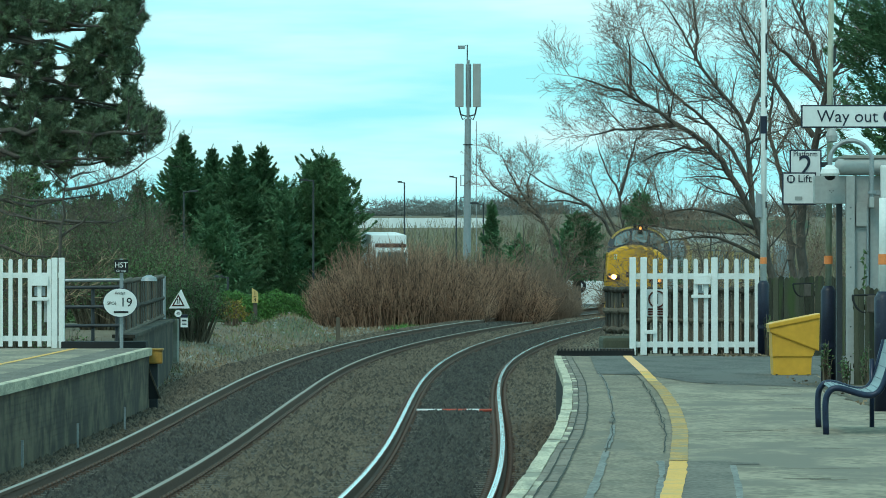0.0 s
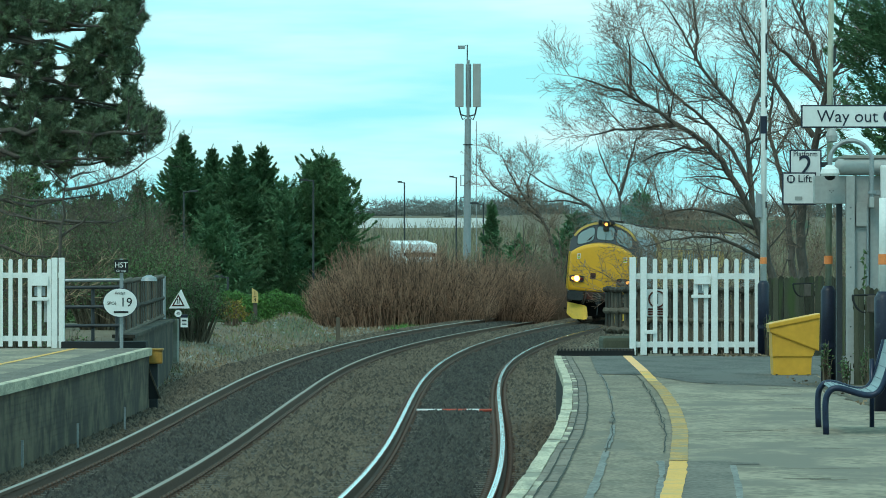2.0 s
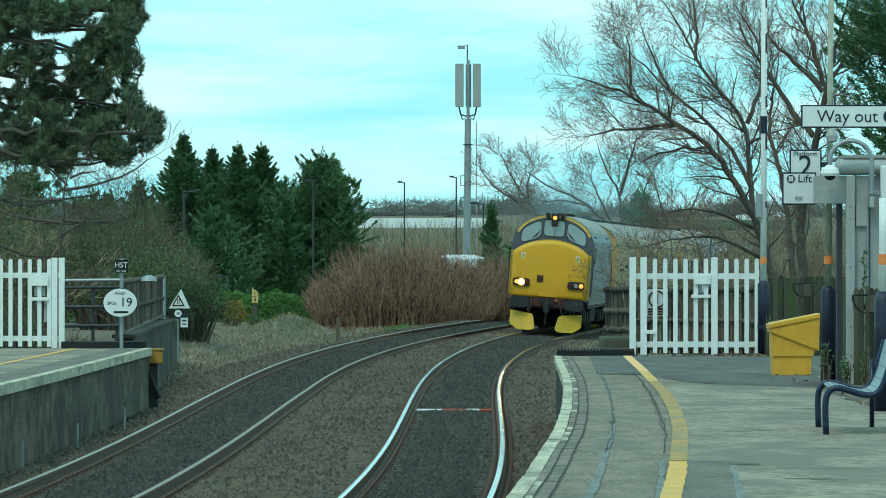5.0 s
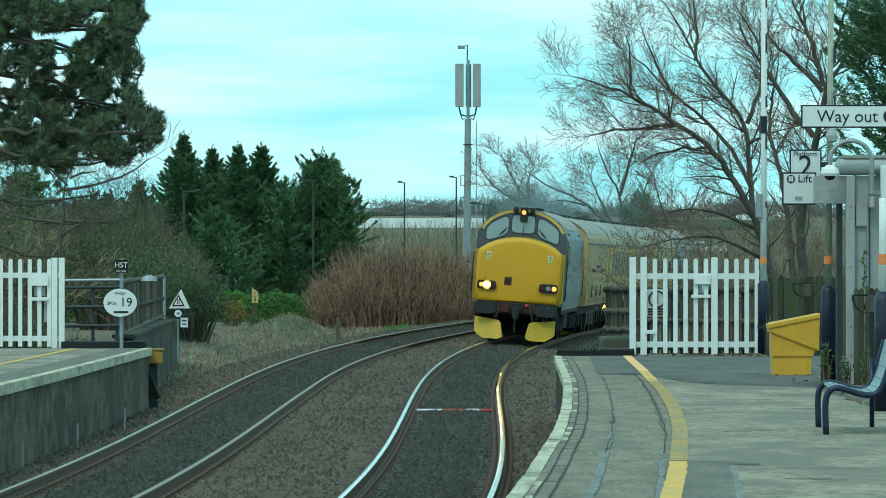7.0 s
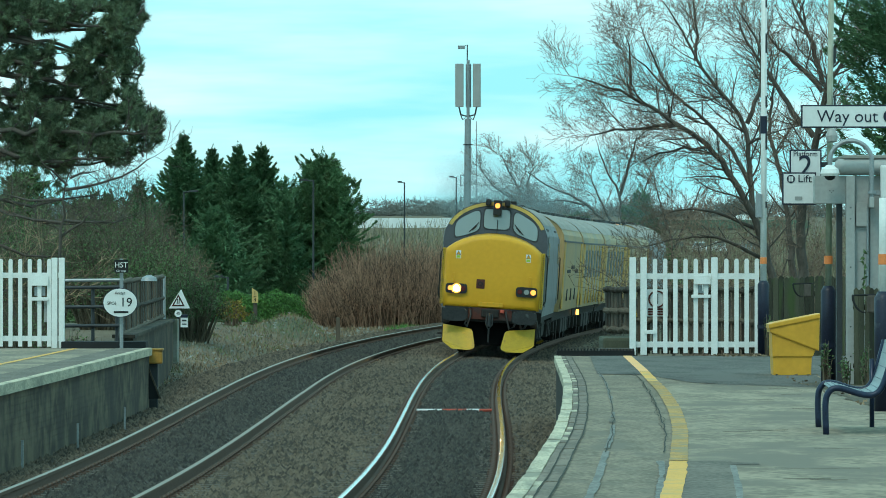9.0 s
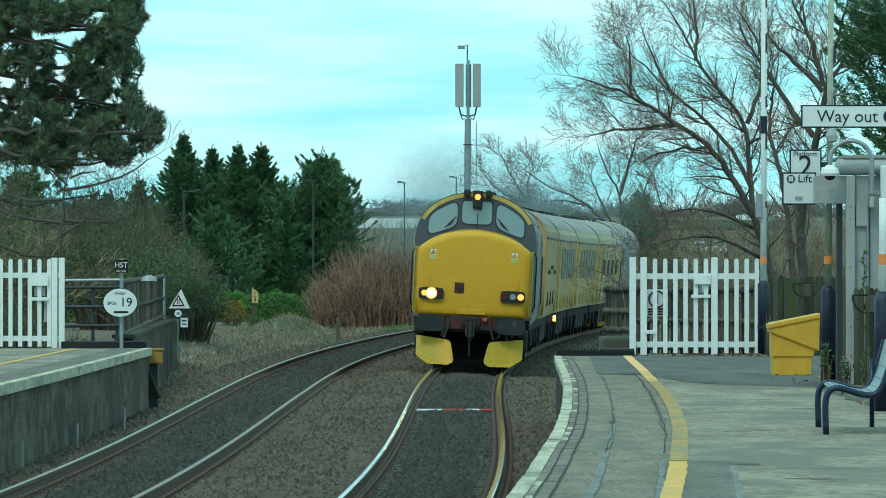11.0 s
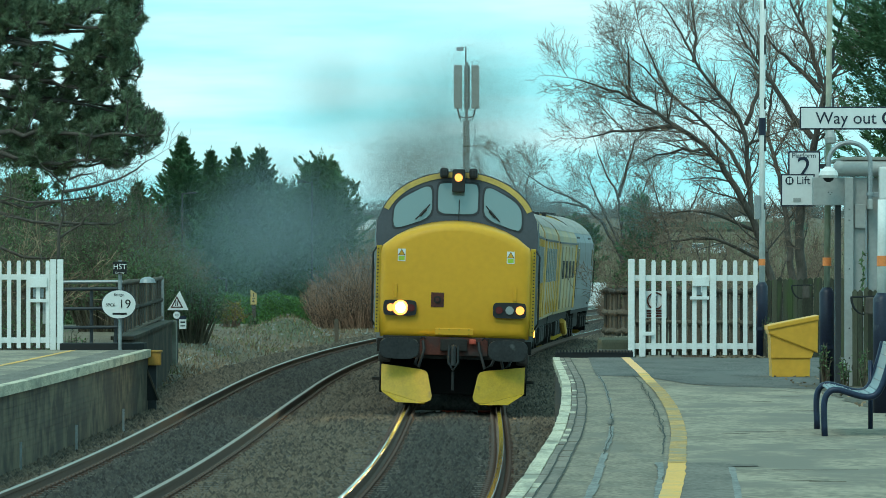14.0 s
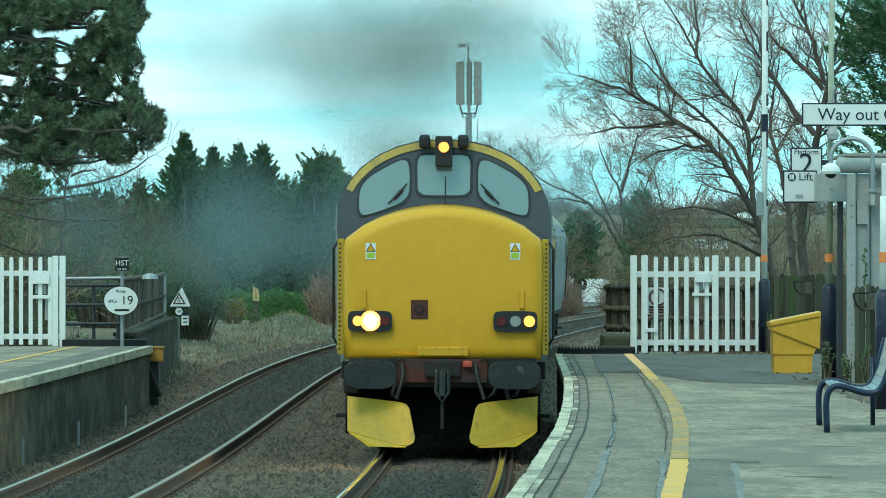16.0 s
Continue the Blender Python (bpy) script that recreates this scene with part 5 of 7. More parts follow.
def stem_thicket(label, x0, x1, y, depth, height, count, seed, mat):
    """A dome of upright winter stems with fine side shoots."""
    rng = np.random.default_rng(seed)
    bush = thing("thicket", label, "shrub", group="thickets")
    k = rng.random(count)
    x = x0 + (x1 - x0) * k
    v = rng.uniform(-1, 1, count)
    yy = y + v * depth / 2
    lump = np.array([noise.noise((a * 0.8, seed, c * 0.3)) + 0.6 * noise.noise((a * 2.6, seed, c)) for a, c in zip(x, yy)])
    hh = height * np.sin(math.pi * (0.10 + 0.80 * k)) ** 0.7 * (1 - 0.45 * v * v) * rng.uniform(0.5, 1.05, count) * (1 + 0.3 * lump)
    p = np.stack([x, yy, [ground_z(a, c) - 0.1 for a, c in zip(x, yy)]], axis=1)
    d = unit(np.stack([rng.normal(0, 0.2, count) + (k - 0.5) * 0.7, rng.normal(0, 0.2, count), np.ones(count)], axis=1))
    q = p + d * (hh * 0.55)[:, None]
    e = q + unit(d + np.stack([rng.normal(0, 0.22, count), rng.normal(0, 0.2, count), np.full(count, 0.1)], axis=1)) * (hh * 0.45)[:, None]
    group = rng.integers(0, 4, count)
    for g in range(4):
        i = np.nonzero(group == g)[0]
        rows = [(p[j], q[j], 0.012, 0.009) for j in i] + [(q[j], e[j], 0.009, 0.005) for j in i]
        for _ in range(5):
            t = rng.uniform(0.3, 1.0, len(i))[:, None]
            s0 = np.where(t < 0.55, p[i] + (q[i] - p[i]) * t / 0.55, q[i] + (e[i] - q[i]) * (t - 0.55) / 0.45)
            s1 = s0 + np.stack([rng.normal(0, 0.2, len(i)), rng.normal(0, 0.2, len(i)), rng.uniform(0.08, 0.42, len(i))], axis=1)
            rows += [(a, b, 0.0065, 0.004) for a, b in zip(s0, s1)]
        bulk("clump", *bar_cloud(rows, 3), mat, bush)
    return bush


def build_pine():
    """The pine whose limbs reach in from the side: limbs, side branches, and brushes of long needles."""
    rnd, rng = random.Random(12), np.random.default_rng(12)
    tree = thing("pine_tree", "dark green pine with bare lower limbs and needle tufts", "tree")
    b = Vector((-13.4, 178, -0.2))
    part("trunk", tube([b, b + Vector((0.2, 0, 5)), b + Vector((0.1, 0, 10)), b + Vector((0.3, 0, 15))], [0.36, 0.29, 0.22, 0.08], 10), M_bark, tree)
    wood, at, way, big = [], [], [], []

    def reach(z):
        """How far the crown stands out at a height."""
        return float(np.interp(z, (4.6, 4.85, 5.2, 5.7, 6.2, 6.6, 7.2, 7.7, 8.1, 8.6, 9.4), (-8.8, -7.9, -7.25, -6.95, -7.1, -7.6, -7.5, -7.65, -7.6, -7.45, -7.6)))

    def brush(p, d, size):
        at.append(p)
        way.append(d)
        big.append(size)

    def spur(p, d, length, level):
        n = 3 if level else 4
        for i in range(n):
            d = (d + Vector((rnd.gauss(0, 0.16), rnd.gauss(0, 0.16), rnd.gauss(0.05, 0.14)))).normalized()
            q = p + d * length / n
            r = 0.022 - 0.009 * level
            if q.x > reach(q.z):
                return
            wood.append((p, q, r * (1 - 0.5 * i / n), r * (1 - 0.5 * (i + 1) / n)))
            p = q
            if not level:
                for _ in range(2):
                    out = d.cross(Vector((rnd.gauss(0, 1), rnd.gauss(0, 1), rnd.gauss(0, 1)))).normalized()
                    spur(p, d * 0.6 + out * 0.8 + Vector((0, 0, 0.15)), length * rnd.uniform(0.35, 0.65), 1)
            elif i == n - 1 and p.x < reach(p.z) - rnd.uniform(0.0, 0.25):
                brush(p, d, rnd.uniform(0.8, 1.2))

    limbs = [((-13.3, 9.6), (-10.4, 8.9), (-7.9, 8.75)), ((-13.3, 9.2), (-10.6, 8.5), (-8.0, 8.2)), ((-13.3, 8.9), (-10.4, 8.2), (-7.9, 8.3)), ((-13.3, 8.4), (-10.2, 7.9), (-8.1, 7.45)),
             ((-13.3, 8.0), (-10.6, 7.4), (-8.0, 7.1)), ((-13.3, 7.4), (-10.6, 7.0), (-8.9, 6.75)), ((-13.2, 7.0), (-11.2, 6.7), (-9.4, 6.5), (-7.9, 6.2)), ((-13.2, 6.6), (-11.2, 6.35), (-9.6, 5.9), (-7.4, 5.95)),
             ((-13.2, 6.2), (-11.2, 5.7), (-9.4, 5.6), (-7.4, 5.6)), ((-13.2, 5.9), (-11.2, 5.45), (-9.2, 5.2), (-7.7, 5.2)), ((-13.2, 5.7), (-11.2, 5.15), (-10.2, 4.85), (-8.8, 5.0), (-8.3, 4.95)), ((-13.2, 5.3), (-11.2, 5.0), (-10.2, 5.05)), ((-13.3, 8.9), (-11.2, 9.3), (-8.2, 9.4)), ((-13.3, 10), (-10.2, 9.6), (-8.6, 9.3))]
    for stations in limbs:
        pts = np.array(stations)
        along = np.concatenate([[0], np.cumsum(np.hypot(*np.diff(pts, axis=0).T))])
        n = int(along[-1] / 0.28)
        for rep in range(2):
            depth, drift, dz = 178 + rnd.uniform(-0.4, 0.4), rnd.uniform(-0.35, 0.35), rnd.uniform(-0.12, 0.12) * rep
            p = None
            for i in range(n + 1):
                t = along[-1] * i / n
                x, z = np.interp(t, along, pts[:, 0]) + 0.3 * i / n, np.interp(t, along, pts[:, 1])
                depth += drift * 0.28
                q = Vector((x + rnd.gauss(0, 0.02), depth, z + dz + rnd.gauss(0, 0.03)))
                if p is not None:
                    wood.append((p, q, 0.075 * (1 - i / n) ** 0.7 + 0.014, 0.075 * max(0, 1 - (i + 1) / n) ** 0.7 + 0.014))
                    d = (q - p).normalized()
                    if t > 1.5 and (q.x > reach(q.z) - 1.3 or noise.noise((q.x * 1.0, q.z * 1.5, 3.3)) > -0.06):
                        for _ in range(1):
                            out = d.cross(Vector((rnd.gauss(0, 1), rnd.gauss(0, 1), rnd.gauss(0, 1)))).normalized()
                            if out.z < -0.3 and rnd.random() < 0.6:
                                out.z = -out.z
                            spur(q, d * 0.6 + out * 0.75 + Vector((0, 0, 0.12)), rnd.uniform(0.35, 0.85), 0)
                p = q
            brush(p, d, 1.2)
    # bare dead limbs below the crown
    for pts in (((-12.2, 4.05), (-11.2, 3.67), (-10.14, 3.37), (-9.5, 3.32), (-8.86, 3.4), (-8.3, 3.36)), ((-12.2, 4.3), (-11.2, 3.95), (-10.4, 3.77), (-9.66, 3.95), (-8.9, 4.04)),
                ((-12.2, 3.1), (-11.2, 2.8), (-10.56, 2.53), (-10.0, 2.5))):
        r = 0.055
        for (xa, za), (xb, zb) in zip(pts, pts[1:]):
            wood.append((Vector((xa, 178, za)), Vector((xb, 178, zb)), r, r * 0.8))
            r *= 0.8
            for _ in range(3):
                e = Vector((xb + rnd.uniform(0, 0.7), 178 + rnd.gauss(0, 0.3), zb + rnd.gauss(0, 0.3)))
                wood.append((Vector((xb, 178, zb)), e, 0.014, 0.006))
    bulk("limb_frame", *bar_cloud([(tuple(p), tuple(q), r0, r1) for p, q, r0, r1 in wood], 5), M_bark, tree)
    each = 130
    c, d, size = np.repeat(np.array(at), each, axis=0), np.repeat(unit(np.array(way)), each, axis=0), np.repeat(np.array(big), each)
    m = len(c)
    c = c - d * (rng.random(m) * 0.30 * size)[:, None]
    out = unit(np.cross(d, rng.normal(size=(m, 3))))
    bulk("foliage", *flake_cloud(c, d * rng.uniform(0.25, 0.8, m)[:, None] + out * 0.8 + np.array((0, 0, 0.1)), rng.uniform(0.12, 0.20, m) * size, 0.016, rng), M_pine, tree)


build_pine()
limb_tree("large bare winter tree leaning over the line", 190,
          [(0.135, [(9.4, -0.6), (8.9, 1.9), (8.4, 3.6), (7.3, 5.4), (6.0, 6.3), (4.5, 7.1), (3.3, 7.4)]), (0.06, [(8.35, 4.3), (7.8, 5.5), (7.2, 6.1), (5.9, 7.2), (4.8, 8.3)]),
           (0.075, [(8.35, 3.7), (8.2, 6.1), (7.0, 7.5), (6.3, 8.9), (5.7, 9.6)]), (0.06, [(8.2, 6.1), (8.7, 7.3), (8.5, 8.5), (7.8, 9.4)]), (0.05, [(8.6, 3.2), (7.4, 3.7), (6.6, 3.9), (5.8, 3.6)]),
           (0.05, [(8.8, 2.4), (7.4, 3.1), (6.3, 3.0), (5.2, 2.7)]), (0.045, [(6.2, 6.1), (4.9, 5.9), (4.3, 5.9), (3.7, 5.7)]), (0.045, [(5.1, 6.8), (4.9, 7.1), (5.2, 7.7), (4.9, 8.5)]), (0.04, [(7.2, 5.5), (6.0, 5.4), (5.2, 5.0)]), (0.04, [(6.8, 7.8), (6.9, 8.8), (6.6, 9.8)]), (0.035, [(6.2, 6.9), (5.6, 7.9), (5.3, 8.9)])],
          7, twig=0.0062, first=1.9, low=2.0, gap=0.17, bushy=0.9)
limb_tree("large bare winter tree behind the fence", 204,
          [(0.18, [(10.6, -0.6), (10.3, 3.4), (10.7, 5.7), (11.1, 7.7), (11.7, 10.3)]), (0.07, [(11.0, 7.3), (10.4, 8.1), (9.8, 8.4), (9.2, 9.3)]), (0.08, [(11.0, 7.5), (10.7, 8.8), (10.1, 10.0), (9.9, 10.6)]),
           (0.09, [(10.75, 6.0), (10.0, 6.9), (9.4, 7.9), (8.8, 8.7), (8.4, 9.6)]), (0.10, [(10.2, 1.8), (9.9, 4.6), (9.4, 6.2), (9.6, 7.2), (9.8, 8.5)]), (0.06, [(11.1, 7.5), (11.7, 8.3), (12.2, 9.3)])],
          21, twig=0.0066, first=1.9, low=2.6, gap=0.16, bushy=0.9)
limb_tree("bare tree leaning away above the bushes", 385,
          [(0.14, [(6.6, -1.0), (6.2, 2.8), (5.5, 4.7), (4.3, 6.1), (3.6, 7.3), (3.1, 8.5)]), (0.09, [(5.5, 4.7), (3.7, 5.9), (2.7, 6.5), (2.2, 7.3)]), (0.06, [(4.8, 5.5), (4.5, 6.8), (5.0, 7.6)])],
          5, twig=0.010, first=2.3, gap=0.22, low=3.0)
limb_tree("bare tree with thin rising branches", 330,
          [(0.12, [(8.4, -1.0), (8.5, 3.5), (8.3, 5.7), (7.6, 6.9), (7.2, 8.2)]), (0.08, [(8.3, 5.5), (8.7, 6.9), (9.2, 8.6)]), (0.08, [(8.45, 2.6), (7.3, 4.7), (6.2, 5.4), (4.7, 6.0), (3.6, 6.9)]),
           (0.05, [(6.9, 5.0), (5.7, 5.3), (4.5, 5.2)]), (0.07, [(8.4, 3.2), (7.3, 5.4), (6.8, 6.7)]), (0.07, [(8.5, 3.6), (9.2, 5.2), (9.8, 6.6)])],
          15, twig=0.009, first=2.1, gap=0.22, low=2.4)
limb_tree("bare tree among the scrub beyond the curve", 345,
          [(0.10, [(11.4, -1.0), (11.2, 3.5), (10.4, 6.0), (10.2, 7.0)]), (0.07, [(11.3, 3.0), (12.3, 5.2), (12.8, 6.6)]), (0.06, [(11.2, 3.0), (10.0, 4.2), (9.2, 5.0)])],
          18, twig=0.0095, first=2.0, gap=0.24, low=2.0)
bare_tree("low twiggy tree beside the fence", (4.75, 165, -0.4),
          [(1.2, -0.5, 1, 2.2, 0.05), (1.5, -1, 0.7, 1.9, 0.05), (1.6, 0.3, 1, 2.0, 0.05), (1.6, 0.9, 0.8, 1.8, 0.05)], 1.7, 0.05, 71, bushy=0.85, shortest=0.18)
for k, (x, y, h) in enumerate(((8.4, 255, 3.4), (10.1, 262, 3.6), (11.8, 250, 3.4))):
    bare_tree("tangled grey-brown scrub tree beyond the fence", (x, y, -0.6),
              [(0.9, -0.8, 1, h * 0.62, 0.06), (1.1, -0.2, 1, h * 0.75, 0.06), (1.0, 0.5, 1, h * 0.7, 0.06), (0.8, 1, 0.7, h * 0.5, 0.05), (0.7, -1, 0.7, h * 0.5, 0.05)], 1.2, 0.07, 60 + k, bushy=0.75)
limb_tree("small dark bare tree beside the platform fence", 150,
          [(0.055, [(-8.2, -0.4), (-8.17, 2.66), (-8.09, 3.6), (-7.92, 4.2), (-7.86, 4.6)]), (0.03, [(-8.1, 3.7), (-8.6, 3.6), (-9.5, 3.8)]), (0.032, [(-8.13, 3.2), (-8.6, 3.2), (-9.6, 3.5)]),
           (0.03, [(-8.1, 3.25), (-7.5, 3.2), (-7.1, 3.25)]), (0.03, [(-8.05, 3.9), (-7.3, 4.0), (-6.55, 4.3), (-6.05, 4.75)]), (0.025, [(-8.15, 2.9), (-7.75, 3.1), (-7.4, 3.6)]),
           (0.022, [(-7.95, 4.15), (-7.5, 4.4), (-7.2, 4.3)]), (0.022, [(-8.0, 4.0), (-8.4, 4.3), (-8.7, 4.7)])],
          44, twig=0.0055, first=1.0, gap=0.26, low=2.4, bushy=0.3, mat=M_bark)
for k, (x, y, h) in enumerate(((-9.9, 172, 4.6), (-12.4, 190, 5.6), (-8.0, 205, 3.6))):
    bare_tree("small brown twiggy tree behind the fence", (x, y, -0.4),
              [(1.0, 0.6, 1, h * 0.6, 0.05), (1.4, 0.1, 1, h * 0.7, 0.05), (1.2, -0.6, 1, h * 0.6, 0.05), (1.5, 0.9, 0.7, h * 0.5, 0.04), (0.9, -0.9, 0.7, h * 0.5, 0.04)], 1.8, 0.08, 45 + k, twig=0.008, shortest=0.3, mat=M_litter)

conifer("tall dark green fir with a ragged leader", (-17.7, 480, -1.6), 12.8, 6.0, 1, M_conifer, power=1.1, n=440)
conifer("dark green fir beside taller ones", (-15.9, 487, -1.6), 11.9, 5.2, 2, M_conifer, power=1.0, n=320)
conifer("dark green fir with a pointed top", (-14.0, 480, -1.6), 12.0, 5.2, 3, M_conifer, power=1.0, n=340)
conifer("dark green fir with a split leader", (-12.5, 484, -1.6), 12.0, 5.0, 4, M_conifer, power=0.95, n=340)
conifer("broad dense green cypress with a ragged crown", (-8.15, 478, -1.6), 11.6, 3.6, 5, M_cypress, power=0.5, n=760, blunt=0.9, leaders=16, spray=0.22)
conifer("dark fir low beside the others", (-20.6, 476, -1.6), 9.6, 5.0, 6, M_conifer, power=0.9, n=260, leaders=2)
conifer("small dark fir between the cypress and the firs", (-10.9, 475, -1.6), 9.4, 3.6, 9, M_conifer, power=0.8, n=260, blunt=0.2, leaders=3)
conifer("low dark fir in front of the taller ones", (-15.0, 470, -1.6), 7.6, 4.4, 12, M_conifer, power=0.7, n=260, blunt=0.2, leaders=4)
for x, y, h, r, seed in ((-18.0, 300, 7.6, 2.0, 31), (-15.6, 312, 6.6, 1.9, 32), (-13.6, 326, 5.2, 1.6, 33)):
    conifer("dull green evergreen behind the small bare trees", (x, y, -1.0), h, r, seed, M_shrub, power=0.5, n=150, blunt=0.9, leaders=8, spray=0.2)
conifer("dark evergreen behind the station shelter", (11.2, 150, -0.5), 13.0, 2.9, 8, M_conifer, power=0.4, n=1200, blunt=1.0, leaders=24, spray=0.13)
conifer("dark ivy-grown evergreen beyond the curve", (8.9, 318, -0.8), 6.5, 0.95, 10, M_conifer, power=0.3, n=200, blunt=1.0, leaders=6, spray=0.15)
conifer("low dark evergreen beside the leaning tree", (7.2, 378, 1.5), 3.4, 1.5, 13, M_conifer, power=0.4, n=170, blunt=0.9, leaders=5, spray=0.2, foot=3.4)
conifer("small spruce behind the bushes", (2.9, 420, -1.6), 7.4, 1.1, 11, M_conifer, power=0.8, n=120, spray=0.24)
conifer("dark green shrubby fir behind the thicket", (4.3, 400, -1.6), 5.4, 1.5, 14, M_conifer, power=0.5, n=120, blunt=0.5, leaders=4, spray=0.22)

stem_thicket("dense thicket of red-brown winter stems", -4.8, 1.6, 278, 8, 3.8, 5600, 3, M_red_twig)
stem_thicket("thicket of red-brown and grey stems", -0.8, 4.0, 284, 7, 2.9, 3600, 4, M_red_twig)
stem_thicket("grey-brown thicket at the line side", 1.8, 5.3, 292, 7, 2.9, 2600, 5, M_twig)
stem_thicket("grey-brown scrub beyond the curve", 7.4, 11.5, 318, 8, 2.8, 1800, 6, M_twig)
stem_thicket("grey-brown scrub behind the fence", 5.5, 10.5, 165, 8, 1.5, 700, 7, M_twig)
stem_thicket("tangled scrub under the bare trees", 7.5, 14.5, 215, 8, 2.3, 1200, 8, M_twig)

HED = thing("hedge", "bright green clipped hedge", "hedge")
_r = random.Random(2)
_v, _f = [], []
for _ in range(22000):
    x = _r.uniform(-10.6, -6.1)
    c = Vector((x, 330 + _r.uniform(-0.8, 0.8), _r.uniform(-1.2, 0.85 + 0.12 * math.sin(x * 3) + 0.16 * noise.noise((x * 2.5, 1, 0)) + 0.1 * _r.random())))
    flake(_v, _f, c, Vector((_r.gauss(0, 1), _r.gauss(-0.4, 1), _r.gauss(0.6, 0.7))).normalized(), 0.11, 0.05, _r)
soup("foliage", _v, _f, M_hedge, HED)

for k, (x, y, sx, sz, lv) in enumerate(((-6.6, 185, 1.0, 1.9, 2600), (-8.0, 190, 1.5, 2.6, 4200), (-9.6, 200, 1.6, 3.0, 4000), (-11.8, 205, 1.8, 3.3, 4000),
                                      (-8.1, 210, 1.2, 2.6, 3000), (-13.5, 215, 2.0, 4.2, 4500), (-15.5, 230, 2.2, 4.6, 4500), (-10.5, 235, 2.0, 4.2, 4500),
                                      (-9.3, 156, 0.9, 1.6, 500), (-7.3, 140, 0.7, 1.2, 900))):
    shrub("shrub", "tangled green and brown winter shrub", (x, y, ground_z(x, y)), (sx, sx, sz), 50 + k, M_shrub, int(lv * 2.0), 0.06, 150, M_stem)
for k, (x, y, h) in enumerate(((-14.6, 240, 5.6), (-12.2, 250, 5.4), (-17.0, 246, 6.0), (-10.4, 225, 4.2), (-9.4, 200, 3.2))):
    fan = [(0.06, [(x, -0.6), (x + 0.1, h * 0.5), (x - 0.1, h)])]
    for j, (dx, dz) in enumerate(((-1.6, 0.7), (1.5, 0.75), (-0.9, 0.95), (1.0, 0.9), (-2.0, 0.45), (1.9, 0.5))):
        fan.append((0.035, [(x, h * (0.12 + 0.05 * j)), (x + dx * 0.5, h * (0.25 + 0.45 * dz)), (x + dx, h * dz)]))
    limb_tree("twiggy brown-green winter tree behind the platform", y, fan, 160 + k, twig=0.0085, first=1.7, gap=0.3, low=0.4, mat=M_stem)
for k, (x, y, h) in enumerate(((4.3, 372, 4.6), (6.0, 362, 4.6), (9.4, 350, 4.6), (7.4, 226, 3.0), (9.0, 236, 4.0), (10.6, 228, 3.6), (12.2, 240, 4.2))):
    fan = [(0.05, [(x, -1.2), (x + 0.1, h * 0.5), (x - 0.1, h)])]
    for j, (dx, dz) in enumerate(((-1.3, 0.6), (1.2, 0.7), (-0.7, 0.9), (0.8, 0.85), (-1.7, 0.4), (1.6, 0.45))):
        fan.append((0.03, [(x, h * (0.05 + 0.05 * j)), (x + dx * 0.6, h * (0.2 + 0.5 * dz)), (x + dx, h * dz)]))
    limb_tree("tangled brown scrub tree beyond the curve", y, fan, 190 + k, twig=0.009, first=1.5, gap=0.32, low=0.2, bushy=0.5)
for k, (x, y, sx, sz) in enumerate(((9.5, 305, 1.4, 3.2), (8.2, 305, 1.0, 2.4))):
    shrub("shrub", "dark green ivy and brown shrub beyond the curve", (x, y, ground_z(x, y)), (sx, sx, sz), 80 + k, M_shrub, 3200, 0.13, 90)
for k, (x, y, sx, sz) in enumerate(((3.3, 412, 1.5, 4.6), (4.9, 405, 1.6, 4.4), (6.1, 398, 1.1, 4.6))):
    shrub("shrub", "dark twiggy evergreen scrub behind the thicket", (x, y, -1.7), (sx, sx, sz), 130 + k, M_conifer, 3600, 0.11, 240)
shrub("shrub", "small bush with yellow autumn leaves", (-6.35, 212, ground_z(-6.35, 212)), (0.55, 0.5, 0.75), 91, M_autumn, 900, 0.07, 40)


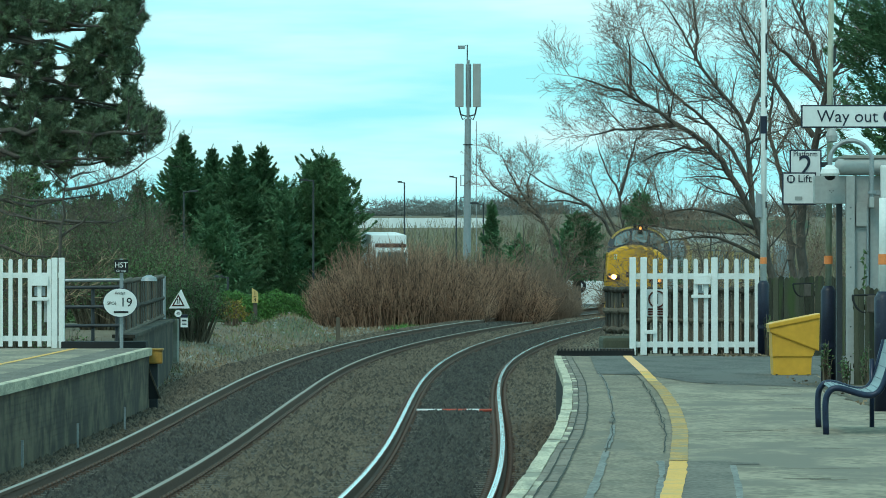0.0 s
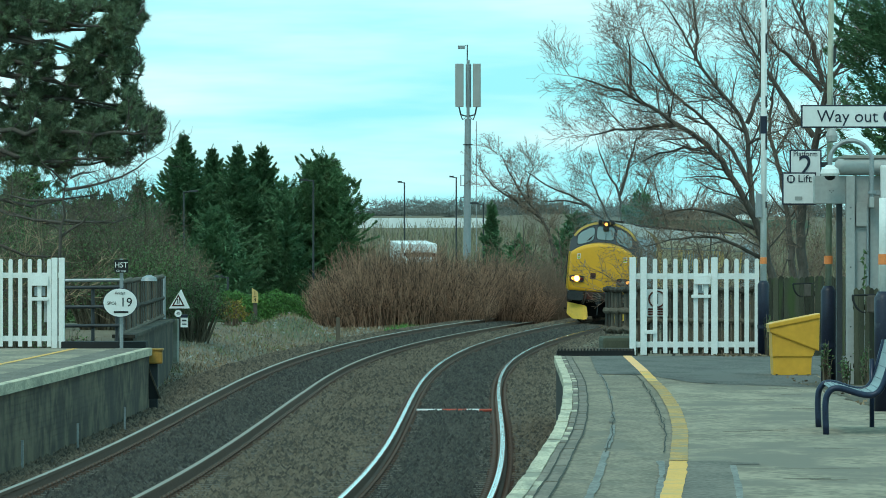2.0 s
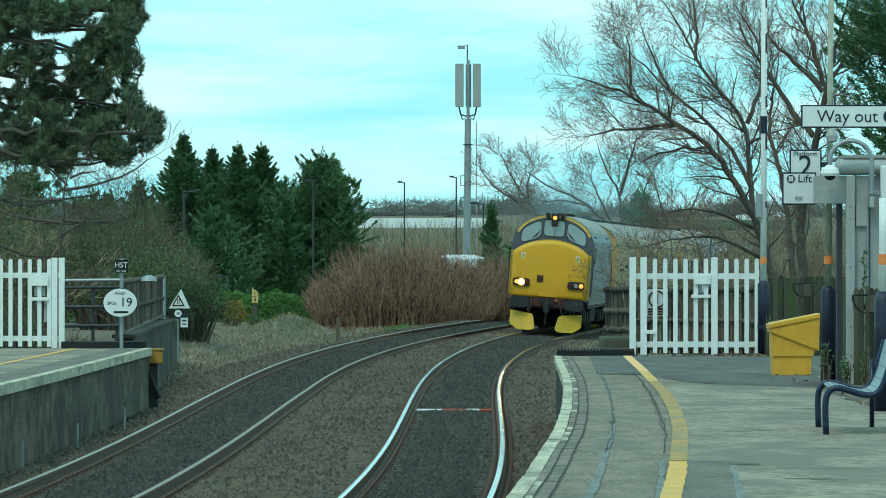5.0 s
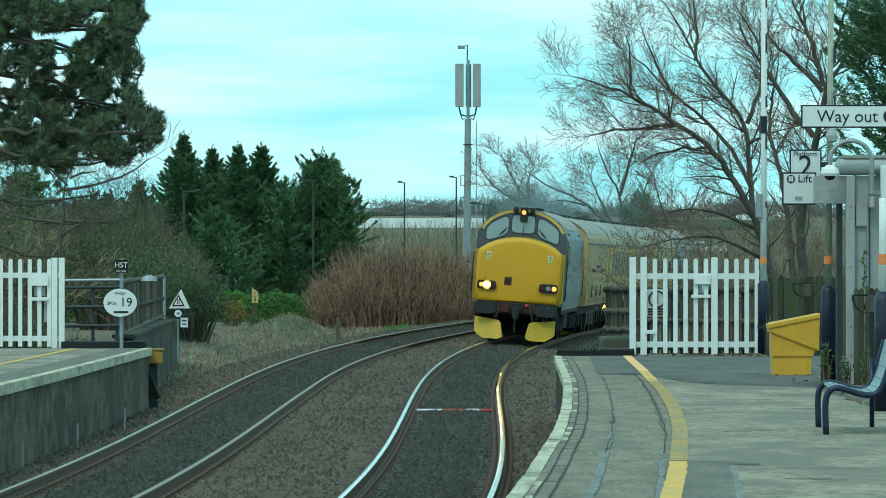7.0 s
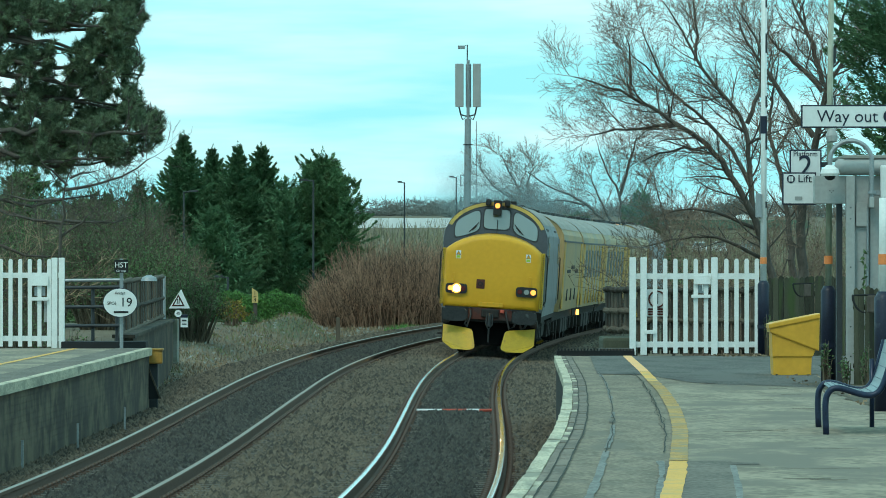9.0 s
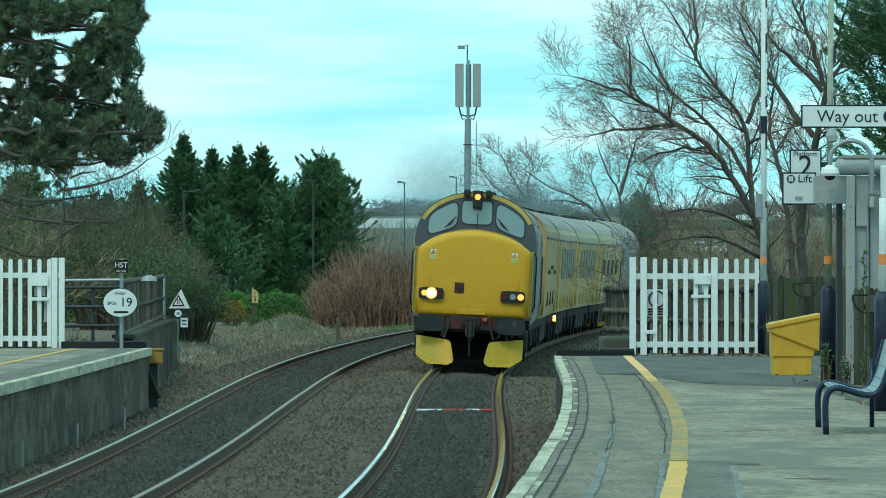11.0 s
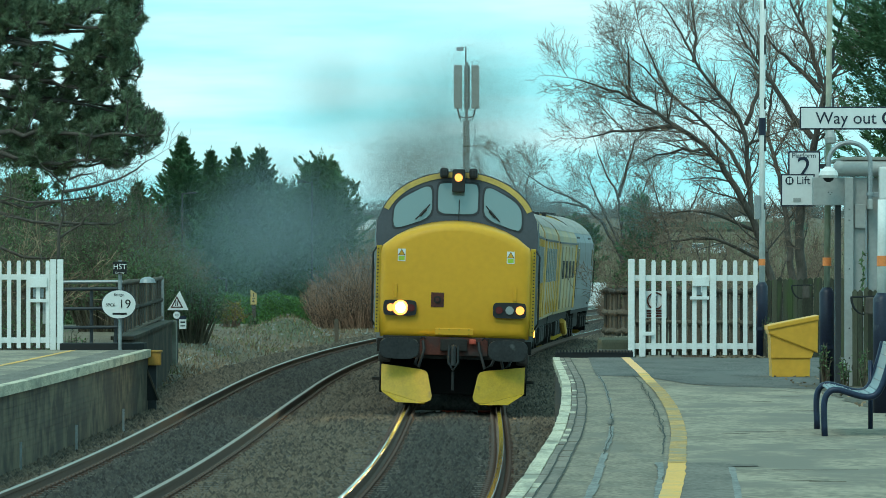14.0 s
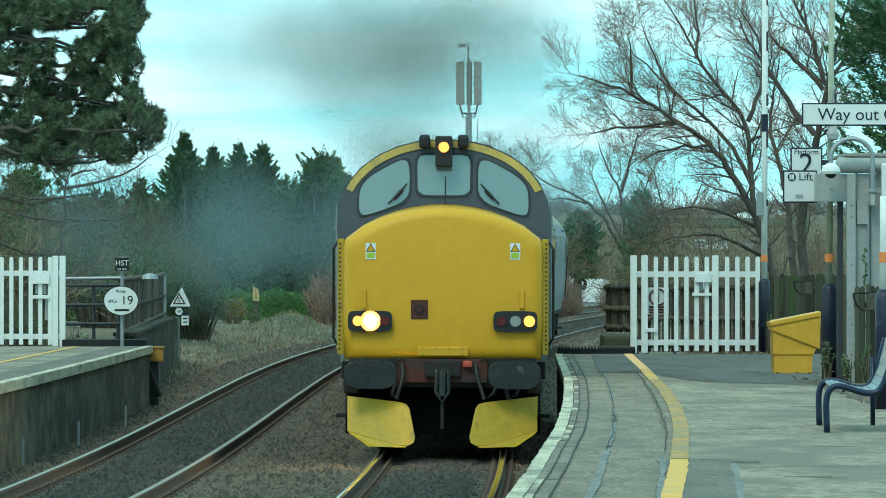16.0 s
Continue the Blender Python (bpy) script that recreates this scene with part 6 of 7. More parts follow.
def build_verge():
    """Dead stems, grass and brambles on the bank beside the second track, and weeds by the platform ends."""
    rnd = random.Random(31)
    for name, label, mat, n, hgt in (("dead_stems", "dead brown stems and bramble on the bank", M_litter, 15000, 0.13), ("grass_tufts", "thin green grass on the bank", M_grass, 9000, 0.11)):
        v, f = [], []
        for _ in range(n):
            y = rnd.uniform(112, 275)
            x = line_x(y) + far_track(y) - 1.9 - abs(rnd.gauss(0, 1.6)) - (0.9 if y < 135 else 0)
            p = Vector((x, y, ground_z(x, y) - 0.03))
            if noise.noise((x * 0.5, y * 0.1, 7.0 if mat is M_grass else 2.0)) < (0.05 if mat is M_grass else -0.35):
                continue
            d = Vector((rnd.gauss(0, 0.5), rnd.gauss(0, 0.5), 1)).normalized()
            flake(v, f, p, d, hgt * rnd.uniform(0.4, 1.6), 0.02, rnd)
        tagged(soup(name, v, f, mat), label, "grass", kind="stuff")
    v, f = [], []
    for _ in range(900):
        y = rnd.uniform(125, 260)
        x = line_x(y) + far_track(y) - 2.2 - abs(rnd.gauss(0, 1.2)) - (0.9 if y < 135 else 0)
        flake(v, f, Vector((x, y, ground_z(x, y) + 0.03)), Vector((rnd.gauss(0, 1), rnd.gauss(0, 1), rnd.gauss(0.4, 0.5))).normalized(), rnd.uniform(0.05, 0.14), 0.06, rnd)
    tagged(soup("litter", v, f, M_concrete), "pale scattered rubbish and chippings on the bank", "litter", kind="stuff")
    v, f = [], []
    for _ in range(2600):
        y = rnd.uniform(255, 285)
        x = line_x(y) + far_track(y) - 2.0 - rnd.random() * 1.2
        p = Vector((x, y, ground_z(x, y) - 0.03))
        flake(v, f, p, Vector((rnd.gauss(0, 0.4), 0, 1)).normalized(), rnd.uniform(0.1, 0.3), 0.03, rnd)
    tagged(soup("grass_strip", v, f, M_hedge), "bright green grass strip beneath the red thicket", "grass", kind="stuff")


build_verge()


# ---- distance ----
def far_woods():
    rnd = random.Random(77)
    v, f = [], []
    for _ in range(300):
        y = rnd.uniform(1150, 1500)
        x = rnd.uniform(-0.085, 0.085) * y
        h, w = rnd.uniform(1.5, 5.5) * (1 + 0.35 * noise.noise((x * 0.03, 5, 0))), rnd.uniform(4, 9)
        b = Vector((x, y, ground_z(x, y)))
        for _ in range(130):
            a = rnd.gauss(0, 0.5)
            k = rnd.random()
            p = b + Vector((rnd.gauss(0, w * (0.12 + 0.3 * k)), 0, h * (0.6 * k - 0.05)))
            q = p + Vector((math.sin(a) * w * 0.3, rnd.gauss(0, 1), abs(math.cos(a)) * h * rnd.uniform(0.1, 0.32)))
            seg(v, f, p, q, 0.055, 0.02, 3)
    tagged(soup("far_trees", v, f, M_far_wood), "grey-brown bare woods on the skyline", "trees", kind="stuff")


far_woods()


def far_sheds():
    for x0, x1, y, z, h, nm in ((-16, 7.0, 1010, 7.6, 0.5, "long white roof far beyond the fields"), (42, 45, 1010, 7.2, 1.2, "white shed among far trees")):
        z = ground_z((x0 + x1) / 2, y) + 0.9
        bm = prism([(x0, z - 3), (x1, z - 3), (x1, z + h * 0.6), (x1 - 1, z + h), (x0 + 1, z + h), (x0, z + h * 0.6)], 18, pose(0, y, 0))
        t = thing("long_shed", nm, "building", group="far sheds")
        part("roof", bm, M_far_white, t)
    rng = np.random.default_rng(55)
    n = 30000
    y = np.concatenate([rng.uniform(505, 640, n * 2 // 3), rng.uniform(640, 960, n // 3)])
    x = rng.uniform(-0.07, 0.075, n) * y
    z = np.array([ground_z(a, b) - 0.1 for a, b in zip(x, y)])
    clump = np.array([noise.noise((a * 0.25, b * 0.05, 2.0)) for a, b in zip(x, y)])
    top = np.where(y < 640, rng.uniform(1.5, 5.0, n) * (1 + 0.35 * clump), rng.uniform(0.8, 3.0, n))
    rows = [((a, b, c), (a + e, b, c + h), 0.05, 0.018) for a, b, c, h, e in zip(x, y, z, top, rng.normal(0, 0.6, n))]
    tagged(bulk("far_scrub", *bar_cloud(rows, 3), M_reed), "brown-green reeds and scrub on the land beyond", "scrub", kind="stuff")


far_sheds()


def build_mast():
    m = thing("telecom_mast", "grey steel telecom mast with white antenna panels", "mast")
    x, y = 2.12, 600
    part("pole", tube([(x - 0.1, y, -2.2), (x - 0.05, y, 6), (x, y, 14.6)], [0.36, 0.31, 0.27], 16), M_grey_metal, m)
    part("head_frame", tube([(x + 0.02, y, 14.6), (x + 0.02, y, 19.6)], 0.14, 10), M_grey_metal, m)
    for dx, w in ((-0.72, 0.36), (0.76, 0.34), (0.05, 0.24)):
        part("antenna_panel", box(x + dx - w, x + dx + w, y - 0.5 if dx > 0.1 or dx < 0 else y + 0.2, y - 0.2 if dx > 0.1 or dx < 0 else y + 0.5, 15.6, 19.3, 0.06), M_panel if abs(dx) > 0.1 else M_grey_metal, m, "tall pale antenna panel")
    for s in (-1, 1):
        part("bracket", tube([(x, y, 14.8), (x + s * 0.6, y - 0.2, 14.95), (x + s * 0.75, y - 0.3, 15.6)], 0.07, 6), M_dark_metal, m)
        part("feeder_cable", tube([(x + s * 0.2, y - 0.3, 14.7), (x + s * 0.45, y - 0.3, 14.5), (x + s * 0.7, y - 0.3, 15.2)], 0.05, 6), M_rubber, m)
    part("camera_arm", tube([(x - 0.05, y, 19.3), (x - 0.05, y, 20.9), (x - 0.5, y, 20.75)], 0.06, 6), M_dark_metal, m)
    part("cctv_camera", box(x - 0.85, x - 0.25, y - 0.2, y + 0.2, 20.55, 20.85, 0.04), M_grey_metal, m)
    part("collar", disc((x, y, 12.4), (0, 0, 1), 0.42, 0.1, 14), M_dark_metal, m)
    for z in (7.9, 9.8):
        part("step_bracket", tube([(x - 0.3, y, z), (x - 0.6, y, z), (x - 0.6, y, z - 0.9), (x - 0.3, y, z - 0.9)], 0.05, 6), M_dark_metal, m)
    ladder = part("cable_run", tube([(x + 0.72, y, -1), (x + 0.72, y, 14.4)], 0.035, 5), M_grey_metal, m)
    for k in range(18):
        part("clamp", box(x + 0.64, x + 0.80, y - 0.03, y + 0.03, 1 + 0.74 * k, 1.08 + 0.74 * k), M_grey_metal, ladder)


build_mast()


def street_lamp(x, y, top, arm, r=0.07):
    lamp = thing("street_lamp", "dark steel street lamp with a short arm", "street lamp", group="street lamps")
    part("column", tube([(x, y, ground_z(x, y) - 0.3), (x, y, top)], [r, r * 0.75], 8), M_dark_metal, lamp)
    part("arm", tube([(x, y, top - 0.05), (x + arm, y, top)], r * 0.6, 6), M_dark_metal, lamp)
    part("lantern", box(x + min(arm * 0.5, arm * 1.3), x + max(arm * 0.5, arm * 1.3), y - 0.1, y + 0.1, top - 0.04, top + 0.09, 0.02), M_dark_metal, lamp)


for x, y, top, arm in ((-16.2, 440, 6.8, 0.7), (-8.1, 440, 7.5, -0.7), (-2.9, 530, 8.4, -0.4), (1.0, 530, 8.8, -0.4), (2.7, 470, 6.3, -0.7), (-10.7, 350, 1.65, -0.5)):
    street_lamp(x, y, top, arm)


def build_lorry():
    lorry = thing("box_lorry", "white box lorry passing behind the thicket", "lorry")
    part("box_body", box(-1.2, 1.2, -3.4, 2.6, 0.9, 3.3, 0.05), M_far_white, lorry, "white box body")
    part("cab", box(-1.1, 1.1, -5.2, -3.5, 0.5, 2.5, 0.12), M_far_white, lorry)
    part("cab_window", box(-1.0, 1.0, -5.22, -5.1, 1.5, 2.2, 0.02), M_glass, lorry)
    part("cab_roof", box(-1.0, 1.0, -5.0, -3.6, 2.5, 2.75, 0.1), M_red_beam, lorry, "red cab roof")
    for yy in (-4.3, 1.3):
        for s in (-1, 1):
            part("wheel", disc((s * 1.0, yy, 0.45), (1, 0, 0), 0.45, 0.25, 18), M_rubber, lorry)
    return lorry


lorry = build_lorry()


def road_at(y):
    """The road falls towards the line and drifts across: its x and z at the distance y."""
    return -4.1 + (480 - y) * 0.126, 1.05 - (480 - y) * 0.0386


def build_road():
    bm = bmesh.new()
    rows = []
    for y in np.linspace(385, 560, 30):
        x, z = road_at(y)
        z = max(-1.85, min(2.6, z))
        rows.append([bm.verts.new(p) for p in ((x - 2.6, y, z), (x + 2.6, y, z), (x + 5.0, y, -2.2), (x - 5.0, y, -2.2))])
    for a, b in zip(rows, rows[1:]):
        for k in range(4):
            bm.faces.new((a[k], a[(k + 1) % 4], b[(k + 1) % 4], b[k]))
    bm.faces.new(rows[0])
    bm.faces.new(list(reversed(rows[-1])))
    bmesh.ops.recalc_face_normals(bm, faces=bm.faces)
    tagged(link_mesh("road", bm, M_earth), "sloping road on a low bank behind the thicket", "road", kind="structure")


build_road()


def far_yard():
    """The white building, round sign and parked cars beyond the curve."""
    b = thing("white_building", "white low building with grey frame beyond the curve", "building")
    part("wall", box(7.1, 9.4, 402, 406, -1.8, 1.3, 0.02), M_far_white, b)
    part("wall_band", box(7.05, 9.45, 401.9, 402.0, -0.1, 0.0), M_grey_metal, b)
    part("corner_post", box(7.1, 7.25, 401.8, 402.0, -1.8, 2.2), M_white, b)
    part("green_gate", box(8.7, 9.7, 401.6, 401.9, -1.8, -0.2, 0.02), M_hedge, b)
    s = thing("round_sign", "round dark-ringed sign with a blue and white centre", "sign")
    part("post", box(7.45, 7.55, 400.9, 401.0, -2.0, 1.0), M_grey_metal, s)
    part("ring", disc((7.75, 400.8, 1.0), (0, 1, 0), 0.4, 0.1, 24), M_black, s)
    part("disc", disc((7.75, 400.72, 1.0), (0, 1, 0), 0.29, 0.08, 24), M_navy, s)
    part("centre_patch", disc((7.78, 400.66, 1.05), (0, 1, 0), 0.17, 0.06, 20), M_sign_white, s)
    for x, mat, lab in ((25.6, M_far_white, "white parked car beyond the fence"), (28.6, M_blue_seat, "blue parked car beyond the fence"), (31.0, M_far_white, "white parked car beyond the fence"),
                        (33.4, M_far_white, "white parked car beyond the fence"), (36.8, M_grey_metal, "silver parked car beyond the fence")):
        car = thing("parked_car", lab, "car", group="parked cars")
        y = 850
        z = ground_z(x, y) - 0.05
        part("body", box(x - 0.85, x + 0.85, y, y + 4, z + 0.3, z + 0.95, 0.15), mat, car)
        part("cabin", box(x - 0.72, x + 0.72, y + 0.9, y + 3.2, z + 0.9, z + 1.5, 0.2), mat, car)
        part("windscreen", box(x - 0.62, x + 0.62, y + 0.82, y + 1.0, z + 1.0, z + 1.4, 0.03), M_glass, car)
        for s_ in (-0.7, 0.7):
            part("wheel", disc((x + s_, y + 0.7, z + 0.3), (1, 0, 0), 0.32, 0.2, 16), M_rubber, car)
    tr = thing("green_roof_shed", "long pale shed with a green roof among far trees", "building", group="far sheds")
    part("wall", box(29.7, 51.6, 1000, 1012, 4.5, 7.3), M_far_wood, tr)
    part("roof", prism([(29.0, 7.3), (52.3, 7.3), (51.6, 8.4), (29.7, 8.4)], 13, pose(0, 999.5, 0)), M_field, tr)


far_yard()


# ---- station things ----
def bars(parent, x0, x1, y, rows, mat):
    """Unreadable small print as plain bars."""
    for z, h in rows:
        part("print_bar", box(x0, x1, y - 0.003, y, z, z + h), mat, parent)


def lamp_column(x, y, top, lean, label, r=0.045):
    col = thing("lamp_column", label, "lamp post", group="platform lamp columns")
    part("sleeve", tube([(x, y, PL_Z), (x, y, PL_Z + 1.10), (x, y, PL_Z + 1.16)], [0.09, 0.09, 0.055], 24), M_navy, col, "scuffed navy blue lower sleeve", True)
    part("sleeve_band", tube([(x, y, PL_Z + 0.42), (x, y, PL_Z + 0.47)], 0.094, 16), M_navy, col)
    part("pole", tube([(x, y, PL_Z + 1.1), (x + lean * 0.3, y, min(PL_Z + 3.5, top - 0.3)), (x + lean, y, top)], [r * 1.08, r, r * 0.95], 16), M_white if r > 0.04 else M_mossy_white, col, "peeling white painted pole", True)
    part("orange_band", tube([(x, y, PL_Z + 1.42), (x, y, PL_Z + 1.52)], 0.053, 12), M_orange, col)
    for z, h in ((3.2, 0.10), (4.1, 0.25), (4.75, 0.18), (5.6, 0.3), (6.3, 0.2)):
        if z < top:
            part("bare_patch", box(x + lean * 0.6 + 0.018, x + lean * 0.6 + 0.046, y - 0.044, y - 0.02, z, z + h, 0.004), M_dark_metal, col)
    return col


c1 = lamp_column(4.96, 109.0, 9.0, 0.02, "white lamp column with navy sleeve beside the white fence")
part("cable_clip", tube([(4.965, 109, 4.35), (4.967, 109, 4.62)], 0.056, 12), M_navy, c1)
part("junction_box", box(4.84, 4.93, 108.9, 109.05, 3.05, 3.42, 0.01), M_grey_metal, c1)
lamp_column(4.63, 84.6, 8.5, 0.07, "white lamp column with navy sleeve carrying station signs", 0.035)
lamp_column(4.255, 68.0, 2.98, 0.0, "white lamp column with navy sleeve beside the bench")


def sign(x0, x1, z0, z1, y, label, name="station_sign"):
    s = thing(name, label, "sign", group="station signs")
    part("board", box(x0, x1, y, y + 0.03, z0, z1, 0.006), M_navy, s)
    part("face", box(x0 + 0.018, x1 - 0.018, y - 0.004, y + 0.01, z0 + 0.018, z1 - 0.018), M_sign_white, s)
    return s


w = sign(4.29, 5.95, 3.967, 4.243, 84.35, "white way out sign with navy border and lettering")
words("Way out", 0.205, 0.002, M_navy, w, pose(4.845, 84.342, 4.10, 90, 0, 0))
part("symbol_ring", disc((5.36, 84.34, 4.105), (0, 1, 0), 0.085, 0.008, 24), M_navy, w)
part("symbol_centre", disc((5.36, 84.334, 4.105), (0, 1, 0), 0.055, 0.008, 24), M_sign_white, w)
part("bracket", box(4.6, 4.72, 84.38, 84.56, 4.05, 4.15, 0.005), M_dark_metal, w)
s = sign(4.155, 4.54, 3.33, 3.71, 84.42, "white platform number sign with navy figure")
words("Platform", 0.085, 0.002, M_navy, s, pose(4.345, 84.412, 3.655, 90, 0, 0))
words("2", 0.36, 0.004, M_navy, s, pose(4.345, 84.412, 3.50, 90, 0, 0))
part("bracket", box(4.5, 4.62, 84.45, 84.55, 3.5, 3.56, 0.005), M_dark_metal, s)
s = sign(4.06, 4.468, 3.045, 3.435, 84.30, "white lift sign with a round lift symbol")
words("Lift", 0.13, 0.002, M_navy, s, pose(4.33, 84.292, 3.355, 90, 0, 0))
part("symbol_disc", disc((4.165, 84.292, 3.355), (0, 1, 0), 0.05, 0.008, 24), M_navy, s)
part("symbol_box", box(4.138, 4.192, 84.284, 84.288, 3.325, 3.385), M_sign_white, s)
part("symbol_line", box(4.162, 4.168, 84.280, 84.284, 3.325, 3.385), M_navy, s)
bars(s, 4.21, 4.30, 84.29, ((3.105, 0.04),), M_panel)
part("bracket", box(4.44, 4.60, 84.33, 84.5, 3.2, 3.26, 0.005), M_dark_metal, s)

cctv = thing("cctv_camera", "grey box camera under the way out sign", "camera")
part("housing", tube([(4.65, 84.25, 3.95), (4.65, 84.23, 3.86), (4.655, 84.22, 3.80)], [0.045, 0.075, 0.06], 12), M_panel, cctv)


def build_shelter():
    sh = thing("shelter", "pale grey panelled lift lobby with rounded eave", "shelter")
    part("wall_panel", box(4.76, 5.02, 83.0, 83.2, 0.93, 3.38, 0.01), M_panel, sh)
    part("column", box(4.745, 4.85, 82.9, 82.99, PL_Z, 3.38, 0.01), M_panel, sh)
    part("fascia", box(4.38, 4.76, 83.0, 83.3, 3.05, 3.38, 0.008), M_panel, sh, "pale fascia panel")
    part("side_panel", box(5.03, 6.4, 83.05, 85.5, 0.93, 3.38, 0.01), M_panel, sh)
    part("door_post", box(4.645, 4.715, 83.1, 83.25, PL_Z, 3.05, 0.006), M_dark_metal, sh, "dark steel door post")
    part("eave", tube([(4.62, 83.0, 3.48), (4.66, 83.0, 3.48), (7.0, 83.0, 3.48)], [0.06, 0.095, 0.095], 16), M_panel, sh, "rounded eave", True)
    part("roof", box(4.72, 7.0, 82.95, 86.0, 3.58, 3.62, 0.01), M_concrete, sh)
    part("conduit", tube([(5.0, 82.96, 2.05), (5.0, 82.96, 3.0)], 0.014, 8), M_grey_metal, sh)
    part("conduit_box", box(4.865, 5.0, 82.95, 82.995, 2.78, 3.06, 0.006), M_panel, sh)
    for z in (3.0, 2.87, 2.3, 1.6, 1.25):
        part("screw", disc((4.8, 82.895, z), (0, 1, 0), 0.009, 0.01, 8), M_dark_metal, sh)
    for x, z in ((4.56, 3.2), (4.58, 3.18), (4.60, 3.2)):
        part("hole", disc((x, 82.998, z), (0, 1, 0), 0.006, 0.01, 8), M_black, sh)
    lp = thing("swan_neck_lamp", "grey swan-neck bracket with white dome camera", "camera")
    arc = [(4.79 + 0.245 * math.cos(a), 82.7, 3.55 + 0.235 * math.sin(a)) for a in [math.pi * k / 14 for k in range(15)]]
    part("neck", tube([(5.035, 82.7, 3.1), (5.035, 82.7, 3.4)] + arc + [(4.545, 82.7, 3.5)], 0.028, 10), M_grey_metal, lp)
    part("collar", tube([(5.035, 82.7, 3.16), (5.035, 82.7, 3.20)], 0.05, 10), M_grey_metal, lp)
    part("mount", box(5.01, 5.06, 82.65, 83.1, 3.0, 3.12, 0.008), M_panel, lp)
    part("dome_housing", tube([(4.545, 82.7, 3.5), (4.545, 82.7, 3.45), (4.545, 82.7, 3.40), (4.545, 82.7, 3.37)], [0.04, 0.10, 0.115, 0.10], 16), M_white, lp)
    part("dome", tube([(4.545, 82.7, 3.375), (4.545, 82.7, 3.34), (4.545, 82.7, 3.32)], [0.07, 0.055, 0.02], 14), M_black, lp)
    bx = thing("wall_lamp", "white box lamp on the shelter wall", "lamp")
    part("housing", box(5.14, 5.4, 82.7, 82.85, 3.1, 3.5, 0.03), M_sign_white, bx)
    part("arm", box(5.04, 5.2, 82.75, 82.8, 3.14, 3.2, 0.005), M_grey_metal, bx)
    ivy = random.Random(6)
    v, f = [], []
    p = Vector((4.88, 82.85, PL_Z))
    for k in range(26):
        q = p + Vector((ivy.gauss(-0.002, 0.02), 0, 0.06))
        seg(v, f, p, q, 0.006, 0.006, 3)
        for _ in range(3):
            flake(v, f, q, Vector((ivy.gauss(0, 1), -0.3, ivy.gauss(0, 1))).normalized(), 0.05, 0.04, ivy)
        p = q
    t = thing("climbing_ivy", "thin ivy climbing the shelter column", "plant")
    soup("vine", v, f, M_shrub, t)


build_shelter()


def board_fence(p, q, z0, z1, n, label, mat, name="wooden_fence", cap=False, uneven=0.02, seed=1):
    """Upright boards between two points on plan, with rails, and knobbly capping where cap is set."""
    rnd = random.Random(seed)
    fence = thing(name, label, "fence", group="timber fences")
    p, q = Vector((*p, 0)), Vector((*q, 0))
    d = (q - p)
    ang = math.degrees(math.atan2(d.y, d.x))
    w = d.length / n
    for k in range(n):
        c = p + d * ((k + 0.5) / n)
        top = z1 - z0 + rnd.uniform(-uneven, uneven)
        h = w * (0.30 if cap else 0.47)
        b = prism([(-h, 0), (h, 0), (h, top - 0.02), (0, top + 0.01), (-h, top - 0.02)], 0.025, pose(c.x, c.y, z0, 0, 0, ang) @ pose(0, rnd.uniform(-0.012, 0.012), 0, 0, rnd.uniform(-0.8, 0.8), 0))
        part("board", b, mat, fence)
    for fz in ((0.1, 0.5, 0.97) if cap else (0.2, 0.8)):
        z = z0 + (z1 - z0) * fz
        if cap:
            steps = int(d.length / (0.05 if d.length < 10 else 0.5))
            pts = [p + d * (k / steps) + Vector((rnd.gauss(0, 0.006), -0.05, z + rnd.gauss(0, 0.012))) for k in range(steps + 1)]
            part("rail", tube(pts, [rnd.uniform(0.028, 0.052) for _ in pts], 7), M_parapet, fence, "knobbly rail")
        else:
            part("rail", tube([p + Vector((0, 0.06, z)), q + Vector((0, 0.06, z))], 0.035, 4), mat, fence)
    return fence


board_fence((4.95, 110.8), (6.7, 110.2), PL_Z - 0.1, 2.13, 22, "weathered green-grey wooden fence behind the platform", M_fence_wood, seed=3)
board_fence((4.815, 82.5), (5.35, 82.3), PL_Z, 2.06, 9, "mossy wooden fence panel beside the shelter", M_fence_wood, seed=4)
board_fence((2.57, 112.3), (3.02, 110.9), 1.22, 1.95, 10, "old bridge parapet of upright timbers with knobbly rails", M_parapet, "bridge_parapet", True, seed=5)
board_fence((3.02, 112.5), (4.95, 111.8), 0.9, 1.95, 26, "old timber fence behind the white fence", M_parapet, "wooden_fence", True, seed=9)
board_fence((-5.50, 119.3), (-6.56, 165.0), 1.0, 2.05, 22, "dark bridge parapet of upright timbers with knobbly rails", M_parapet, "bridge_parapet", True, seed=6)
led = thing("mossy_ledge", "mossy concrete ledge at the foot of the parapet", "ledge")
part("block", box(2.50, 3.05, 110.2, 113.0, -0.6, 1.18, 0.05), M_fence_wood, led)
part("side_block", box(2.43, 2.98, 109.4, 110.6, -0.6, 1.02, 0.05), M_parapet, led)
abut = thing("bridge_abutment", "stained concrete bridge wall under the parapet", "wall")
part("wall", loft([[(x - 0.15, y, -0.7), (x + 0.16, y, -0.7), (x + 0.16, y, z), (x - 0.15, y, z)] for x, y, z in ((-5.42, 119.4, 1.07), (-5.95, 142.5, 1.03), (-6.52, 166.0, 0.97))]), M_abutment, abut)
part("coping", loft([[(x - 0.19, y, z), (x + 0.20, y, z), (x + 0.20, y, z + 0.06), (x - 0.19, y, z + 0.06)] for x, y, z in ((-5.42, 119.35, 1.072), (-5.95, 142.5, 1.032), (-6.52, 166.0, 0.972))]), M_abutment, abut, "stained coping on the bridge wall")
